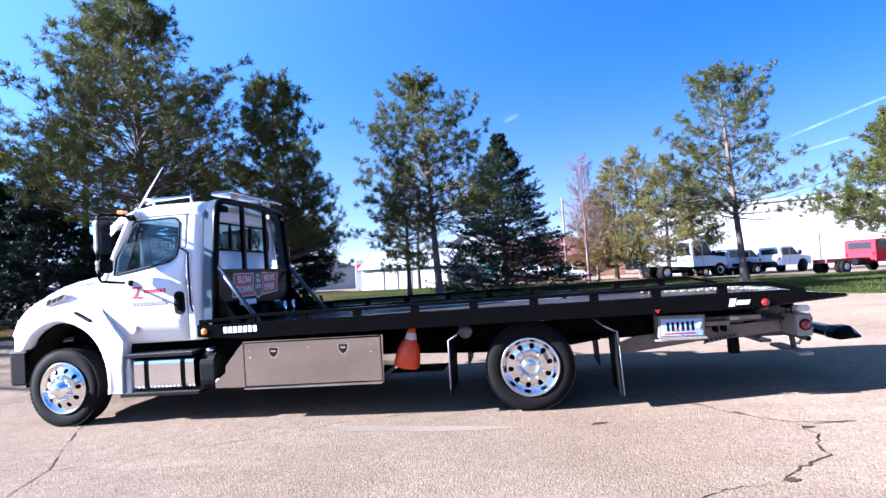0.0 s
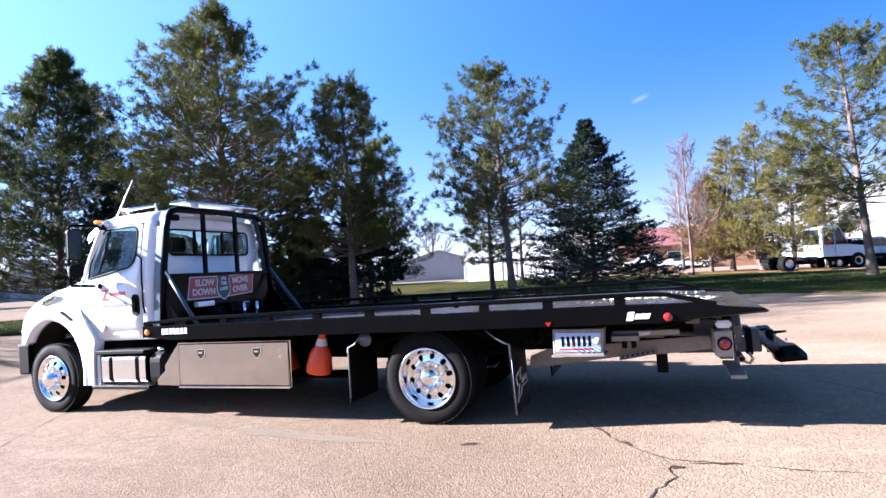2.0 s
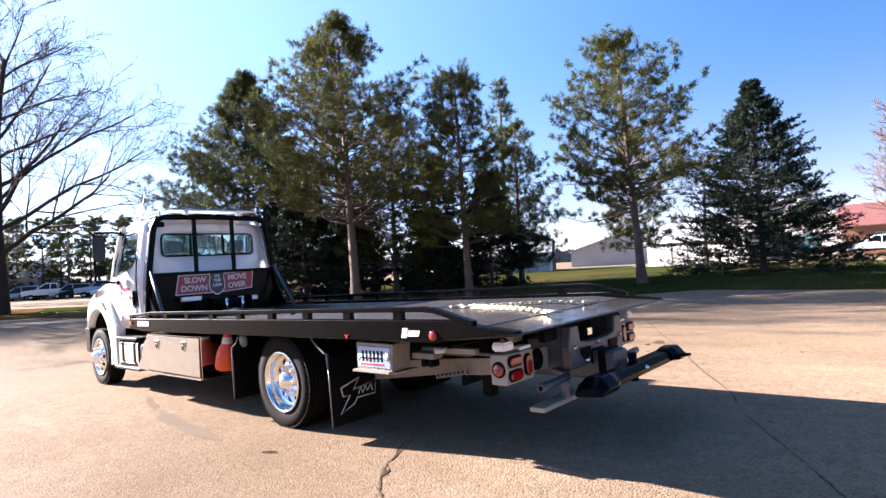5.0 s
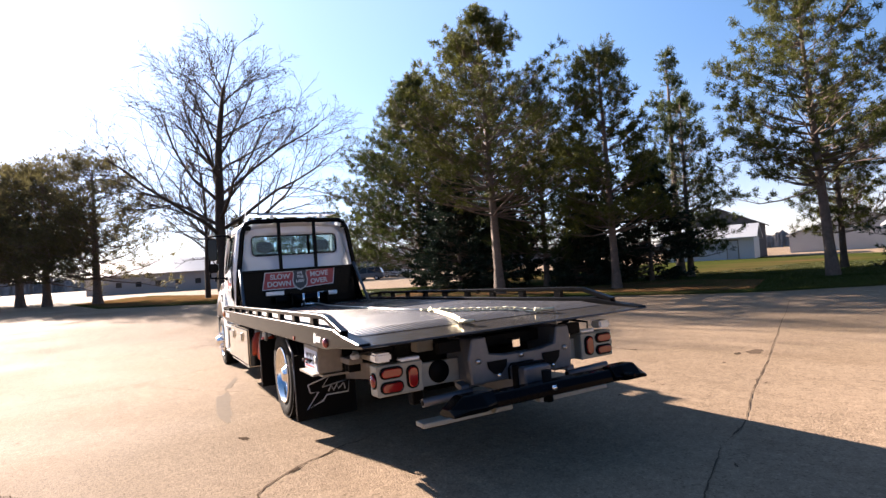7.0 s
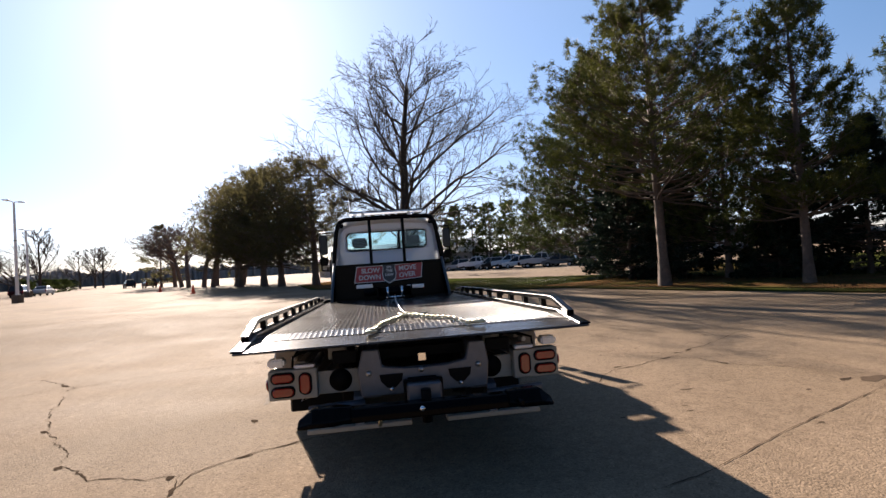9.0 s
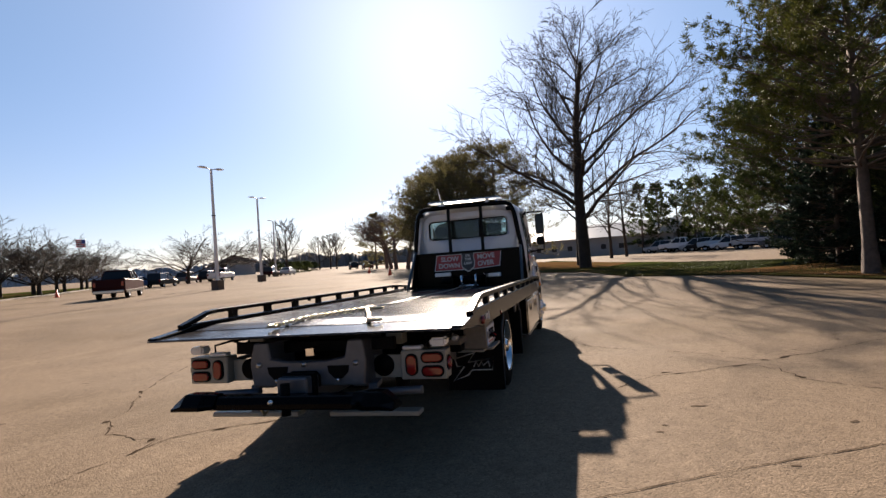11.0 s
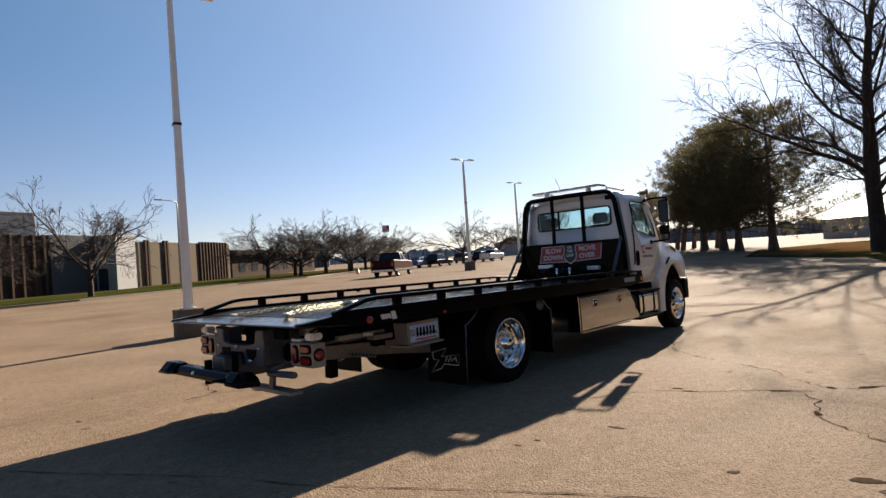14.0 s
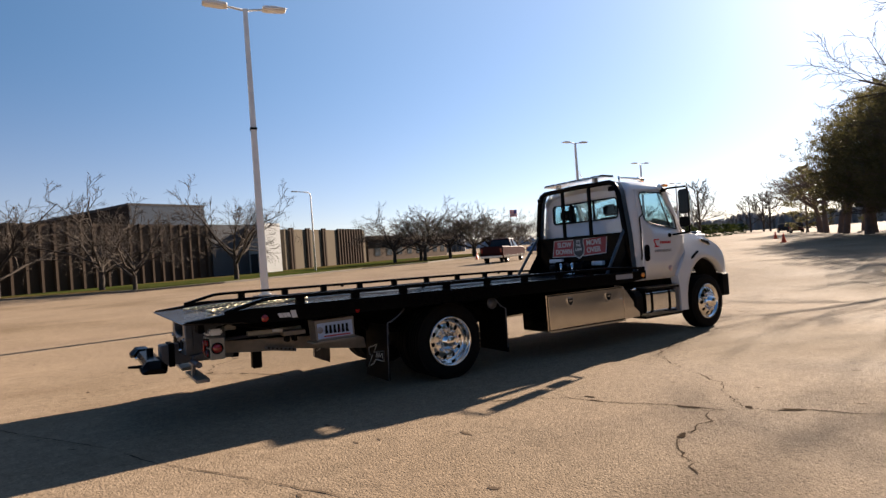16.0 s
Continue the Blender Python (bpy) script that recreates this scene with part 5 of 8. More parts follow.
# polished side boxes
for sgn in (-1, 1):
    ya, yb = (-1.245, -0.72) if sgn < 0 else (0.72, 1.245)
    box = part("toolbox", Shape().prism([(-3.19, 0.40), (-1.60, 0.385), (-1.585, 0.90), (-3.19, 0.91)], "y", ya, yb), BOXALU, truck, "mirror-polished aluminium side toolbox", bevel=0.008)
    yd = sgn * 1.245
    part("lid", Shape().prism([(-3.165, 0.425), (-1.63, 0.41), (-1.615, 0.875), (-3.165, 0.885)], "y", yd, yd + sgn * 0.012), BOXALU, box, bevel=0.004)
    part("box_wedge", Shape().prism([(-3.54, 0.405), (-3.19, 0.40), (-3.19, 0.89), (-3.22, 0.86), (-3.41, 0.64), (-3.41, 0.575), (-3.54, 0.475)], "y", ya, yb), BOXALU, box, bevel=0.006)
    for x in (-2.815, -2.02):
        ring = part("paddle_latch", Shape().prism([(x - 0.062, 0.83), (x + 0.062, 0.83), (x + 0.062, 0.77), (x + 0.035, 0.72), (x, 0.70), (x - 0.035, 0.72), (x - 0.062, 0.77)], "y", yd + sgn * 0.012, yd + sgn * 0.026), CHROME, box, "chrome shield-shaped paddle latch", bevel=0.004)
        part("latch_recess", Shape().prism([(x - 0.048, 0.818), (x + 0.048, 0.818), (x + 0.048, 0.772), (x + 0.026, 0.735), (x, 0.718), (x - 0.026, 0.735), (x - 0.048, 0.772)], "y", yd + sgn * 0.026, yd + sgn * 0.030), MATT, box)
        part("paddle", Shape().box(x - 0.03, x + 0.03, yd + sgn * 0.030 - 0.003, yd + sgn * 0.030 + 0.003, 0.775, 0.795), CHROME, box)
    for x0, x1, z0, z1 in ((-3.175, -1.605, 0.876, 0.889), (-3.175, -1.605, 0.399, 0.412), (-3.178, -3.166, 0.40, 0.889), (-1.614, -1.602, 0.40, 0.889)):
        part("lid_gap", Shape().box(x0, x1, yd - 0.002, yd + 0.002, z0, z1), MATT, box)
    for x, z in ((-3.10, 0.80), (-3.10, 0.72), (-1.72, 0.80), (-1.72, 0.72), (-2.42, 0.80)):
        part("rivet", Shape().lathe([(yd + sgn * 0.012, 0.010), (yd + sgn * 0.016, 0.008), (yd + sgn * 0.017, 0.0)], (x, 0, z), "y", 8), CHROME, box)
    part("hinge_strip", Shape().box(-3.19, -1.62, yd - 0.004, yd + sgn * 0.010 + 0.004, 0.375, 0.392), STEEL, box)

# the traffic cone in its holder
cone = part("traffic_cone", Shape().lathe([(0.0, 0.026), (0.005, 0.030), (0.10, 0.046), (0.19, 0.066), (0.24, 0.100), (0.29, 0.120), (0.36, 0.133), (0.46, 0.145), (0.485, 0.138), (0.49, 0.11)][::-1], (0, 0, 0), "z", 24), CONE_ORANGE, truck, "orange plastic traffic cone with a white band")
cone.matrix_basis = pose(-1.28, -1.06, 0.985, 180, 0, 0) @ pose(0, 0, 0, 4, -13, 0)
part("band", Shape().lathe([(0.105, 0.0495), (0.18, 0.0675)], (0, 0, 0), "z", 24), SIGN_WHITE, cone)
part("cone_holder", Shape().tube([(-1.42, -1.0, 0.50), (-1.42, -1.0, 0.90), (-1.45, -0.7, 0.93)], 0.018, 8), BLACK, truck)
part("holder_plate", Shape().box(-1.56, -0.98, -1.06, -0.62, 0.445, 0.46), BLACK, truck, bevel=0.004)

# ---- the flat bed ----
DECK_Z = 1.07
s = Shape()
pitch, ys = 0.0415, []
n = int(2.30 / pitch)
for k in range(n + 1):
    y = -1.15 + k * pitch
    ys += [(y, 0.0), (y + 0.010, 0.0), (y + 0.0155, 0.005), (y + 0.026, 0.005), (y + 0.0315, 0.0)]
ys = [p for p in ys if p[0] <= 1.16]
xs = [(-3.69, DECK_Z), (2.30, DECK_Z), (2.57, DECK_Z - 0.024)]
k = len(ys)
s.add([(x, y, z + dz * (1 if x < 2.5 else 0.4)) for x, z in xs for y, dz in ys], [(i * k + j, i * k + j + 1, (i + 1) * k + j + 1, (i + 1) * k + j) for i in range(len(xs) - 1) for j in range(k - 1)])
s.box(-3.69, 2.30, -1.20, 1.20, 1.0, DECK_Z - 0.006)
bed = part("bed", s, DECK, truck, "ribbed grey steel deck")
part("tail_plate", Shape().prism([(2.56, DECK_Z - 0.027), (2.97, DECK_Z - 0.050), (2.985, DECK_Z - 0.060), (2.95, DECK_Z - 0.070), (2.3, 0.955), (2.3, DECK_Z - 0.006)], "y", -1.27, 1.27), DECK, bed, "wedge-shaped tail plate", bevel=0.004)
for sgn in (-1, 1):
    ya, yb = (-1.29, -1.20) if sgn < 0 else (1.20, 1.29)
    ch = part("side_channel", Shape().prism([(-3.69, 0.985), (-3.69, 1.115), (2.42, 1.105), (2.66, 1.065), (2.95, 1.035), (2.96, 1.02), (2.45, 0.975), (2.22, 0.942), (-3.2, 0.945)], "y", ya, yb), BLACK, bed, "glossy black side rail", bevel=0.006)
    yc = sgn * 1.262
    top = Shape()
    path = [(-3.66, yc, 1.150), (-2.9, yc, 1.187), (2.12, yc, 1.187), (2.24, yc, 1.178), (2.60, yc, 1.085)]
    for a, b in zip(path, path[1:]):
        a, b = Vector(a), Vector(b)
        d = (b - a).normalized()
        u = Vector((0, 1, 0)) * 0.030
        w = u.cross(d).normalized() * 0.019
        vs = [p + i * u + j * w for p in (a - d * 0.008, b + d * 0.008) for i in (-1, 1) for j in (-1, 1)]
        top.add(vs, [(0, 1, 3, 2), (4, 6, 7, 5), (0, 4, 5, 1), (2, 3, 7, 6), (0, 2, 6, 4), (1, 5, 7, 3)])
    part("top_rail", top, BLACK, ch, bevel=0.005)
    for x in (-3.62, -3.05, -2.45, -1.84, -1.205, -0.58, 0.04, 0.64, 1.24, 1.86):
        part("rail_post", Shape().box(x - 0.045, x + 0.045, yc - 0.024, yc + 0.024, 1.10, 1.175), BLACK, ch)
    for x in (-2.75, 0.35):
        part("key_slot", Shape().box(x - 0.02, x + 0.02, yc - sgn * 0.036 - 0.012, yc - sgn * 0.036 + 0.012, 1.15, 1.20), BLACK, ch)
    yo = sgn * 1.29
    # brand plate: plain white bars, letter by letter
    if sgn < 0:
        for k in range(7):
            x = -3.375 + k * 0.058
            part("brand_bar", Shape().box(x, x + 0.044, yo - 0.004, yo + 0.002, 1.012, 1.082), SIGN_WHITE, ch, "white brand plate drawn as plain bars")
    else:
        part("front_plate", Shape().box(-3.36, -2.98, yo - 0.002, yo + 0.004, 1.012, 1.082), GREY_PRINT, ch)
    z = 0.985
    for x, w in ((1.90, 0.055), (1.965, 0.035), (2.005, 0.03), (2.04, 0.045)):
        lo = z - (0.012 if w > 0.05 else 0)
        part("brand_bar", Shape().prism([(x, lo), (x + w, lo), (x + w + 0.02, lo + (0.075 if w > 0.05 else 0.045)), (x + 0.02, lo + (0.075 if w > 0.05 else 0.045))], "y", yo - 0.003, yo + 0.003), SIGN_WHITE, ch)
    part("marker_lamp", Shape().lathe([(0, 0.036), (0.012, 0.036), (0.018, 0.030), (0.022, 0.0)] if sgn > 0 else [(0, 0.036), (-0.012, 0.036), (-0.018, 0.030), (-0.022, 0.0)], (2.235, yo, 0.995), "y", 20), RED_LENS, ch, "round red marker lamp")
    part("marker_lamp", Shape().lathe([(0, 0.036), (sgn * 0.012, 0.036), (sgn * 0.018, 0.030), (sgn * 0.022, 0.0)], (-3.605, yo, 1.045), "y", 20), AMBER_LENS, ch, "round amber marker lamp")
    part("reflector", Shape().prism([(1.205, 0.985), (1.265, 0.985), (1.24, 0.95), (1.23, 0.95)], "y", yo - 0.002, yo + sgn * 0.008), RED_LENS, ch)
# front edge of the deck
part("deck_end", Shape().box(-3.72, -3.69, -1.25, 1.25, 0.99, 1.12), BLACK, bed, bevel=0.004)
for x in (-3.0, -1.8, -0.6, 0.6, 1.8):
    part("deck_bearer", Shape().box(x - 0.05, x + 0.05, -1.2, 1.2, 0.94, 1.0), MATT, bed)
for y in (-0.62, 0.62):
    part("deck_runner", Shape().box(-3.65, 2.4, y - 0.05, y + 0.05, 0.90, 0.995), MATT, bed)

# headboard
SLATE = material("slate_blue_paint", (0.035, 0.055, 0.075), 0.3, vary=0.2, fine=12, coarse=2)
HX = -3.60
hb = part("headboard", Shape().prism([(-1.05, 1.10), (1.05, 1.10), (1.005, 1.72), (-1.005, 1.72)], "x", HX - 0.03, HX - 0.005), BLACK, bed, "black tubular headboard with a lower plate", bevel=0.004)
hoop = [(HX, -1.06, 1.10), (HX, -1.02, 1.7), (HX, -0.93, 2.35), (HX, -0.90, 2.46), (HX, -0.85, 2.54), (HX, -0.76, 2.575), (HX, 0, 2.59), (HX, 0.76, 2.575), (HX, 0.85, 2.54), (HX, 0.90, 2.46), (HX, 0.93, 2.35), (HX, 1.02, 1.7), (HX, 1.06, 1.10)]
part("hoop", Shape().tube(hoop, 0.042, 10), BLACK, hb)
for y in (-0.315, 0.305):
    part("upright", Shape().box(HX - 0.025, HX + 0.025, y - 0.028, y + 0.028, 1.70, 2.57), BLACK, hb, bevel=0.006)
part("cross_bar", Shape().box(HX - 0.03, HX + 0.03, -1.0, 1.0, 1.695, 1.74), BLACK, hb, bevel=0.006)
for sgn in (-1, 1):
    rim_o = [(sgn * 1.085, 1.08), (sgn * 1.045, 1.7), (sgn * 0.955, 2.35), (sgn * 0.925, 2.46), (sgn * 0.87, 2.56), (sgn * 0.76, 2.60)]
    rim_i = [(sgn * 0.76, 2.575), (sgn * 0.855, 2.535), (sgn * 0.90, 2.45), (sgn * 0.93, 2.34), (sgn * 1.02, 1.7), (sgn * 1.06, 1.08)]
    part("side_channel", Shape().prism(rim_o + rim_i, "x", HX - 0.135, HX), SLATE, hb, "slate-grey side channel")
    part("brace", Shape().tube([(HX, sgn * 1.0, 1.80), (-3.05, sgn * 1.05, 1.07)], 0.026, 8), SLATE, hb)
    part("corner_gusset", Shape().prism([(-3.6, 1.08), (-3.28, 1.08), (-3.6, 1.50)], "y", sgn * 1.045 - 0.006, sgn * 1.045 + 0.006), BLACK, hb)

# the light bar on the headboard
SMOKED = material("smoked_lens", (0.05, 0.055, 0.065), 0.12, vary=0.2, coat=0.5)
lb = part("light_bar", Shape().box(HX - 0.20, HX + 0.10, -0.68, 0.70, 2.672, 2.690), CHROME, truck, "low silver light bar on two stands", bevel=0.006)
for y0, y1 in ((-0.68, -0.40), (-0.38, -0.13), (-0.11, 0.13), (0.15, 0.40), (0.42, 0.70)):
    part("lens", Shape().box(HX - 0.195, HX + 0.095, y0, y1, 2.692, 2.712), SMOKED, lb, bevel=0.012, segments=2)
for y in (-0.42, 0.44):
    part("stand", Shape().box(HX - 0.07, HX + 0.02, y - 0.03, y + 0.03, 2.57, 2.672), STEEL, lb, bevel=0.006)
for y in (-0.84, 0.84):
    part("work_lamp", Shape().box(HX + 0.02, HX + 0.09, y - 0.05, y + 0.05, 2.42, 2.50), MATT, hb, bevel=0.012)


# warning sign on the headboard plate
def lettering(name, text, size, m, mat, parent):
    c = bpy.data.curves.new(name, "FONT")
    c.body, c.size, c.extrude, c.align_x, c.align_y = text, size, 0.002, "CENTER", "CENTER"
    c.offset = 0.0035
    tmp = new(name, c)
    bpy.context.view_layer.update()
    me = bpy.data.meshes.new_from_object(tmp.evaluated_get(bpy.context.evaluated_depsgraph_get()))
    bpy.data.objects.remove(tmp)
    me.materials.clear()
    me.materials.append(mat)
    ob = new(name, me)
    ob.parent = parent
    ob.matrix_basis = m
    return ob


SX = HX + 0.0
sign = part("warning_sign", Shape().prism([(-0.66, 1.385), (-0.08, 1.385), (-0.08, 1.69), (-0.60, 1.69)], "x", SX - 0.004, SX), SIGN_WHITE, truck, "red and white slow down move over sign")
part("border", Shape().prism([(0.08, 1.385), (0.60, 1.42), (0.64, 1.72), (0.08, 1.69)], "x", SX - 0.004, SX), SIGN_WHITE, sign)
part("face", Shape().prism([(-0.643, 1.399), (-0.09, 1.399), (-0.09, 1.676), (-0.587, 1.676)], "x", SX, SX + 0.003), SIGN_RED, sign)
part("face", Shape().prism([(0.09, 1.399), (0.587, 1.433), (0.624, 1.705), (0.09, 1.676)], "x", SX, SX + 0.003), SIGN_RED, sign)
SHIELD = [(0.0, 1.345), (0.05, 1.37), (0.12, 1.43), (0.135, 1.53), (0.115, 1.64), (0.135, 1.70), (0.08, 1.735), (0.0, 1.745), (-0.08, 1.735), (-0.135, 1.70), (-0.115, 1.64), (-0.135, 1.53), (-0.12, 1.43), (-0.05, 1.37)]
part("shield", Shape().prism(SHIELD, "x", SX + 0.003, SX + 0.007), SIGN_WHITE, sign)
part("shield_face", Shape().prism([(y * 0.88, 1.55 + (z - 1.55) * 0.9) for y, z in SHIELD], "x", SX + 0.007, SX + 0.010), SIGN_DARK, sign)


def words(text, y, z, size, depth, mat=SIGN_WHITE, parent=sign, tilt=0.0):
    lettering("lettering", text, size, pose(SX + depth, y, z, 90, 0, 90) @ pose(0, 0, 0, 0, 0, tilt), mat, parent)


words("SLOW", -0.345, 1.60, 0.122, 0.004)
words("DOWN", -0.365, 1.475, 0.122, 0.004)
words("MOVE", 0.345, 1.615, 0.122, 0.004, tilt=2)
words("OVER", 0.335, 1.488, 0.122, 0.004, tilt=3)
words("IT'S", 0.0, 1.645, 0.055, 0.011)
words("THE", 0.0, 1.580, 0.062, 0.011)
words("LAW", 0.0, 1.505, 0.068, 0.011)

# winch at the foot of the headboard
winch = part("winch", Shape().tube([(-3.38, -0.22, 1.20), (-3.38, 0.36, 1.20)], 0.085, 18), BLACK, truck, "black winch drum with bright roller guide")
part("winch_motor", Shape().tube([(-3.38, -0.48, 1.20), (-3.38, -0.24, 1.20)], 0.065, 14), MATT, winch)
for y in (-0.24, 0.38):
    part("side_plate", Shape().prism(rounded(-3.52, -3.24, 1.07, 1.31, 0.05), "y", y - 0.012, y + 0.012), BLACK, winch)
for y in (-0.06, 0.20):
    part("roller", Shape().tube([(-3.20, y, 1.09), (-3.20, y, 1.29)], 0.022, 10), CHROME, winch)
part("roller", Shape().tube([(-3.22, -0.10, 1.10), (-3.22, 0.24, 1.10)], 0.020, 10), CHROME, winch)
for y0, y1, z in ((-0.62, -0.32, 1.32), (0.30, 0.62, 1.26)):
    part("work_lamp", Shape().box(-3.54, -3.46, y0, y1, z - 0.035, z + 0.035), CLEAR_LENS, winch, bevel=0.01)
part("winch_rope", Shape().tube([(-3.30, 0.07, 1.13), (-2.0, 0.03, DECK_Z + 0.02), (0.4, 0.0, DECK_Z + 0.014), (1.46, 0.01, DECK_Z + 0.022)], 0.007, 6), ROPE, truck, "thin steel winch rope along the deck")

# cab roof fittings and mirrors
horn = part("air_horn", Shape().tube([(-4.72, -0.62, 2.685), (-4.60, -0.62, 2.69), (-4.10, -0.62, 2.70)], [0.052, 0.026, 0.016], 12), CHROME, truck, "chrome air horn on the cab roof")
for x in (-4.62, -4.10):
    part("horn_post", Shape().tube([(x, -0.62, 2.60), (x, -0.62, 2.73)], 0.016, 8), CHROME, horn)
horn_b = part("air_horn", Shape().tube([(-4.72, 0.55, 2.685), (-4.60, 0.55, 2.69), (-4.10, 0.55, 2.70)], [0.052, 0.026, 0.016], 12), CHROME, truck, "chrome air horn on the cab roof")
for x in (-4.62, -4.10):
    part("horn_post", Shape().tube([(x, 0.55, 2.60), (x, 0.55, 2.73)], 0.016, 8), CHROME, horn_b)
ant = part("antenna", Shape().tube([(-4.80, -0.68, 2.58), (-4.42, -0.70, 3.08)], [0.011, 0.006], 6), POLE_WHITE, truck, "thin whip antenna leaning back over the roof")
part("antenna_foot", Shape().tube([(-4.82, -0.68, 2.56), (-4.79, -0.68, 2.61)], 0.022, 8), CHROME, ant)
for y in (-0.9, -0.5, 0.0, 0.5, 0.9):
    part("roof_marker", Shape().box(-4.90, -4.80, y - 0.05, y + 0.05, 2.50 + 0.07 * (1 - abs(y)), 2.545 + 0.07 * (1 - abs(y))), AMBER_LENS, cab, bevel=0.015)
for sgn in (-1, 1):
    ym = sgn * 1.34
    arm = part("mirror", Shape().tube([(-4.66, sgn * 1.0, 2.435), (-4.670, sgn * 1.12, 2.45), (-4.790, ym, 2.455), (-4.830, ym, 2.42), (-4.840, ym, 2.1), (-4.835, ym, 1.72), (-4.810, ym, 1.685), (-4.72, sgn * 1.09, 1.66)], 0.017, 8), BLACK, truck, "black loop-armed mirror with a chrome lower head")
    part("mount", Shape().box(-4.70, -4.60, sgn * 0.99 - 0.05, sgn * 0.99 + 0.05, 2.395, 2.475), MATT, arm, bevel=0.015)
    part("mount", Shape().box(-4.670, -4.62, sgn * 1.08 - 0.03, sgn * 1.08 + 0.03, 1.62, 1.69), MATT, arm, bevel=0.015)
    tilt = pose(-4.815, ym - sgn * 0.06, 2.21, 0, 0, sgn * 12)
    head = part("mirror_head", Shape().prism(rounded(-0.083, 0.083, -0.203, 0.203, 0.05), "x", -0.055, 0.0, 0.10), CHROME, arm, bevel=0.01, segments=2)
    rimmed = part("mirror_rim", Shape().prism(rounded(-0.085, 0.085, -0.205, 0.205, 0.05), "x", -0.004, 0.021), MATT, arm)
    rimmed.matrix_basis = tilt
    head.matrix_basis = tilt
    g = part("mirror_glass", Shape().prism(rounded(-0.074, 0.074, -0.19, 0.19, 0.04), "x", 0.021, 0.026), material("mirror_face", (0.008, 0.009, 0.011), 0.12, vary=0.05, spec=0.25), arm)
    g.matrix_basis = tilt
    tilt = pose(-4.805, ym - sgn * 0.06, 1.865, 0, 0, sgn * 15)
    head = part("wide_angle_head", Shape().prism(rounded(-0.083, 0.083, -0.083, 0.083, 0.05), "x", -0.06, 0.0, 0.15), CHROME, arm, bevel=0.01, segments=2)
    rimmed = part("mirror_rim", Shape().prism(rounded(-0.085, 0.085, -0.085, 0.085, 0.05), "x", -0.004, 0.021), MATT, arm)
    rimmed.matrix_basis = tilt
    head.matrix_basis = tilt
    g = part("mirror_glass", Shape().prism(rounded(-0.072, 0.072, -0.072, 0.072, 0.04), "x", 0.021, 0.026), BLACK, arm)
    g.matrix_basis = tilt

# door markings, as bars
for sgn in (-1, 1):
    yd = sgn * 1.078
    z0 = 1.465

    def mark(name, x, w, z, h, mat, skew=0.0, yd=yd, sgn=sgn):
        if sgn > 0:
            x = -4.435 - (x + 4.435) - w
        return part(name, Shape().prism([(x, z), (x + w, z), (x + w + skew, z + h), (x + skew, z + h)], "y", yd - 0.0015, yd + 0.0015), mat, truck)
    m1 = mark("door_mark", -4.64, 0.13, z0, 0.022, RED_PRINT)
    m1["label"] = "red and grey door lettering drawn as bars"
    mark("door_mark", -4.61, 0.03, z0 + 0.02, 0.10, RED_PRINT, 0.05)
    mark("door_mark", -4.64, 0.13, z0 + 0.115, 0.022, RED_PRINT)
    for k in range(7):
        mark("door_mark", -4.485 + k * 0.042, 0.030, z0 + 0.055, 0.042, RED_PRINT)
    for k in range(11):
        mark("number_bar", -4.64 + k * 0.041, 0.028, z0 - 0.085, 0.045, GREY_PRINT)
    part("door_badge", Shape().lathe([(yd - 0.0015, 0.0), (yd - 0.0015, 0.05), (yd + 0.0015, 0.05), (yd + 0.0015, 0.0)], (-4.62, 0, 1.10), "y", 20), material("pink_badge", (0.62, 0.45, 0.42), 0.5), truck)

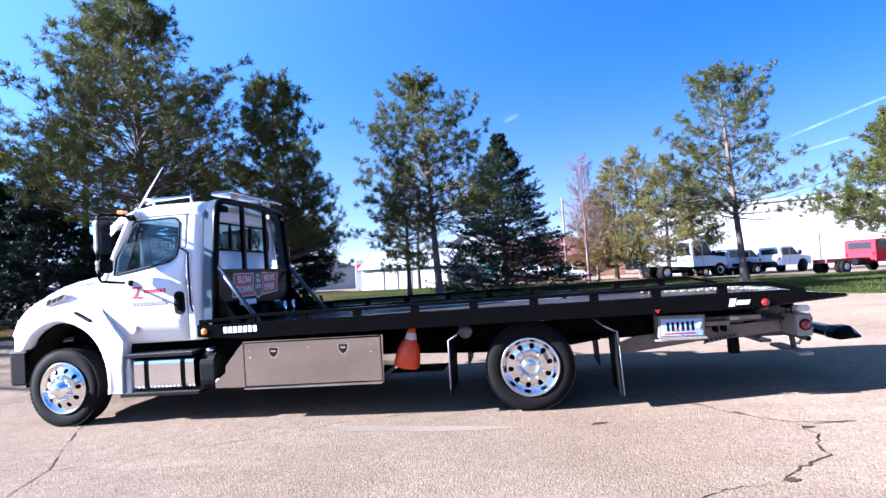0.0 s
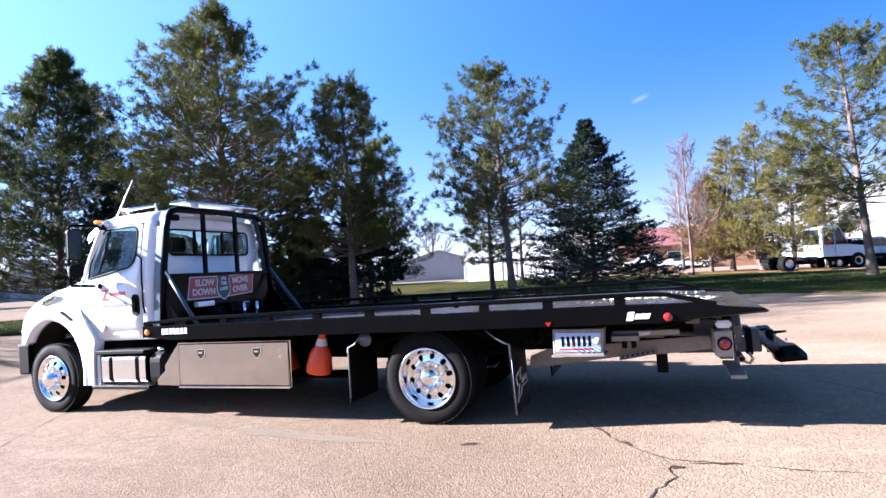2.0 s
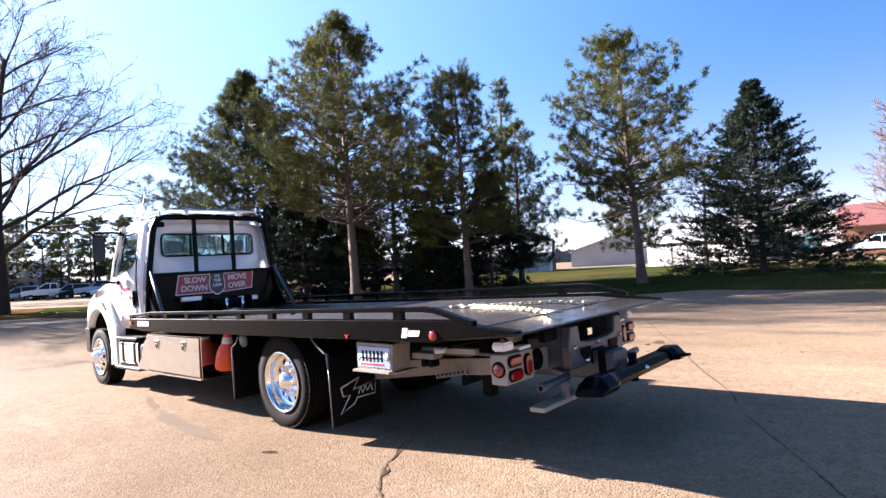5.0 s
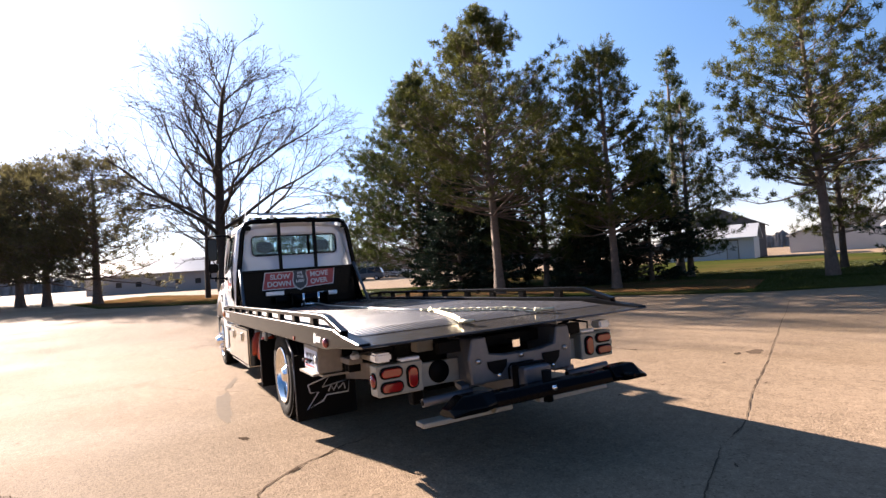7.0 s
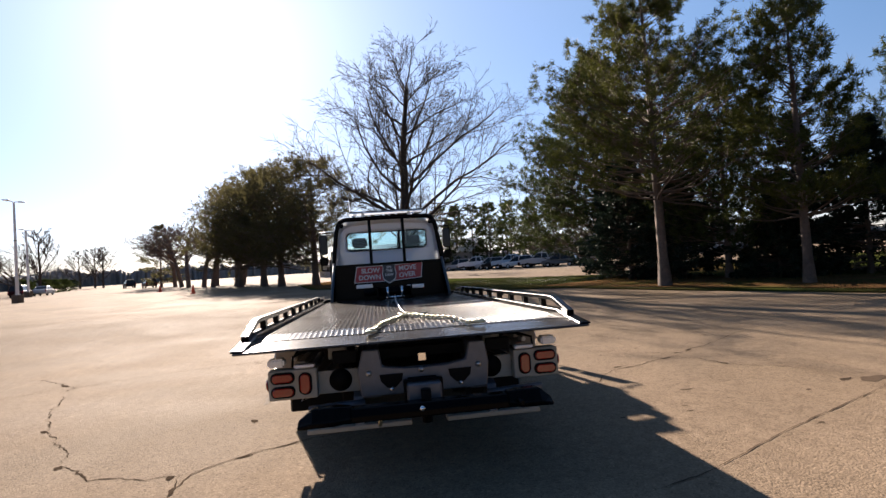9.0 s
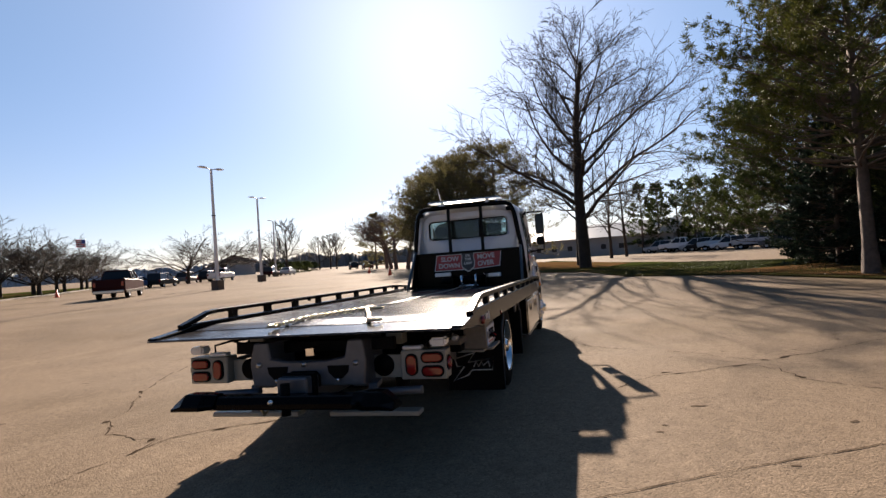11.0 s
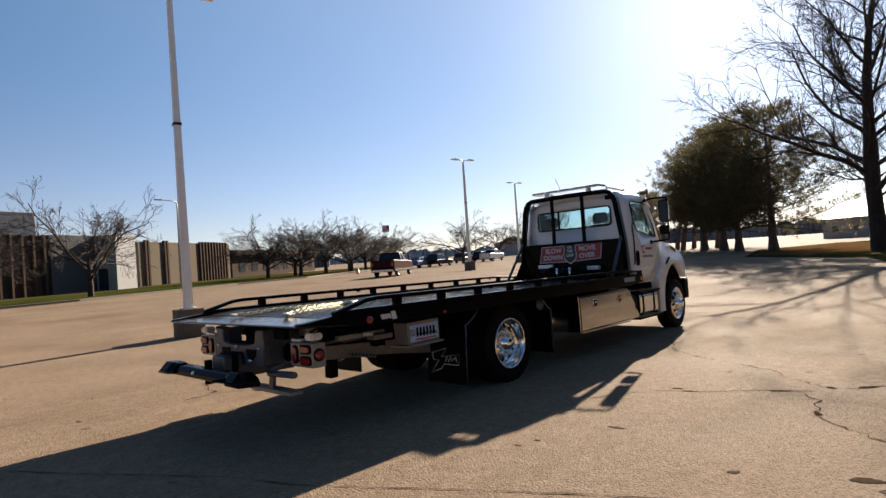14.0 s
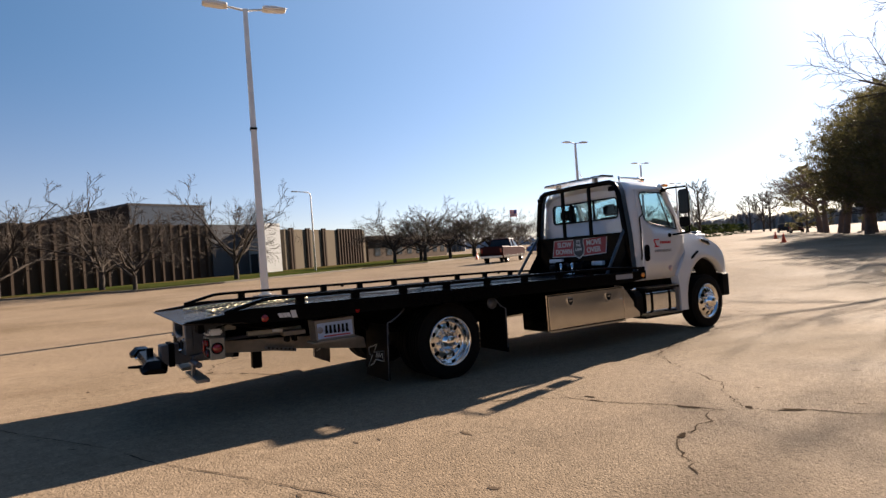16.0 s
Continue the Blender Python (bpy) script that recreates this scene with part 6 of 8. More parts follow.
# mud flaps
for sgn in (-1, 1):
    y0, y1 = (-1.22, -0.62) if sgn < 0 else (0.62, 1.22)
    part("mud_flap", Shape().prism([(-0.905, 0.22), (-0.89, 0.22), (-0.87, 0.80), (-0.885, 0.80)], "y", y0, y1), MATT, truck, "black rubber mud flap ahead of the wheels")
    fl = part("mud_flap", Shape().prism([(0.845, 0.13), (0.860, 0.13), (0.84, 0.76), (0.825, 0.76)], "y", y0, y1), MATT, truck, "black rubber mud flap with a white outlined emblem")
    ye = sgn * 1.225
    part("hanger_disc", Shape().lathe([(sgn * 1.17, 0.0), (sgn * 1.17, 0.075), (sgn * 1.19, 0.075), (sgn * 1.19, 0.0)], (-0.70, 0, 0.87), "y", 22), GALV, fl, "grey round hanger plate")
    part("flap_hanger", Shape().tube([(0.62, ye, 0.93), (0.70, ye, 0.86), (0.80, ye, 0.80), (0.845, ye, 0.79), (0.85, ye, 0.65)], 0.010, 6), GALV, fl)
    part("flap_hanger", Shape().tube([(-0.72, ye, 0.92), (-0.80, ye, 0.83), (-0.88, ye, 0.79), (-0.885, ye, 0.28)], 0.010, 6), GALV, fl)
    part("flap_edge", Shape().tube([(0.852, ye, 0.74), (0.868, ye, 0.14)], 0.006, 6), GALV, fl)
    c = sgn * 0.90
    rows = [[(-0.20, 0.46), (0.02, 0.52), (-0.06, 0.42), (0.22, 0.46), (0.20, 0.34), (-0.02, 0.34), (-0.06, 0.29), (-0.22, 0.23), (-0.10, 0.38), (-0.18, 0.38), (-0.20, 0.46)],
            [(0.00, 0.37), (0.03, 0.43), (0.05, 0.37), (0.09, 0.43), (0.10, 0.38), (0.16, 0.43), (0.17, 0.37)]]
    for row in rows:
        part("flap_emblem", Shape().tube([(0.862 - 0.032 * (z - 0.13), c + y, z) for y, z in row], 0.007, 5), SIGN_WHITE, fl)
    part("wheel_guard", Shape().tube([(-0.62, sgn * 0.92, 0.80), (-0.3, sgn * 0.92, 0.90), (0.3, sgn * 0.92, 0.91), (0.62, sgn * 0.92, 0.80)], 0.012, 6), MATT, truck)

# control boxes with levers
for sgn in (-1, 1):
    y0 = sgn * 1.21
    cb = part("control_box", Shape().prism([(1.245, 0.69), (1.68, 0.68), (1.70, 0.905), (1.25, 0.915)], "y", sgn * 1.0, y0), ARM, truck, "stainless control box with six levers", bevel=0.006)
    part("panel", Shape().prism([(1.27, 0.715), (1.665, 0.705), (1.672, 0.87), (1.275, 0.88)], "y", y0, y0 + sgn * 0.006), PANEL_BLUE, cb)
    for k in range(6):
        x = 1.325 + k * 0.047
        part("slot", Shape().box(x, x + 0.026, y0 + sgn * 0.006 - 0.001, y0 + sgn * 0.006 + 0.003, 0.755, 0.845), MATT, cb)
        part("lever", Shape().tube([(x + 0.013, y0, 0.79), (x + 0.013, y0 + sgn * 0.035, 0.785), (x + 0.013, y0 + sgn * 0.05, 0.765)], 0.006, 6), RED_LENS if k == 2 else BLACK, cb)
    part("dial", Shape().lathe([(y0 + sgn * 0.006, 0.034), (y0 + sgn * 0.014, 0.034), (y0 + sgn * 0.014, 0.0)], (1.645, 0, 0.80), "y", 18), GREY_PRINT, cb)
    part("print_bar", Shape().box(1.30, 1.60, y0 + sgn * 0.006 - 0.001, y0 + sgn * 0.006 + 0.001, 0.722, 0.738), SIGN_RED, cb)
    part("ledge", Shape().box(1.245, 1.69, min(y0, y0 + sgn * 0.05), max(y0, y0 + sgn * 0.05), 0.672, 0.690), ARM, cb)
    part("valve_block", Shape().box(1.74, 1.98, sgn * 0.98 - 0.06, sgn * 0.98 + 0.06, 0.765, 0.815), ARM, cb, bevel=0.006)
    for x in (1.85, 1.93):
        part("valve", Shape().box(x - 0.02, x + 0.02, sgn * 0.98 - 0.05, sgn * 0.98 + 0.05, 0.70, 0.765), MATT, cb, bevel=0.006)
    part("pale_fitting", Shape().tube([(1.98, sgn * 1.0, 0.83), (2.08, sgn * 1.0, 0.835)], [0.028, 0.018], 8), SIGN_WHITE, cb)
    part("box_foot", Shape().box(1.22, 1.70, sgn * 1.06 - 0.12, sgn * 1.06 + 0.12, 0.655, 0.672), PALE, cb)
    part("box_hanger", Shape().box(1.28, 1.62, sgn * 1.1 - 0.02, sgn * 1.1 + 0.02, 0.90, 0.95), MATT, cb)

# ---- wheel lift and rear lamps ----
for sgn in (-1, 1):
    a, b = (-1.09, -0.74) if sgn < 0 else (0.74, 1.09)
    br = part("tail_lamp_bracket", Shape().box(2.58, 2.72, a, b, 0.625, 0.84), PALE, truck, "pale steel bracket with red tail lamps", bevel=0.008)
    part("inner_plate", Shape().box(2.60, 2.64, min(sgn * 0.40, sgn * 0.74), max(sgn * 0.40, sgn * 0.74), 0.63, 0.80), PALE, br, bevel=0.004)
    part("plate_hole", Shape().lathe([(2.642, 0.0), (2.642, 0.085), (2.648, 0.085), (2.648, 0.0)], (0, sgn * 0.575, 0.725), "x", 20), MATT, br)
    xo = 2.72

    def oval(y, z, hw, hh, name="tail_lamp"):
        rim = part("lamp_gasket", Shape().prism(rounded(y - hw - 0.012, y + hw + 0.012, z - hh - 0.012, z + hh + 0.012, min(hw, hh) + 0.008), "x", xo, xo + 0.010), MATT, br)
        lens = part(name, Shape().prism(rounded(y - hw, y + hw, z - hh, z + hh, min(hw, hh) - 0.002), "x", xo + 0.008, xo + 0.026), RED_LENS, br, "red oval tail lamp", bevel=0.006)
    oval(sgn * 0.985, 0.785, 0.075, 0.030)
    oval(sgn * 0.985, 0.685, 0.075, 0.030)
    oval(sgn * 0.825, 0.735, 0.036, 0.070)
    part("side_marker", Shape().lathe([(sgn * 1.09, 0.045), (sgn * 1.102, 0.045), (sgn * 1.112, 0.036), (sgn * 1.115, 0.0)], (2.655, 0, 0.735), "y", 20), RED_LENS, br)
    part("side_marker_rim", Shape().lathe([(sgn * 1.09, 0.058), (sgn * 1.096, 0.058), (sgn * 1.096, 0.044)], (2.655, 0, 0.735), "y", 20), MATT, br)
    part("reverse_lamp", Shape().box(2.60, 2.72, sgn * 1.03 - 0.06, sgn * 1.03 + 0.06, 0.862, 0.925), CLEAR_LENS, br, bevel=0.014, segments=2)
    part("number_lamp", Shape().box(2.64, 2.72, sgn * 0.83 - 0.075, sgn * 0.83 + 0.075, 0.846, 0.872), CLEAR_LENS, br, bevel=0.008)
    part("lamp_wire", Shape().tube([(2.6, sgn * 0.93, 0.84), (2.62, sgn * 0.92, 0.92), (2.5, sgn * 0.85, 0.94), (2.3, sgn * 0.8, 0.93)], 0.010, 5), MATT, br)
    # arms under the tail of the bed
    arm = part("lift_side_plate", Shape().prism([(0.90, 0.47), (0.92, 0.60), (1.10, 0.665), (1.9, 0.72), (2.56, 0.76), (2.60, 0.64), (2.2, 0.60), (1.75, 0.575)], "y", sgn * 0.72 - 0.012, sgn * 0.72 + 0.012), ARM, truck, "long stainless side arm of the wheel lift", bevel=0.004)
    part("tilt_cylinder", Shape().tube([(1.72, sgn * 0.80, 0.80), (2.18, sgn * 0.80, 0.79), (2.19, sgn * 0.80, 0.79), (2.58, sgn * 0.80, 0.78)], [0.035, 0.035, 0.018, 0.018], 12), GALV, arm)
    part("slide_rail", Shape().box(1.75, 2.32, sgn * 0.9 - 0.03, sgn * 0.9 + 0.03, 0.80, 0.845), PALE, arm, bevel=0.004)
    part("drilled_bar", Shape().prism([(1.78, 0.555), (2.12, 0.615), (2.12, 0.655), (1.78, 0.595)], "y", sgn * 0.80 - 0.010, sgn * 0.80 + 0.010), GALV, arm)
    for k in range(7):
        x = 1.81 + k * 0.045
        part("bar_hole", Shape().lathe([(sgn * 0.809, 0.0), (sgn * 0.809, 0.011), (sgn * 0.8125, 0.011), (sgn * 0.8125, 0.0)], (x, 0, 0.58 + (x - 1.78) * 0.176), "y", 10), MATT, arm)
    part("hose", Shape().tube([(1.10, sgn * 1.0, 0.92), (1.12, sgn * 1.02, 0.80), (1.0, sgn * 1.0, 0.72), (0.95, sgn * 0.9, 0.80), (1.05, sgn * 0.8, 0.90)], 0.014, 6), MATT, arm)
    part("hose", Shape().tube([(1.95, sgn * 0.95, 0.93), (2.1, sgn * 0.98, 0.86), (2.3, sgn * 0.92, 0.90), (2.45, sgn * 0.85, 0.93)], 0.012, 6), MATT, arm)
    part("support_leg", Shape().box(2.10, 2.20, sgn * 0.55 - 0.05, sgn * 0.55 + 0.05, 0.40, 0.90), MATT, arm, bevel=0.01)

lift = part("wheel_lift_frame", Shape().prism([(-0.42, 0.62), (0.50, 0.62), (0.52, 0.80), (0.50, 0.955), (0.38, 0.955), (0.35, 0.83), (0.20, 0.805), (-0.12, 0.805), (-0.26, 0.83), (-0.28, 0.955), (-0.40, 0.955), (-0.44, 0.80)], "x", 2.78, 2.86), GALV, truck, "pale blue-grey steel wheel lift frame", bevel=0.010)
for y in (-0.34, 0.44):
    part("frame_back", Shape().box(2.45, 2.80, y - 0.06, y + 0.06, 0.60, 0.95), GALV, lift, bevel=0.006)
for y in (-0.20, 0.30):
    part("hex_port", Shape().prism([(y - 0.085, 0.77), (y + 0.085, 0.77), (y + 0.075, 0.72), (y + 0.03, 0.675), (y - 0.03, 0.675), (y - 0.075, 0.72)], "x", 2.86, 2.872), MATT, lift)
    part("port_pin", Shape().lathe([(2.872, 0.018), (2.895, 0.014), (2.90, 0.0)], (0, y, 0.668), "x", 10), CHROME, lift)
part("centre_port", Shape().prism([(-0.11, 0.62), (0.15, 0.62), (0.15, 0.70), (0.12, 0.735), (-0.08, 0.735), (-0.11, 0.70)], "x", 2.86, 2.874), MATT, lift)
for y in (-0.36, 0.02, 0.44):
    part("frame_bolt", Shape().lathe([(2.86, 0.022), (2.876, 0.020), (2.88, 0.0)], (0, y, 0.785), "x", 8), STEEL, lift)
part("receiver", Shape().box(2.70, 2.80, 0.0, 0.07, 0.83, 0.90), CHROME, lift, bevel=0.008)
part("bearer", Shape().box(2.40, 2.62, -0.40, 0.48, 0.84, 0.93), MATT, lift, bevel=0.01)
boom = part("lift_boom", Shape().prism([(-0.10, 0.50), (0.14, 0.50), (0.14, 0.72), (-0.10, 0.72)], "x", 2.3, 3.06), GALV, truck, "grey steel stinger boom", bevel=0.012)
part("boom_collar", Shape().prism([(-0.12, 0.48), (0.16, 0.48), (0.16, 0.735), (-0.12, 0.735)], "x", 2.92, 2.98), MATT, boom, bevel=0.008)
bar = part("cross_bar", Shape().prism([(3.09, 0.53), (3.25, 0.54), (3.25, 0.58), (3.22, 0.63), (3.12, 0.63), (3.06, 0.585)], "y", -0.60, 0.62), BLACK, truck, "black wheel lift cross bar with flared ends", bevel=0.008)
for sgn, ya, yb in ((-1, -0.48, -0.82), (1, 0.56, 0.86)):
    head = [(3.07, 0.525), (3.30, 0.545), (3.31, 0.58), (3.24, 0.655), (3.13, 0.65), (3.06, 0.585)]
    tip = [(3.09, 0.525), (3.29, 0.54), (3.295, 0.555), (3.23, 0.585), (3.13, 0.58), (3.085, 0.55)]
    s = Shape()
    ys = ((ya, [(3.165 + (x - 3.165) * 0.75, 0.59 + (z - 0.59) * 0.85) for x, z in head]), (ya + (yb - ya) * 0.3, head), (ya + (yb - ya) * 0.72, head), (yb, tip))
    s.add([(x, y, z) for y, ring in ys for x, z in ring], [(r * 6 + k, r * 6 + (k + 1) % 6, (r + 1) * 6 + (k + 1) % 6, (r + 1) * 6 + k) for r in range(3) for k in range(6)] + [(0, 1, 2, 3, 4, 5), (23, 22, 21, 20, 19, 18)])
    part("cross_bar_head", s, BLACK, bar, bevel=0.006)
part("pivot_pin", Shape().tube([(3.15, 0.02, 0.48), (3.15, 0.02, 0.70)], 0.035, 12), MATT, bar)
part("keeper_pin", Shape().lathe([(3.275, 0.018), (3.29, 0.016), (3.293, 0.0)], (0, -0.02, 0.60), "x", 10), CHROME, bar)
part("side_pin", Shape().tube([(3.20, 0.62, 0.585), (3.40, 0.62, 0.60)], [0.022, 0.012], 8), BLACK, bar)
for y0, y1 in ((-0.82, -0.07), (0.19, 0.89)):
    part("lift_arm", Shape().box(2.70, 2.83, y0, y1, 0.385, 0.420), PALE, bar, "pale flat lift arm", bevel=0.006)
    ym = (y0 + y1) / 2
    part("arm_hanger", Shape().prism([(2.82, 0.41), (2.80, 0.62), (2.70, 0.64), (2.70, 0.60), (2.77, 0.58), (2.785, 0.41)], "y", ym - 0.035, ym + 0.035), GALV, bar, bevel=0.004)
for y0, y1 in ((-0.80, -0.40), (0.50, 0.92)):
    part("tube_arm", Shape().tube([(2.80, y0, 0.555), (2.80, y1, 0.57)], 0.030, 12), GALV, bar)
    part("tube_plug", Shape().tube([(2.80, y0 - 0.004, 0.555), (2.80, y0 + 0.01, 0.555)], 0.020, 12), MATT, bar)
part("tow_hook", Shape().tube([(2.92, -0.30, 0.53), (2.95, -0.30, 0.47), (2.92, -0.30, 0.43), (2.88, -0.30, 0.44), (2.87, -0.30, 0.48)], 0.014, 8), GOLD, bar)
for y in (-0.53, 0.62):
    part("end_plate", Shape().box(2.70, 2.76, y - 0.09, y + 0.09, 0.86, 0.95), MATT, lift, bevel=0.006)
for y in (-0.60, 0.62):
    part("runner_end", Shape().box(2.38, 2.50, y - 0.07, y + 0.07, 0.86, 0.98), PALE, lift, bevel=0.008)

# ---- chain bridle lying on the deck ----
chain = thing("tow_chain", TRUCK, "yellow zinc chain bridle with hooks lying on the deck", "chain")
n = 14
ring = [(0.017 * math.cos(a) + (0.010 if math.cos(a) > 0 else -0.010), 0.016 * math.sin(a), 0) for a in [2 * math.pi * k / n for k in range(n + 1)]]
LINK = Shape().tube(ring, 0.0062, 6, cap=False).mesh("link", GOLD)


def chain_run(points, step=0.043):
    pts = [Vector(p) for p in points]
    out, flat = [], 0
    for a, b in zip(pts, pts[1:]):
        m = max(1, int((b - a).length / step))
        for i in range(m):
            p = a.lerp(b, (i + 0.5) / m)
            q = (b - a).to_track_quat("X", "Z").to_matrix().to_4x4()
            ob = new("link", LINK)
            ob.parent = chain
            ob.matrix_basis = Matrix.Translation(p) @ q @ pose(0, 0, 0, 35 if flat % 2 else -55)
            flat += 1


ZC = DECK_Z + 0.021
chain_run([(1.56, -0.02, ZC), (2.0, -0.15, ZC), (2.30, -0.24, ZC), (2.60, -0.32, ZC - 0.025)])
chain_run([(1.58, 0.03, ZC), (2.0, 0.21, ZC), (2.30, 0.34, ZC), (2.54, 0.43, ZC - 0.022)])
part("master_ring", Shape().tube([(1.52 + 0.05 * math.cos(a), 0.0 + 0.05 * math.sin(a), ZC) for a in [2 * math.pi * k / 20 for k in range(21)]], 0.012, 8), GOLD, chain)
for x, y, dz, turn in ((1.44, 0.02, 0.0, 180), (2.62, -0.335, -0.026, -20), (2.56, 0.45, -0.023, 30), (1.56, 0.07, 0.0, 60)):
    hook = part("grab_hook", Shape().tube([(0, 0, 0), (0.05, 0, 0.005), (0.09, 0.016, 0.005), (0.11, 0.05, 0.005), (0.09, 0.078, 0.005), (0.05, 0.074, 0.005)], [0.016, 0.015, 0.015, 0.014, 0.012, 0.007], 8), GOLD, chain)
    hook.matrix_basis = pose(x, y, ZC + dz, 0, 0, turn)
    cl = part("clevis", Shape().box(-0.026, 0.026, -0.022, 0.022, -0.015, 0.022), GOLD, chain, bevel=0.006)
    cl.matrix_basis = pose(x, y, ZC + dz, 0, 0, turn)

# ---- lamp standards ----
def lamp_standard(x, y, turn, label, first=None):
    if first:
        return copy_thing(first, on_ground(x, y, turn))
    ob = thing("parking_lamp", on_ground(x, y, turn), label, "lamp post", group="lamps of the car park")
    part("base", Shape().prism(rounded(-0.34, 0.34, -0.34, 0.34, 0.05), "z", -0.1, 0.74), BASE_CONCRETE, ob, "weathered concrete block", bevel=0.02)
    part("base_plate", Shape().box(-0.17, 0.17, -0.17, 0.17, 0.74, 0.77), POLE_WHITE, ob)
    s = Shape()
    s.add([(a * r, b * r, z) for z, r in ((0.77, 0.105), (9.2, 0.06)) for a, b in ((-1, -1), (1, -1), (1, 1), (-1, 1))], [(0, 1, 5, 4), (1, 2, 6, 5), (2, 3, 7, 6), (3, 0, 4, 7), (4, 5, 6, 7)])
    part("pole", s, POLE_WHITE, ob)
    part("band", Shape().box(-0.10, 0.12, -0.10, 0.10, 5.62, 5.68), MATT, ob)
    for d in (-1, 1):
        part("arm", Shape().tube([(0, 0, 9.16), (0, d * 0.35, 9.22), (0, d * 0.6, 9.24)], 0.032, 8), POLE_WHITE, ob)
        head = part("lamp_head", Shape().prism([(d * 0.48, 9.215), (d * 1.18, 9.245), (d * 1.17, 9.30), (d * 0.80, 9.335), (d * 0.50, 9.31)], "x", -0.16, 0.16), POLE_WHITE, ob, bevel=0.02)
        part("lens", Shape().prism([(d * 0.6, 9.195), (d * 1.1, 9.22), (d * 1.1, 9.245), (d * 0.6, 9.225)], "x", -0.12, 0.12), CLEAR_LENS, head)
    return ob


lamp = lamp_standard(-0.74, -9.85, -100, "white parking lamp standard on a concrete block")
for x, y in ((-30.2, -25.2), (-48.0, -32.8), (-76.0, -48.0), (-104.0, -64.0)):
    lamp_standard(x, y, -100, "", lamp)
street = thing("street_lamp", on_ground(-17.2, -51.6), "slender street lamp with one arm on the verge", "street lamp")
part("pole", Shape().tube([(0, 0, 0), (0, 0, 8.2), (0.1, 0, 8.5), (0.5, 0, 8.62), (1.6, 0, 8.66)], [0.11, 0.07, 0.06, 0.05, 0.045], 8), POLE_WHITE, street)
part("lamp_head", Shape().box(1.4, 2.1, -0.12, 0.12, 8.62, 8.74), GREY_WALL, street, bevel=0.03)
pole = thing("utility_pole", on_ground(3.9, 58.0), "pale weathered utility pole", "utility pole")
part("post", Shape().tube([(0, 0, 0), (-0.1, 0, 9.3)], [0.17, 0.11], 8), KERB, pole)
flag = thing("flagpole", on_ground(-71.0, -81.2), "flagpole with a red, white and blue flag", "flagpole")
part("staff", Shape().tube([(0, 0, 0), (0, 0, 8.6)], [0.09, 0.04], 8), POLE_WHITE, flag)
for k in range(7):
    part("flag_stripe", Shape().box(0.05 + 0.0, 1.9, -0.02, 0.02, 7.1 + 0.19 * k, 7.1 + 0.19 * (k + 1)), RED_PRINT if k % 2 == 0 else SIGN_WHITE, flag)
part("canton", Shape().box(0.05, 0.8, -0.03, 0.03, 7.76, 8.43), material("flag_blue", (0.03, 0.05, 0.2), 0.8), flag)

# ---- buildings ----


def gabled(name, x, y, turn, length, depth, eaves, ridge, wall, roof, label, doors=(), windows=(), base=0.0):
    """A gabled building, its length along its own x, with real openings framed on the -y side."""
    ob = thing(name, on_ground(x, y, turn, base), label, "building")
    h = depth / 2
    part("wall", Shape().prism([(-h, -0.3), (h, -0.3), (h, eaves), (0, ridge - 0.08), (-h, eaves)], "x", -length / 2, length / 2), wall, ob)
    for d in (-1, 1):
        s = Shape()
        u, w = length / 2 + 0.35, h + 0.4
        slope = (ridge - eaves) / h
        a, b = (0, ridge), (d * w, ridge - slope * w)
        s.add([(sx * u, yy, zz + t) for sx in (-1, 1) for yy, zz in (a, b) for t in (-0.04, 0.10)], [(0, 1, 3, 2), (4, 6, 7, 5), (0, 4, 5, 1), (2, 3, 7, 6), (0, 2, 6, 4), (1, 5, 7, 3)])
        part("roof", s, roof, ob)
    for kind, items, mat in (("door", doors, GREY_WALL), ("window", windows, DARK_GLASS)):
        for x0, x1, z0, z1 in items:
            fr = part(kind, Shape().box(x0 - 0.08, x1 + 0.08, -h - 0.05, -h + 0.02, z0 - 0.08, z1 + 0.08), WHITE_WALL if wall is not WHITE_WALL else KERB, ob)
            part("pane" if kind == "window" else "leaf", Shape().box(x0, x1, -h - 0.07, -h - 0.04, z0, z1), mat, fr)
    return ob


gabled("farm_shed", -14.6, 63.0, -8, 11, 9, 2.7, 4.7, WHITE_WALL, PALE_ROOF, "white metal shed with a pale roof", doors=((-4, -2.6, 0, 2.4), (-2.2, -0.8, 0, 2.4), (-0.4, 1.0, 0, 2.4)))
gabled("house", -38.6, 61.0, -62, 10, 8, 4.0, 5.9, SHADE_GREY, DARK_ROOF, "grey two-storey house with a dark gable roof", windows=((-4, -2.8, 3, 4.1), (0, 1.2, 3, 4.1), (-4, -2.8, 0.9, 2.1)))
gabled("garage", -35.2, 53.6, 28, 9, 6, 2.4, 3.7, WHITE_WALL, PALE_ROOF, "white single-storey garage beside the grey house", windows=((-3.4, -2.6, 1.1, 1.9), (-1.2, -0.4, 1.1, 1.9)), doors=((2, 3, 0, 2.0),))
gabled("brick_house", 4.0, 76.0, 5, 16, 10, 3.2, 5.6, BRICK, RED_ROOF, "orange brick building with a red roof", windows=((-5, -3.5, 1, 2.2), (-2, -0.5, 1, 2.2), (2, 3.5, 1, 2.2)))
gabled("long_shed", -91.6, 3.9, 62.6, 28, 9, 3.0, 5.1, GREY_WALL, PALE_ROOF, "long grey metal building with a pale roof", windows=tuple((-12.5 + 3 * k, -11.6 + 3 * k, 1.0, 1.8) for k in range(9)))
gabled("farm_shed", -38.0, 93.0, 111, 20, 17, 2.6, 5.2, GREY_WALL, PALE_ROOF, "large grey metal shed with a shallow gable", doors=((-3, 3, 0, 3.6),))
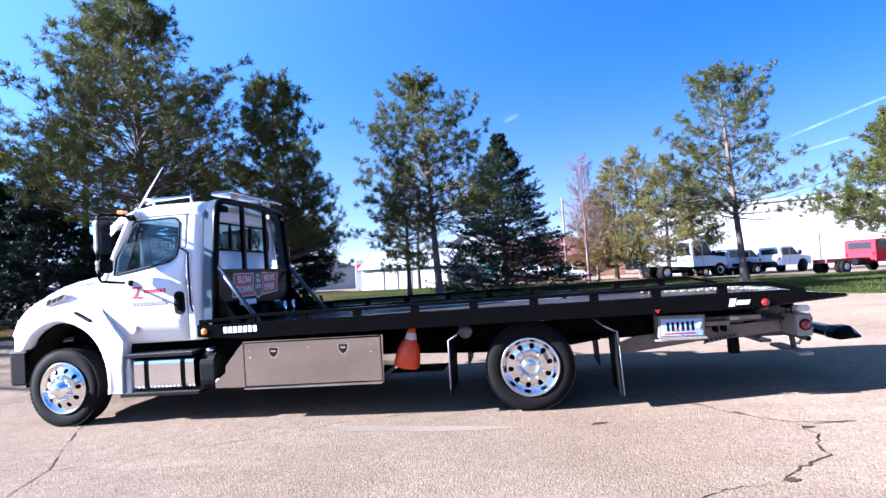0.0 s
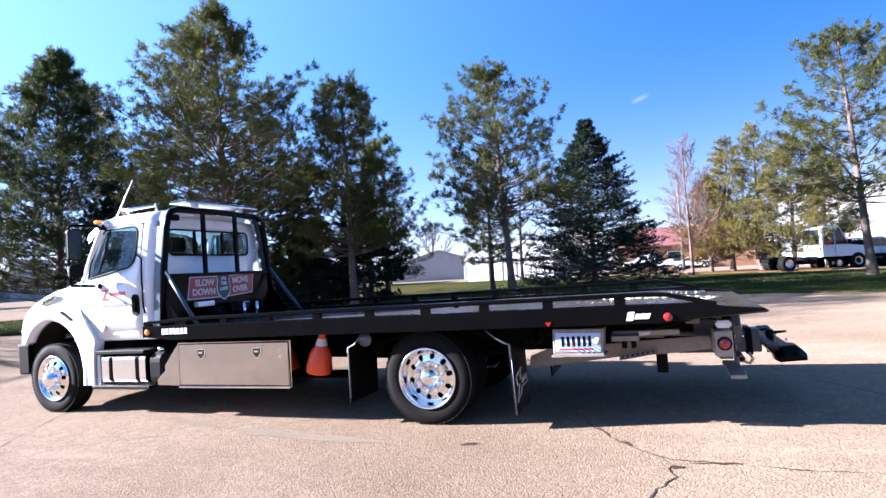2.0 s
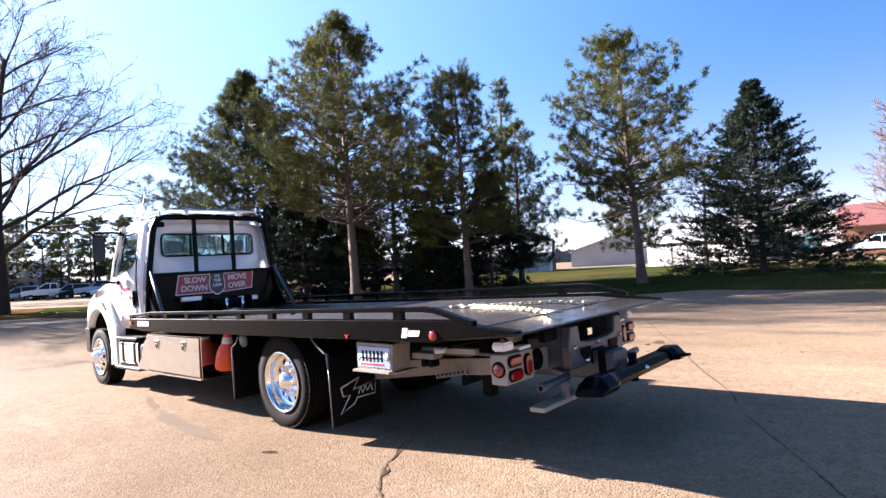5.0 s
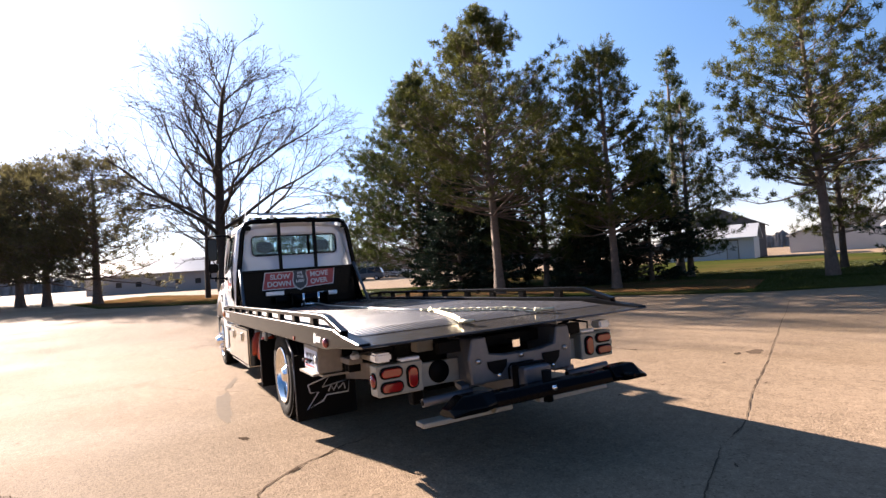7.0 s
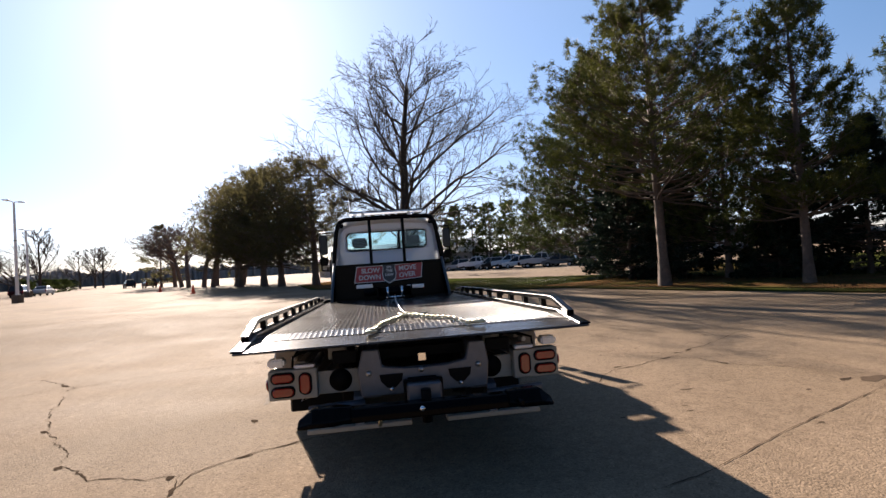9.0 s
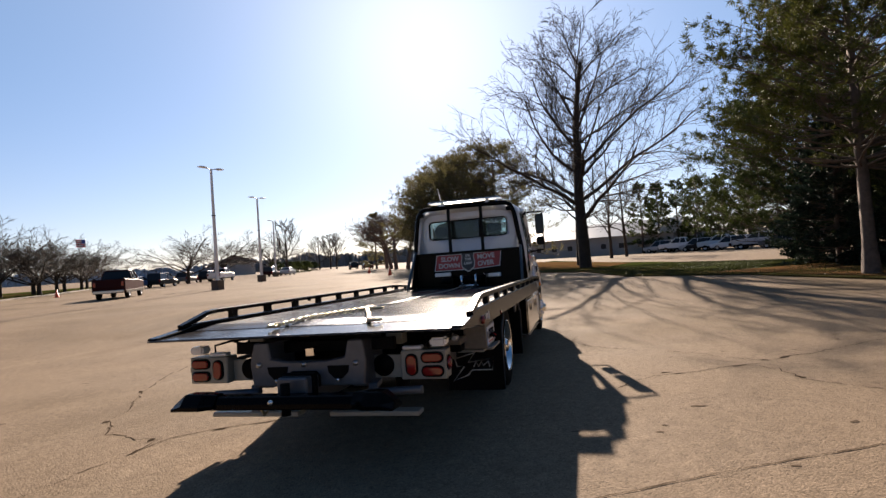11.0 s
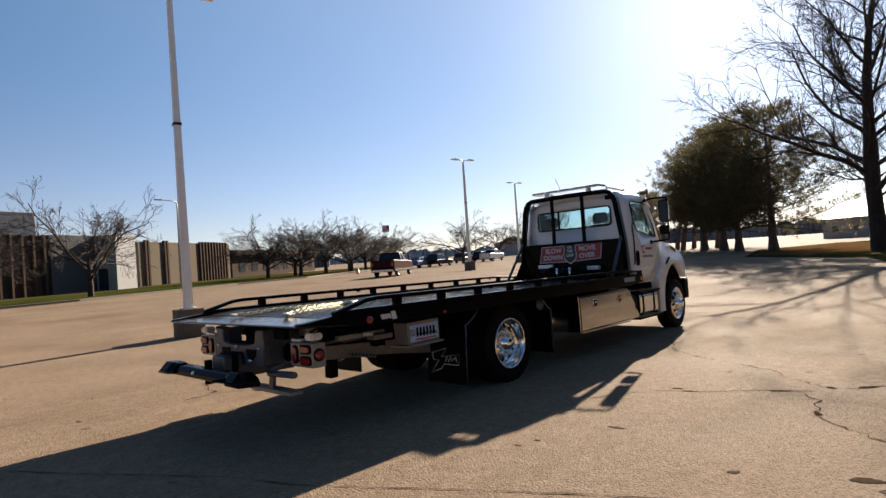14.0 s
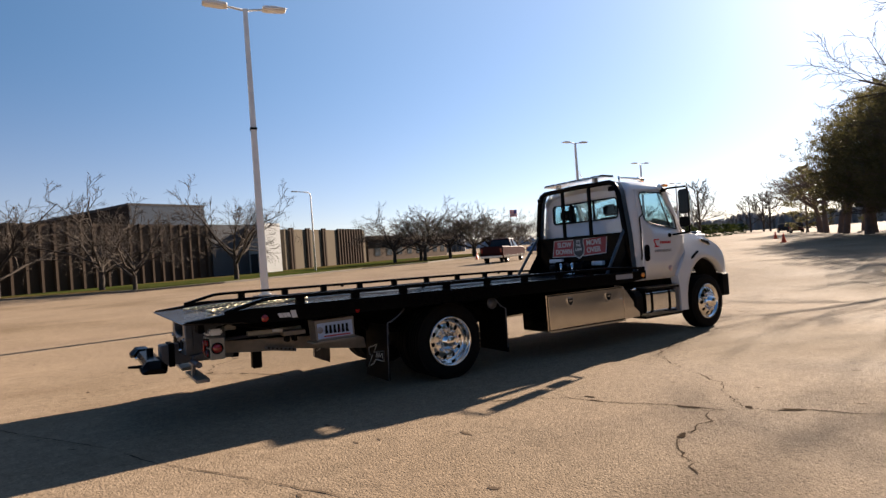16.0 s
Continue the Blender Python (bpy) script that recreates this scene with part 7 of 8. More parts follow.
gabled("farm_shed", -8.6, 84.0, 86, 16, 12, 4.4, 7.6, GREY_WALL, PALE_ROOF, "grey gabled shed behind the white one", doors=((-2.5, 2.5, 0, 3.4),))
TEAL = material("teal_paint", (0.03, 0.10, 0.11), 0.4, vary=0.1)
TRACTOR_GREEN = material("green_tractor_paint", (0.04, 0.13, 0.025), 0.4, vary=0.1)
TRACTOR_YELLOW = material("yellow_wheel_paint", (0.50, 0.36, 0.03), 0.45, vary=0.1)


def tractor(place):
    ob = thing("tractor", place, "green farm tractor with yellow wheel discs", "tractor")
    part("bonnet", Shape().prism([(-1.9, 0.75), (-0.3, 0.75), (-0.3, 1.45), (-1.75, 1.30)], "y", -0.33, 0.33), TRACTOR_GREEN, ob, bevel=0.05)
    part("seat", Shape().box(0.25, 0.75, -0.25, 0.25, 1.0, 1.5), TRACTOR_YELLOW, ob, bevel=0.04)
    for sgn in (-1, 1):
        part("fender", Shape().prism([(0.0, 1.15), (0.2, 1.45), (0.9, 1.45), (1.1, 1.15)], "y", sgn * 0.52, sgn * 0.92), TRACTOR_GREEN, ob, bevel=0.03)
        for x, r in ((0.55, 0.72), (-1.45, 0.45)):
            w = part("wheel", Shape().lathe([(-0.17, r * 0.55), (-0.19, r * 0.8), (-0.14, r), (0.14, r), (0.19, r * 0.8), (0.17, r * 0.55)], (x, sgn * 0.74, r), "y", 22), MATT_TYRE, ob)
            part("disc", Shape().lathe([(-0.10, 0.0), (-0.10, r * 0.56), (0.10, r * 0.56), (0.10, 0.0)], (x, sgn * 0.74, r), "y", 18), TRACTOR_YELLOW, w)
    part("roll_bar", Shape().tube([(0.95, -0.4, 1.2), (0.95, -0.4, 2.2), (0.95, 0.4, 2.2), (0.95, 0.4, 1.2)], 0.05, 6), MATT_TYRE, ob)
    return ob


MATT_TYRE = material("black_tractor_tyre", (0.008, 0.008, 0.008), 0.85, vary=0.3, spec=0.1)
tractor(on_ground(-23.5, 80.0, 60))
van = thing("box_trailer", on_ground(-6.2, 61.0, -14), "teal enclosed trailer parked beside the shed", "trailer")
part("body", Shape().box(-1.9, 1.9, -1.0, 1.0, 0.5, 2.4), TEAL, van, bevel=0.06)
part("roof_trim", Shape().box(-1.92, 1.92, -1.02, 1.02, 2.36, 2.43), GREY_WALL, van)
part("window", Shape().box(-1.5, 1.2, -1.02, -0.99, 1.65, 2.1), DARK_GLASS, van)
for x in (-0.5, 0.4):
    for sgn in (-1, 1):
        part("wheel", Shape().lathe([(-0.10, 0.1), (-0.10, 0.33), (0.10, 0.33), (0.10, 0.1)], (x, sgn * 0.92, 0.33), "y", 18), MATT_TYRE, van)
sign_post = thing("pylon_sign", on_ground(-24.5, 70.5, 10), "white pylon sign with a red mark", "sign")
part("slab", Shape().box(-0.55, 0.55, -0.15, 0.15, 0, 4.2), WHITE_WALL, sign_post, bevel=0.03)
part("mark", Shape().prism([(-0.35, 2.6), (0.3, 2.9), (0.1, 3.3), (0.35, 3.6), (-0.3, 3.5)], "y", -0.19, -0.15), RED_PRINT, sign_post)

# white warehouse behind the parked trucks
wh = thing("warehouse", on_ground(34.0, 66.0, -12), "long white warehouse with a flat roof", "building")
part("wall", Shape().box(-19, 40, -12, 12, -0.3, 7.0), WHITE_WALL, wh)
part("parapet", Shape().box(-19.2, 40.2, -12.2, 12.2, 7.0, 7.35), PALE_ROOF, wh)
for x in (-6, 4, 14):
    dr = part("dock_door", Shape().box(x, x + 3.2, -12.06, -11.98, 0.3, 3.6), GREY_WALL, wh)
    for z in (0.9, 1.5, 2.1, 2.7):
        part("slat", Shape().box(x + 0.1, x + 3.1, -12.09, -12.05, z, z + 0.5), PALE_ROOF, dr)

# far west: low dealership block
west = thing("showroom", on_ground(-150, 74, 0), "far low grey building with a pale roof", "building")
part("wall", Shape().box(-10, 10, -34, 30, -0.3, 5.0), GREY_WALL, west)
part("roof", Shape().box(-11, 11, -35, 31, 5.0, 7.2), PALE_ROOF, west)
part("entrance", Shape().box(9, 13, 2, 12, -0.3, 9.5), GREY_WALL, west)
part("lintel", Shape().box(13, 13.1, 4, 10, 3.0, 5.2), DARK_GLASS, west)

# ribbed building to the south
fac = thing("ribbed_building", pose(-17.4, -69.5, 0.5, 0, 0, 32.4), "long brown building with a vertically ribbed wall", "building")
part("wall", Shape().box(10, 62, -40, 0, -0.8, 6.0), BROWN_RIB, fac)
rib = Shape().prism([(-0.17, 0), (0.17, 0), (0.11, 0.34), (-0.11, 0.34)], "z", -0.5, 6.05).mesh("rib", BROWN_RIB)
for k in range(42):
    ob = new("rib", rib)
    ob.parent = fac
    ob.matrix_basis = pose(10.7 + 1.22 * k, 0, 0)
# dark tone includes the shade on this bay
part("grey_bay", Shape().box(4.16, 10, -38, 0.25, -0.8, 6.1), SHADE_GREY, fac, "plain slate-grey bay, shade put into its colour")
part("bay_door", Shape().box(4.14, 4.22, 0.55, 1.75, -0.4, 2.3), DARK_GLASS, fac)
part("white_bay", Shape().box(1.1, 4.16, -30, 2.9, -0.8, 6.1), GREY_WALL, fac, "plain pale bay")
# dark bluish grey: skylit shade of the end wall painted in
HALL_GREY = material("shaded_grey_cladding", (0.068, 0.080, 0.098), 0.85, vary=0.12, coarse=0.5, spec=0.03)
hall = thing("tall_hall", pose(-2.2, -87.8, 0.5, 0, 0, -66), "tall pale flat-roofed hall behind the ribbed wall", "building")
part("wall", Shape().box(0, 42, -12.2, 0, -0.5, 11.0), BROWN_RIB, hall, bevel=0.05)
part("end_wall", Shape().box(-0.12, -0.004, -12.2, 0, -0.5, 11.0), HALL_GREY, hall, "pale end wall, bluish shade put into its colour")
part("parapet", Shape().box(-0.15, 42.15, -12.35, 0.15, 11.0, 11.35), DARK_ROOF, hall)
fac2 = thing("ribbed_building", pose(-20.5, -73.0, 0.2, 0, 0, 36.9), "tan ribbed wing of the long building", "building")
part("wall", Shape().box(-24, 0, -30, 0, -0.8, 6.0), TAN_RIB, fac2)
rib2 = Shape().prism([(-0.22, 0), (0.22, 0), (0.16, 0.3), (-0.16, 0.3)], "z", -0.5, 6.2).mesh("rib", BROWN_RIB)
for x in [-1.2, -1.8, -5.4, -6.0, -9.8, -10.4] + [-14.5 - 0.9 * k for k in range(10)]:
    ob = new("rib", rib2)
    ob.parent = fac2
    ob.matrix_basis = pose(x, 0, 0)
low = thing("office_block", pose(-52, -99, 0.25, 0, 0, 36), "low brown office block with a flat roof", "building")
part("wall", Shape().box(-30, 12, -12, 0, -0.5, 4.2), BROWN_RIB, low)
part("roof", Shape().box(-31, 13, -13, 1.4, 4.2, 5.0), BROWN_RIB, low)
for k in range(8):
    w = part("window", Shape().box(-28 + 5 * k, -25.5 + 5 * k, -0.02, 0.06, 1.0, 2.8), BROWN_RIB, low)
    part("pane", Shape().box(-27.9 + 5 * k, -25.6 + 5 * k, 0.05, 0.09, 1.1, 2.7), DARK_GLASS, w)
shop = thing("far_building", on_ground(-165, -118, 35), "far low building beyond the car park", "building")
part("wall", Shape().box(-22, 22, -6, 6, -0.3, 4.0), GREY_WALL, shop)
part("roof", Shape().prism([(-7, 4.0), (7, 4.0), (0, 6.5)], "x", -23, 23), DARK_ROOF, shop)

# ---- far hills and tree lines ----
def treeline(name, a0, a1, dist, h0, h1, seed, mat, label):
    rng = np.random.default_rng(seed)
    n = 1100
    a = np.radians(np.linspace(a0, a1, n))
    top = np.interp(np.linspace(0, 1, n), np.linspace(0, 1, 40), rng.uniform(h0, h1, 40)) + rng.normal(0, (h1 - h0) * 0.10, n) + (h1 - h0) * 0.5 * np.abs(np.sin(np.linspace(0, 190, n) + 3 * np.sin(np.linspace(0, 31, n))))
    d = dist + rng.normal(0, 2, n)
    v = np.concatenate([np.stack([d * np.cos(a), d * np.sin(a), np.full(n, -1.0)], 1), np.stack([d * np.cos(a), d * np.sin(a), top], 1), np.stack([(d + 25) * np.cos(a), (d + 25) * np.sin(a), top * 0.3 - 1], 1)])
    f = np.array([(r * n + i, r * n + i + 1, (r + 1) * n + i + 1, (r + 1) * n + i) for r in (0, 1) for i in range(n - 1)])
    return tagged(new(name, raw_mesh(name, v, f, 4, mat)), label, "woods", kind="backdrop")


# lighter than near bark, so the colour holds the haze of distance
WOOD = material("hazed_bare_woods", (0.26, 0.245, 0.235), 1.0, vary=0.4, fine=0.6, coarse=0.08)
treeline("hill", -178, -100, 900, 7, 15, 5, HILL, "far wooded hills, pale blue from painted haze")
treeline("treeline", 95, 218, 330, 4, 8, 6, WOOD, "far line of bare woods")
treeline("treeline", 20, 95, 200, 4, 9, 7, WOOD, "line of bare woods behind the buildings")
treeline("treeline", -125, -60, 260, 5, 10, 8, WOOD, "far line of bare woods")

# ---- thin clouds and vapour trails ----
def vapour_material(name, most, scale, along):
    """Thin white vapour that fades towards its edges and breaks up unevenly."""
    m = material(name, (0.80, 0.80, 0.80), 1.0, vary=0.05, spec=0.0)
    n, l = m.node_tree.nodes, m.node_tree.links
    co = n.new("ShaderNodeTexCoord")
    parts = n.new("ShaderNodeSeparateXYZ")
    l.new(co.outputs["Generated"], parts.inputs[0])
    cover = None
    for axis, power in (("X", along), ("Z", 1.6)):
        chain = parts.outputs[axis]
        for op, a, b in (("MULTIPLY_ADD", 2.0, -1.0), ("ABSOLUTE", 0.0, 0.0), ("POWER", power, 0.0), ("MULTIPLY_ADD", -1.0, 1.0)):
            step = n.new("ShaderNodeMath")
            step.operation, step.use_clamp = op, op == "MULTIPLY_ADD" and a < 0
            step.inputs[1].default_value, step.inputs[2].default_value = a, b
            l.new(chain, step.inputs[0])
            chain = step.outputs[0]
        if cover is None:
            cover = chain
        else:
            both = n.new("ShaderNodeMath")
            both.operation = "MULTIPLY"
            l.new(cover, both.inputs[0])
            l.new(chain, both.inputs[1])
            cover = both.outputs[0]
    noise = n.new("ShaderNodeTexNoise")
    noise.inputs["Scale"].default_value, noise.inputs["Detail"].default_value = scale, 6
    l.new(co.outputs["Object"], noise.inputs["Vector"])
    ragged = n.new("ShaderNodeMapRange")
    ragged.inputs["From Min"].default_value, ragged.inputs["From Max"].default_value, ragged.inputs["To Max"].default_value = 0.30, 0.70, most
    l.new(noise.outputs["Fac"], ragged.inputs["Value"])
    total = n.new("ShaderNodeMath")
    total.operation = "MULTIPLY"
    l.new(cover, total.inputs[0])
    l.new(ragged.outputs["Result"], total.inputs[1])
    l.new(total.outputs[0], n["Principled BSDF"].inputs["Alpha"])
    return m


def vapour(name, a, b, breadth, mat, label):
    """A veil of vapour 1500 m off between two bearings (azimuth, height in degrees), bowed like a sheet of cloud."""
    ends = [Vector((math.cos(radians(z)) * math.cos(radians(h)), math.sin(radians(z)) * math.cos(radians(h)), math.sin(radians(h)))) * 1500 for z, h in (a, b)]
    x = (ends[1] - ends[0]).normalized()
    y = ((ends[0] + ends[1]) / 2).normalized()
    y = (y - x * y.dot(x)).normalized()
    z = x.cross(y)
    length, rows, cols = (ends[1] - ends[0]).length, 4, 16
    v = [(length * i / cols, breadth * 0.3 * math.cos(math.pi * (j / rows - 0.5)), breadth * (j / rows - 0.5)) for i in range(cols + 1) for j in range(rows + 1)]
    f = [(i * (rows + 1) + j, (i + 1) * (rows + 1) + j, (i + 1) * (rows + 1) + j + 1, i * (rows + 1) + j + 1) for i in range(cols) for j in range(rows)]
    ob = new(name, raw_mesh(name, np.array(v), np.array(f), 4, mat, True))
    ob.matrix_world = Matrix(((x.x, y.x, z.x, ends[0].x), (x.y, y.y, z.y, ends[0].y), (x.z, y.z, z.z, ends[0].z), (0, 0, 0, 1)))
    ob.visible_shadow = False
    return tagged(ob, label, "cloud", kind="backdrop")


TRAIL = vapour_material("vapour_trail", 0.095, 0.02, 6.0)
VEIL = vapour_material("thin_cloud", 0.17, 0.012, 2.0)
vapour("vapour_trail", (67.5, 10.3), (54.0, 13.9), 8.0, TRAIL, "thin white vapour trail across the blue sky")
vapour("vapour_trail", (66.5, 9.0), (54.0, 11.2), 7.0, TRAIL, "second thin white vapour trail below the first")
vapour("cloud", (92.2, 15.5), (90.4, 16.1), 26.0, VEIL, "small white wisp of cloud")

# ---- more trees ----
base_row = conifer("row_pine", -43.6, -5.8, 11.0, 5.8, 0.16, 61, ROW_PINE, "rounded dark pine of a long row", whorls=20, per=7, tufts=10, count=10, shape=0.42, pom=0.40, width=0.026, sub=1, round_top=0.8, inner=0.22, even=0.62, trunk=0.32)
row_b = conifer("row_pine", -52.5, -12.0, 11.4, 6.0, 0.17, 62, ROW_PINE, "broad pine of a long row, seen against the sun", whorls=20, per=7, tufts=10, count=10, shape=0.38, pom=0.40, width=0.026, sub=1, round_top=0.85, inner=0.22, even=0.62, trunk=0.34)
for x, y, src, turn in ((-48.6, -9.6, base_row, 70), (-57.2, -15.4, base_row, 130), (-62.5, -17.0, row_b, 200)):
    copy_thing(src, on_ground(x, y, turn))
row_c = bare_tree("row_tree", -66.5, -21.0, 11.8, 5.6, 63, "leafless tree of a long row, thick with twigs", levels=5, kids=(10, 7, 5, 3), trunk=0.34, first=0.45, up=0.35, thin=0.026, wide=1.2, limb_size=0.55, wander=0.14, fork=0.6, taper=0.5, bark=ROW_BARK, twig=3)
for x, y, turn in ((-71.5, -23.6, 70), (-76.0, -27.0, 140), (-81.0, -29.6, 210), (-87.0, -32.6, 290), (-71.5, -18.5, 20), (-79.0, -24.0, 100)):
    copy_thing(row_c, on_ground(x, y, turn))
conifer("row_spruce", -92.0, -36.5, 10.5, 4.4, 0.06, 65, ROW_PINE, "wide-boughed spruce at the end of a row", whorls=18, per=7, tufts=6, count=22, shape=0.7, length=0.30, width=0.022, droop=-0.12)
clump = conifer("far_pine", -82.0, 10.0, 10.5, 3.0, 0.08, 64, PINE_DARK, "dark pine beyond the far car park", whorls=15, per=6, tufts=4, count=10, shape=0.6, length=0.28, width=0.034)
for x, y, turn in ((-83, 12.5, 40), (-82, 15, 100), (-80.5, 17.5, 170), (-88, 13, 220), (-79, 20.5, 280), (-77.5, 23.5, 330), (-86, 18, 20), (-84, 21, 200), (-76, 26.5, 60), (-82, 24.5, 90), (-74.5, 29.5, 10)):
    copy_thing(clump, on_ground(x, y, turn))
crab = bare_tree("crab_tree", -7.2, -43.4, 7.6, 6.4, 71, "low spreading leafless tree on the verge", levels=5, kids=(9, 7, 6, 4), trunk=0.22, first=0.5, up=0.34, thin=0.017, wide=1.30, limb_size=0.60, wander=0.16, fork=0.34, taper=0.3, twig=3)
crab.scale = (1.0, 1.0, 1.02)
for x, y, turn, k in ((2.7, -45.5, 60, 1.08), (9.6, -48.0, 130, 1.1), (0.8, -38.6, 200, 0.75), (-31.0, -59.5, 20, 1.2), (-34.5, -57.5, 75, 1.25), (-36.5, -62.0, 100, 1.2), (-40.5, -60.5, 140, 1.25), (-43.5, -58.5, 190, 1.15), (-46.5, -63.0, 240, 1.2), (-50.0, -63.5, 270, 1.1), (-55.0, -68.0, 300, 1.1), (-60.0, -70.5, 330, 1.1), (-66.0, -76.0, 15, 1.1), (-60.0, -52.0, 45, 1.2), (-95.0, -72.0, 80, 1.5), (-130.0, -82.0, 170, 1.8)):
    ob = copy_thing(crab, on_ground(x, y, turn))
    ob.scale = (k, k, (0.95 if y > -50 else 0.76) * k)
bush = conifer("round_bush", -100.0, -62.0, 2.4, 1.6, 0.02, 72, PINE_DARK, "dark clipped round bush", whorls=7, per=7, tufts=3, count=10, shape=0.25, length=0.3, width=0.04)
for x, y in ((-106, -63), (-113, -65), (-121, -67), (-146, -80), (-154, -82)):
    copy_thing(bush, on_ground(x, y, 30))
far_tree = bare_tree("bare_tree", -164.0, -81.0, 9.5, 5.5, 73, "far leafless tree at the edge of the car park", levels=4, kids=(12, 7, 5), trunk=0.3, first=0.15, thin=0.05)
for x, y, turn in ((-158, -76, 50), (-170, -88, 90), (-40, 95, 120), (-66, 88, 20), (30, 92, 70), (-100, -60, 10)):
    copy_thing(far_tree, on_ground(x, y, turn))


# ---- vehicles ----
CAR_GLASS = material("dark_car_glass", (0.02, 0.024, 0.028), 0.06, vary=0.1, spec=0.25)
PAINTS = {n: material("car_paint_" + n, c, 0.40, vary=0.05, coat=0.0, coarse=1, spec=0.04) for n, c in dict(white=(0.72, 0.73, 0.74), silver=(0.45, 0.46, 0.48), black=(0.02, 0.02, 0.022), maroon=(0.030, 0.008, 0.008), red=(0.52, 0.02, 0.03), blue=(0.05, 0.11, 0.25), grey=(0.14, 0.145, 0.15), paleblue=(0.42, 0.52, 0.60)).items()}
TAN_TRIM = material("tan_body_trim", (0.05, 0.04, 0.032), 0.6, spec=0.05)
V_TYRE = Shape().lathe([(-0.12, 0.20), (-0.13, 0.30), (-0.10, 0.37), (0.10, 0.37), (0.13, 0.30), (0.12, 0.20)], (0, 0, 0), "y", 20).mesh("wheel", RUBBER)
V_RIM = Shape().lathe([(-0.125, 0.21), (-0.11, 0.19), (-0.08, 0.05), (-0.09, 0.0)], (0, 0, 0), "y", 16).mesh("rim", STEEL)


def greenhouse(belt, roof, half, top, z0, z1):
    """A tapered glass house: x ranges at belt and roof, half widths, heights."""
    s = Shape()
    s.add([(belt[0], -half, z0), (belt[1], -half, z0), (belt[1], half, z0), (belt[0], half, z0), (roof[0], -top, z1), (roof[1], -top, z1), (roof[1], top, z1), (roof[0], top, z1)], [(0, 3, 2, 1), (4, 5, 6, 7), (0, 1, 5, 4), (1, 2, 6, 5), (2, 3, 7, 6), (3, 0, 4, 7)])
    return s


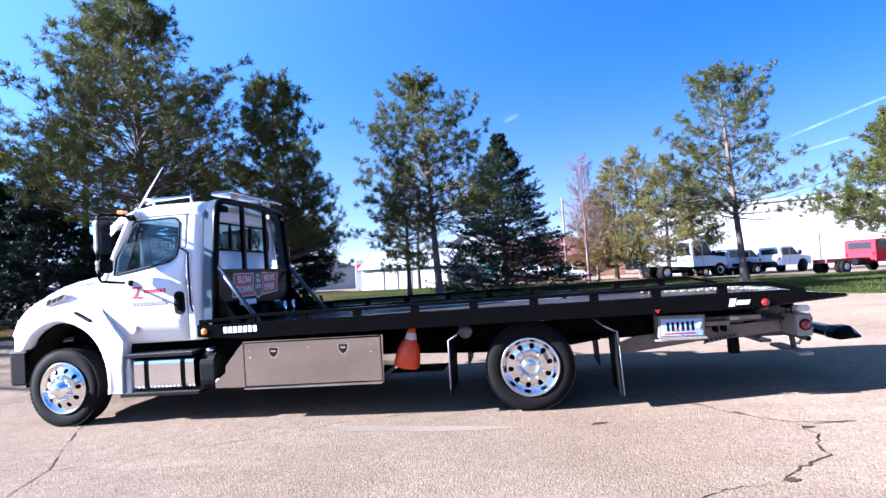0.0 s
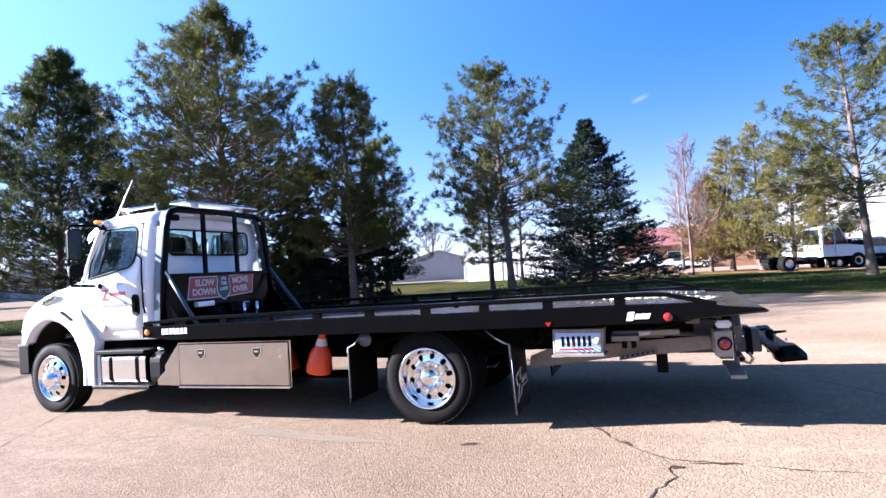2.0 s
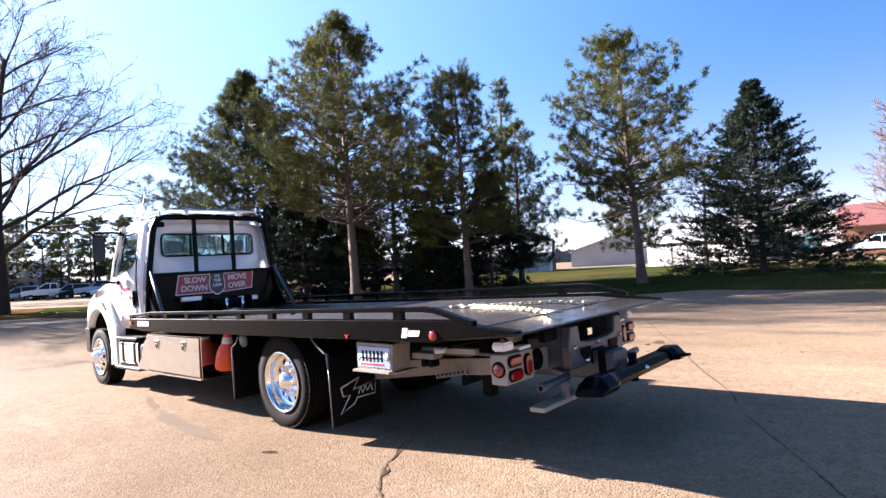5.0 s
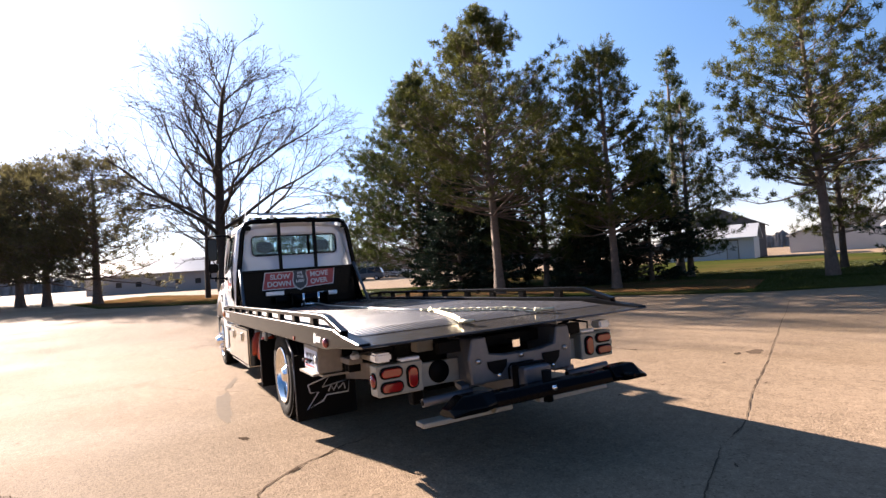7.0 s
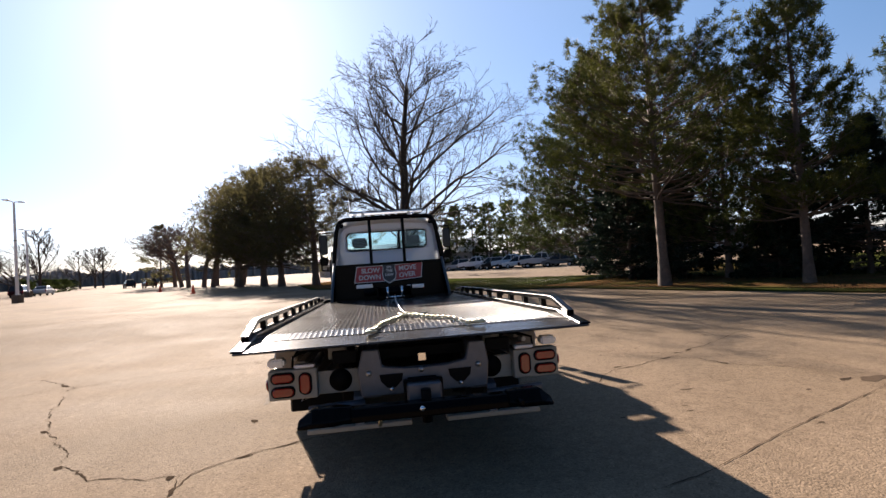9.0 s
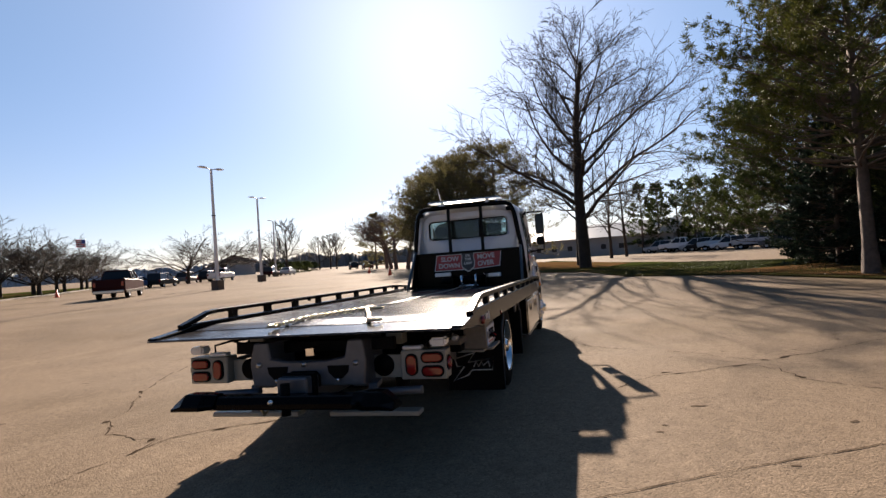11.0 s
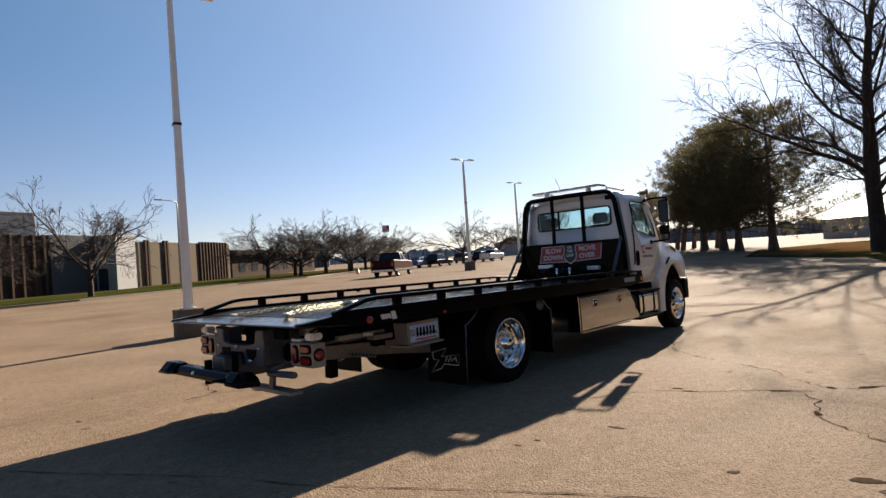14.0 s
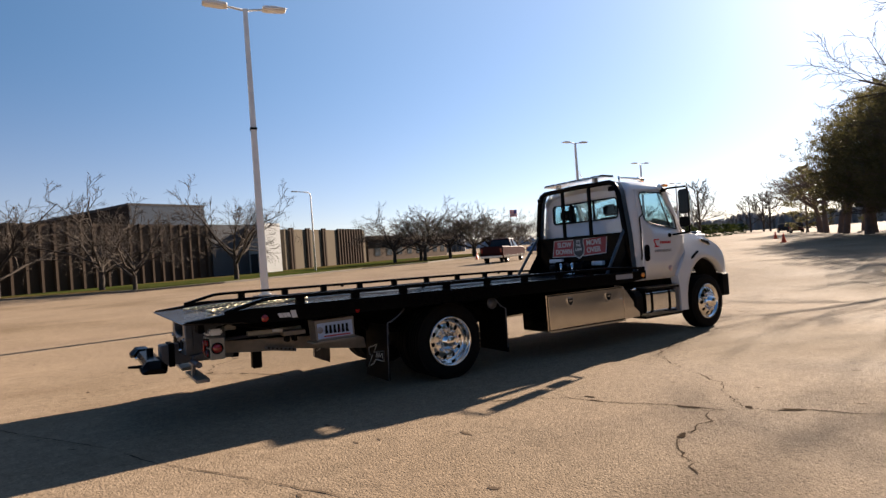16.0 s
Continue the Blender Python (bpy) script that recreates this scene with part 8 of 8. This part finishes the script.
def vehicle(kind, paint, place, label, category, group=""):
    """A road vehicle, nose to its own -x: body, cabin glass, roof, pillars, wheels, lamps."""
    ob = thing(kind if kind != "pickup" else "pickup_truck", place, label, category, group)
    p = PAINTS[paint]
    if kind == "pickup":
        wb = (-1.95, 1.75)
        body = part("body", Shape().prism([(-2.85, 0.46), (-2.92, 0.80), (-2.84, 1.12), (-1.45, 1.25), (0.85, 1.27), (2.86, 1.34), (2.92, 0.80), (2.86, 0.50)], "y", -0.98, 0.98), p, ob, bevel=0.05)
        part("load_bed", Shape().box(0.95, 2.75, -0.84, 0.84, 1.15, 1.352), MATT, body)
        part("lower_trim", Shape().box(-2.7, 2.7, -0.99, 0.99, 0.40, 0.58), TAN_TRIM if paint == "maroon" else MATT, body, bevel=0.02)
        part("cabin_glass", greenhouse((-1.40, 0.88), (-0.62, 0.62), 0.92, 0.76, 1.25, 1.86), CAR_GLASS, ob)
        part("roof", greenhouse((-0.68, 0.66), (-0.55, 0.55), 0.78, 0.70, 1.86, 1.95), p, ob, bevel=0.03)
        for x0, x1 in ((-1.36, -0.62), (-0.05, 0.0), (0.80, 0.60)):
            for d in (-1, 1):
                part("pillar", Shape().tube([(x0, d * 0.925, 1.25), (x1, d * 0.77, 1.87)], 0.05, 6), p, ob)
        tail = ((2.90, 1.00),)
    elif kind in ("sedan", "wagon"):
        hi = 1.45 if kind == "sedan" else 1.72
        wb = (-1.40, 1.40)
        rear_top = 1.0 if kind == "sedan" else 1.85
        body = part("body", Shape().prism([(-2.25, 0.32), (-2.32, 0.62), (-2.2, 0.80), (-1.2, 0.95), (1.6, 1.0), (2.25, 0.98), (2.32, 0.65), (2.25, 0.35)], "y", -0.90, 0.90), p, ob, bevel=0.08)
        part("cabin_glass", greenhouse((-1.25, 1.75 if kind == "sedan" else 2.2), (-0.45, rear_top), 0.86, 0.66, 0.94, hi - 0.06), CAR_GLASS, ob)
        part("roof", greenhouse((-0.50, rear_top + 0.05), (-0.35, rear_top - 0.1), 0.68, 0.60, hi - 0.06, hi), p, ob, bevel=0.02)
        for x0, x1 in ((-1.22, -0.45), (0.2, 0.2), (1.7 if kind == "sedan" else 2.15, rear_top)):
            for d in (-1, 1):
                part("pillar", Shape().tube([(x0, d * 0.865, 0.95), (x1, d * 0.67, hi - 0.05)], 0.04, 6), p, ob)
        tail = ((2.28, 0.78),)
    else:  # chassis cab: a cab on a bare frame
        big = kind == "semi_cab"
        wb = (-2.2, 2.3) if not big else (-2.4, 2.2)
        top = 1.95 if not big else 2.75
        lift_ = 0.0 if not big else 0.25
        belt, z1 = 1.28 + lift_, top
        cab_side = [(-3.1, 0.55 + lift_), (-3.16, 0.95 + lift_), (-3.02, 1.16 + lift_), (-1.95, belt), (-1.30, z1 - 0.05), (-1.10, z1), (-0.22, z1), (-0.08, z1 - 0.10), (-0.05, 0.55 + lift_)]
        body = part("body", Shape().prism(cab_side, "y", -0.98, 0.98, 0.03), p, ob, bevel=0.05)
        for d in (-1, 1):
            yw = d * 0.984
            part("side_window", Shape().prism([(-1.78, belt + 0.03), (-0.98, belt + 0.03), (-0.98, z1 - 0.12), (-1.24, z1 - 0.12)], "y", yw - 0.012, yw + 0.006), CAR_GLASS, body)
            part("side_window", Shape().prism([(-0.88, belt + 0.03), (-0.22, belt + 0.03), (-0.22, z1 - 0.13), (-0.88, z1 - 0.12)], "y", yw - 0.012, yw + 0.006), CAR_GLASS, body)
            part("door_gap", Shape().box(-0.94, -0.92, yw - 0.012, yw + 0.004, 0.66 + lift_, z1 - 0.1), MATT, body)
            part("wheel_arch", Shape().lathe([(yw - 0.012, 0.0), (yw - 0.012, 0.50), (yw + 0.005, 0.50), (yw + 0.005, 0.0)], (wb[0], 0, 0.50), "y", 20), MATT, body)
            part("mirror", Shape().box(-1.86, -1.70, d * 1.14 - 0.10, d * 1.14 + 0.10, belt + 0.02, belt + 0.34), MATT, body, bevel=0.02)
            part("headlamp", Shape().box(-3.15, -2.98, d * 0.78 - 0.16, d * 0.78 + 0.16, 0.86 + lift_, 1.04 + lift_), CLEAR_LENS, body, bevel=0.02)
        part("windscreen", Shape().prism([(-1.90, belt + 0.02), (-1.34, z1 - 0.08), (-1.38, z1 - 0.07), (-1.94, belt + 0.03)], "y", -0.84, 0.84), CAR_GLASS, body)
        part("back_window", Shape().box(-0.06, -0.035, -0.72, 0.72, belt + 0.10, z1 - 0.16), CAR_GLASS, body)
        for d in (-1, 1):
            part("cab_lamp", Shape().box(-0.06, -0.03, d * 0.86 - 0.07, d * 0.86 + 0.07, 0.95 + lift_, 1.15 + lift_), RED_LENS, body)
        for d in (-1, 1):
            part("frame_rail", Shape().box(-0.3, 3.2, d * 0.42 - 0.05, d * 0.42 + 0.05, 0.62, 0.86), RED_PRINT if paint == "red" else MATT, ob)
        part("fuel_tank", Shape().tube([(0.3, 0.72, 0.62), (1.4, 0.72, 0.62)], 0.24, 12), MATT, ob)
        for x in (0.5, 1.6, 3.1):
            part("cross_member", Shape().box(x - 0.06, x + 0.06, -0.42, 0.42, 0.66, 0.82), MATT, ob)
        tail = ()
    for x, z in tail:
        for d in (-1, 1):
            part("tail_lamp", Shape().box(x, x + 0.04, d * 0.82 - 0.08, d * 0.82 + 0.08, z - 0.14, z + 0.16), RED_LENS, ob, bevel=0.01)
            part("headlamp", Shape().box(-x - 0.04, -x + 0.02, d * 0.72 - 0.14, d * 0.72 + 0.14, z - 0.10, z + 0.06), CLEAR_LENS, ob, bevel=0.02)
        part("bumper", Shape().box(x - 0.05, x + 0.12, -0.9, 0.9, 0.42, 0.60), STEEL if kind == "pickup" else p, ob, bevel=0.03)
    for x in wb:
        for d in (-1, 1):
            y = d * (0.86 if kind in ("pickup", "chassis_cab", "semi_cab") else 0.80)
            k = 1.0 if kind in ("pickup", "chassis_cab") else (1.3 if kind == "semi_cab" else 0.86)
            w = new("wheel", V_TYRE)
            w.parent = ob
            w.matrix_basis = pose(x, y, 0.37 * k, 0, 0, 0 if d < 0 else 180) @ Matrix.Scale(k, 4)
            rim = new("rim", V_RIM)
            rim.parent = w
            if kind in ("chassis_cab", "semi_cab") and x > 0:
                inner_w = new("wheel", V_TYRE)
                inner_w.parent = ob
                inner_w.matrix_basis = pose(x, y - d * 0.30, 0.37 * k, 0, 0, 0 if d < 0 else 180) @ Matrix.Scale(k, 4)
    return ob


vehicle("pickup", "maroon", on_ground(-25.8, -29.9, 32), "dark maroon pickup truck parked in the lot", "pickup truck")
for x, y, kind, paint, turn, lab in ((-47.0, -48.5, "sedan", "blue", 20, "blue saloon car in the lot"), (-50.5, -48.0, "wagon", "black", 15, "black sport utility car in the lot"), (-66.0, -57.0, "wagon", "grey", 15, "grey sport utility car in the lot"), (-68.5, -55.0, "wagon", "black", 12, "black car in the far row"), (-66.6, -51.5, "pickup", "white", 15, "white pickup truck in the far row"), (-79.1, -50.8, "wagon", "maroon", 15, "dark red car in the far row"), (-84.0, -50.5, "sedan", "silver", 15, "silver car in the far row"), (-96.0, -40.0, "wagon", "maroon", 30, "dark red car under the trees"), (-112.0, -50.0, "wagon", "black", 30, "dark car at the end of the lot")):
    vehicle(kind, paint, on_ground(x, y, turn), lab, "car" if kind != "pickup" else "pickup truck")
COLOURS = ("silver", "grey", "white", "silver", "black", "paleblue", "white", "maroon", "silver", "grey")
for k in range(10):
    x, y = -79.5 + 1.75 * k, 12.2 + 1.15 * k + (k % 2) * 0.6
    vehicle(("wagon", "sedan", "pickup")[k % 3], COLOURS[k], on_ground(x, y, 60 + (k % 3) * 4), f"{COLOURS[k]} vehicle in the row at the far car park".replace("paleblue", "pale blue"), "car", "cars at the far car park")
for k in range(8):
    x, y = -99.0 + 3.1 * k, 39.0 - 1.0 * k + (k % 3)
    vehicle(("sedan", "wagon", "pickup")[k % 3], COLOURS[(k + 3) % 10], on_ground(x, y, 250), f"{COLOURS[(k + 3) % 10]} vehicle by the far low building".replace("paleblue", "pale blue"), "car", "cars at the far car park")
vehicle("semi_cab", "paleblue", on_ground(11.0, 36.6, 205), "pale day-cab chassis parked behind the pine", "truck")
vehicle("chassis_cab", "paleblue", on_ground(13.9, 38.4, 212), "pale blue chassis cab with a bare frame", "truck")
vehicle("chassis_cab", "white", on_ground(17.8, 38.9, 208), "white chassis cab with a bare frame", "truck")
vehicle("chassis_cab", "red", on_ground(20.0, 31.2, 205), "red chassis cab with a bare frame", "truck")
vehicle("chassis_cab", "white", on_ground(16.8, 44.0, 205), "white chassis cab with a bare frame", "truck")
vehicle("pickup", "white", on_ground(0.0, 68.0, 10), "white pickup truck by the brick building", "pickup truck")
vehicle("sedan", "white", on_ground(5.0, 71.0, 10), "white car by the brick building", "car")
for x, y in ((-58.0, -24.2), (-43.0, -16.0), (-33.9, -44.9)):
    c = thing("traffic_cone", on_ground(x, y), "orange traffic cone standing on the apron", "traffic cone")
    part("cone", Shape().lathe([(0.0, 0.20), (0.04, 0.18), (0.75, 0.04), (0.75, 0.0)], (0, 0, 0), "z", 14), CONE_ORANGE, c)
    part("base", Shape().box(-0.2, 0.2, -0.2, 0.2, 0.0, 0.04), CONE_ORANGE, c)
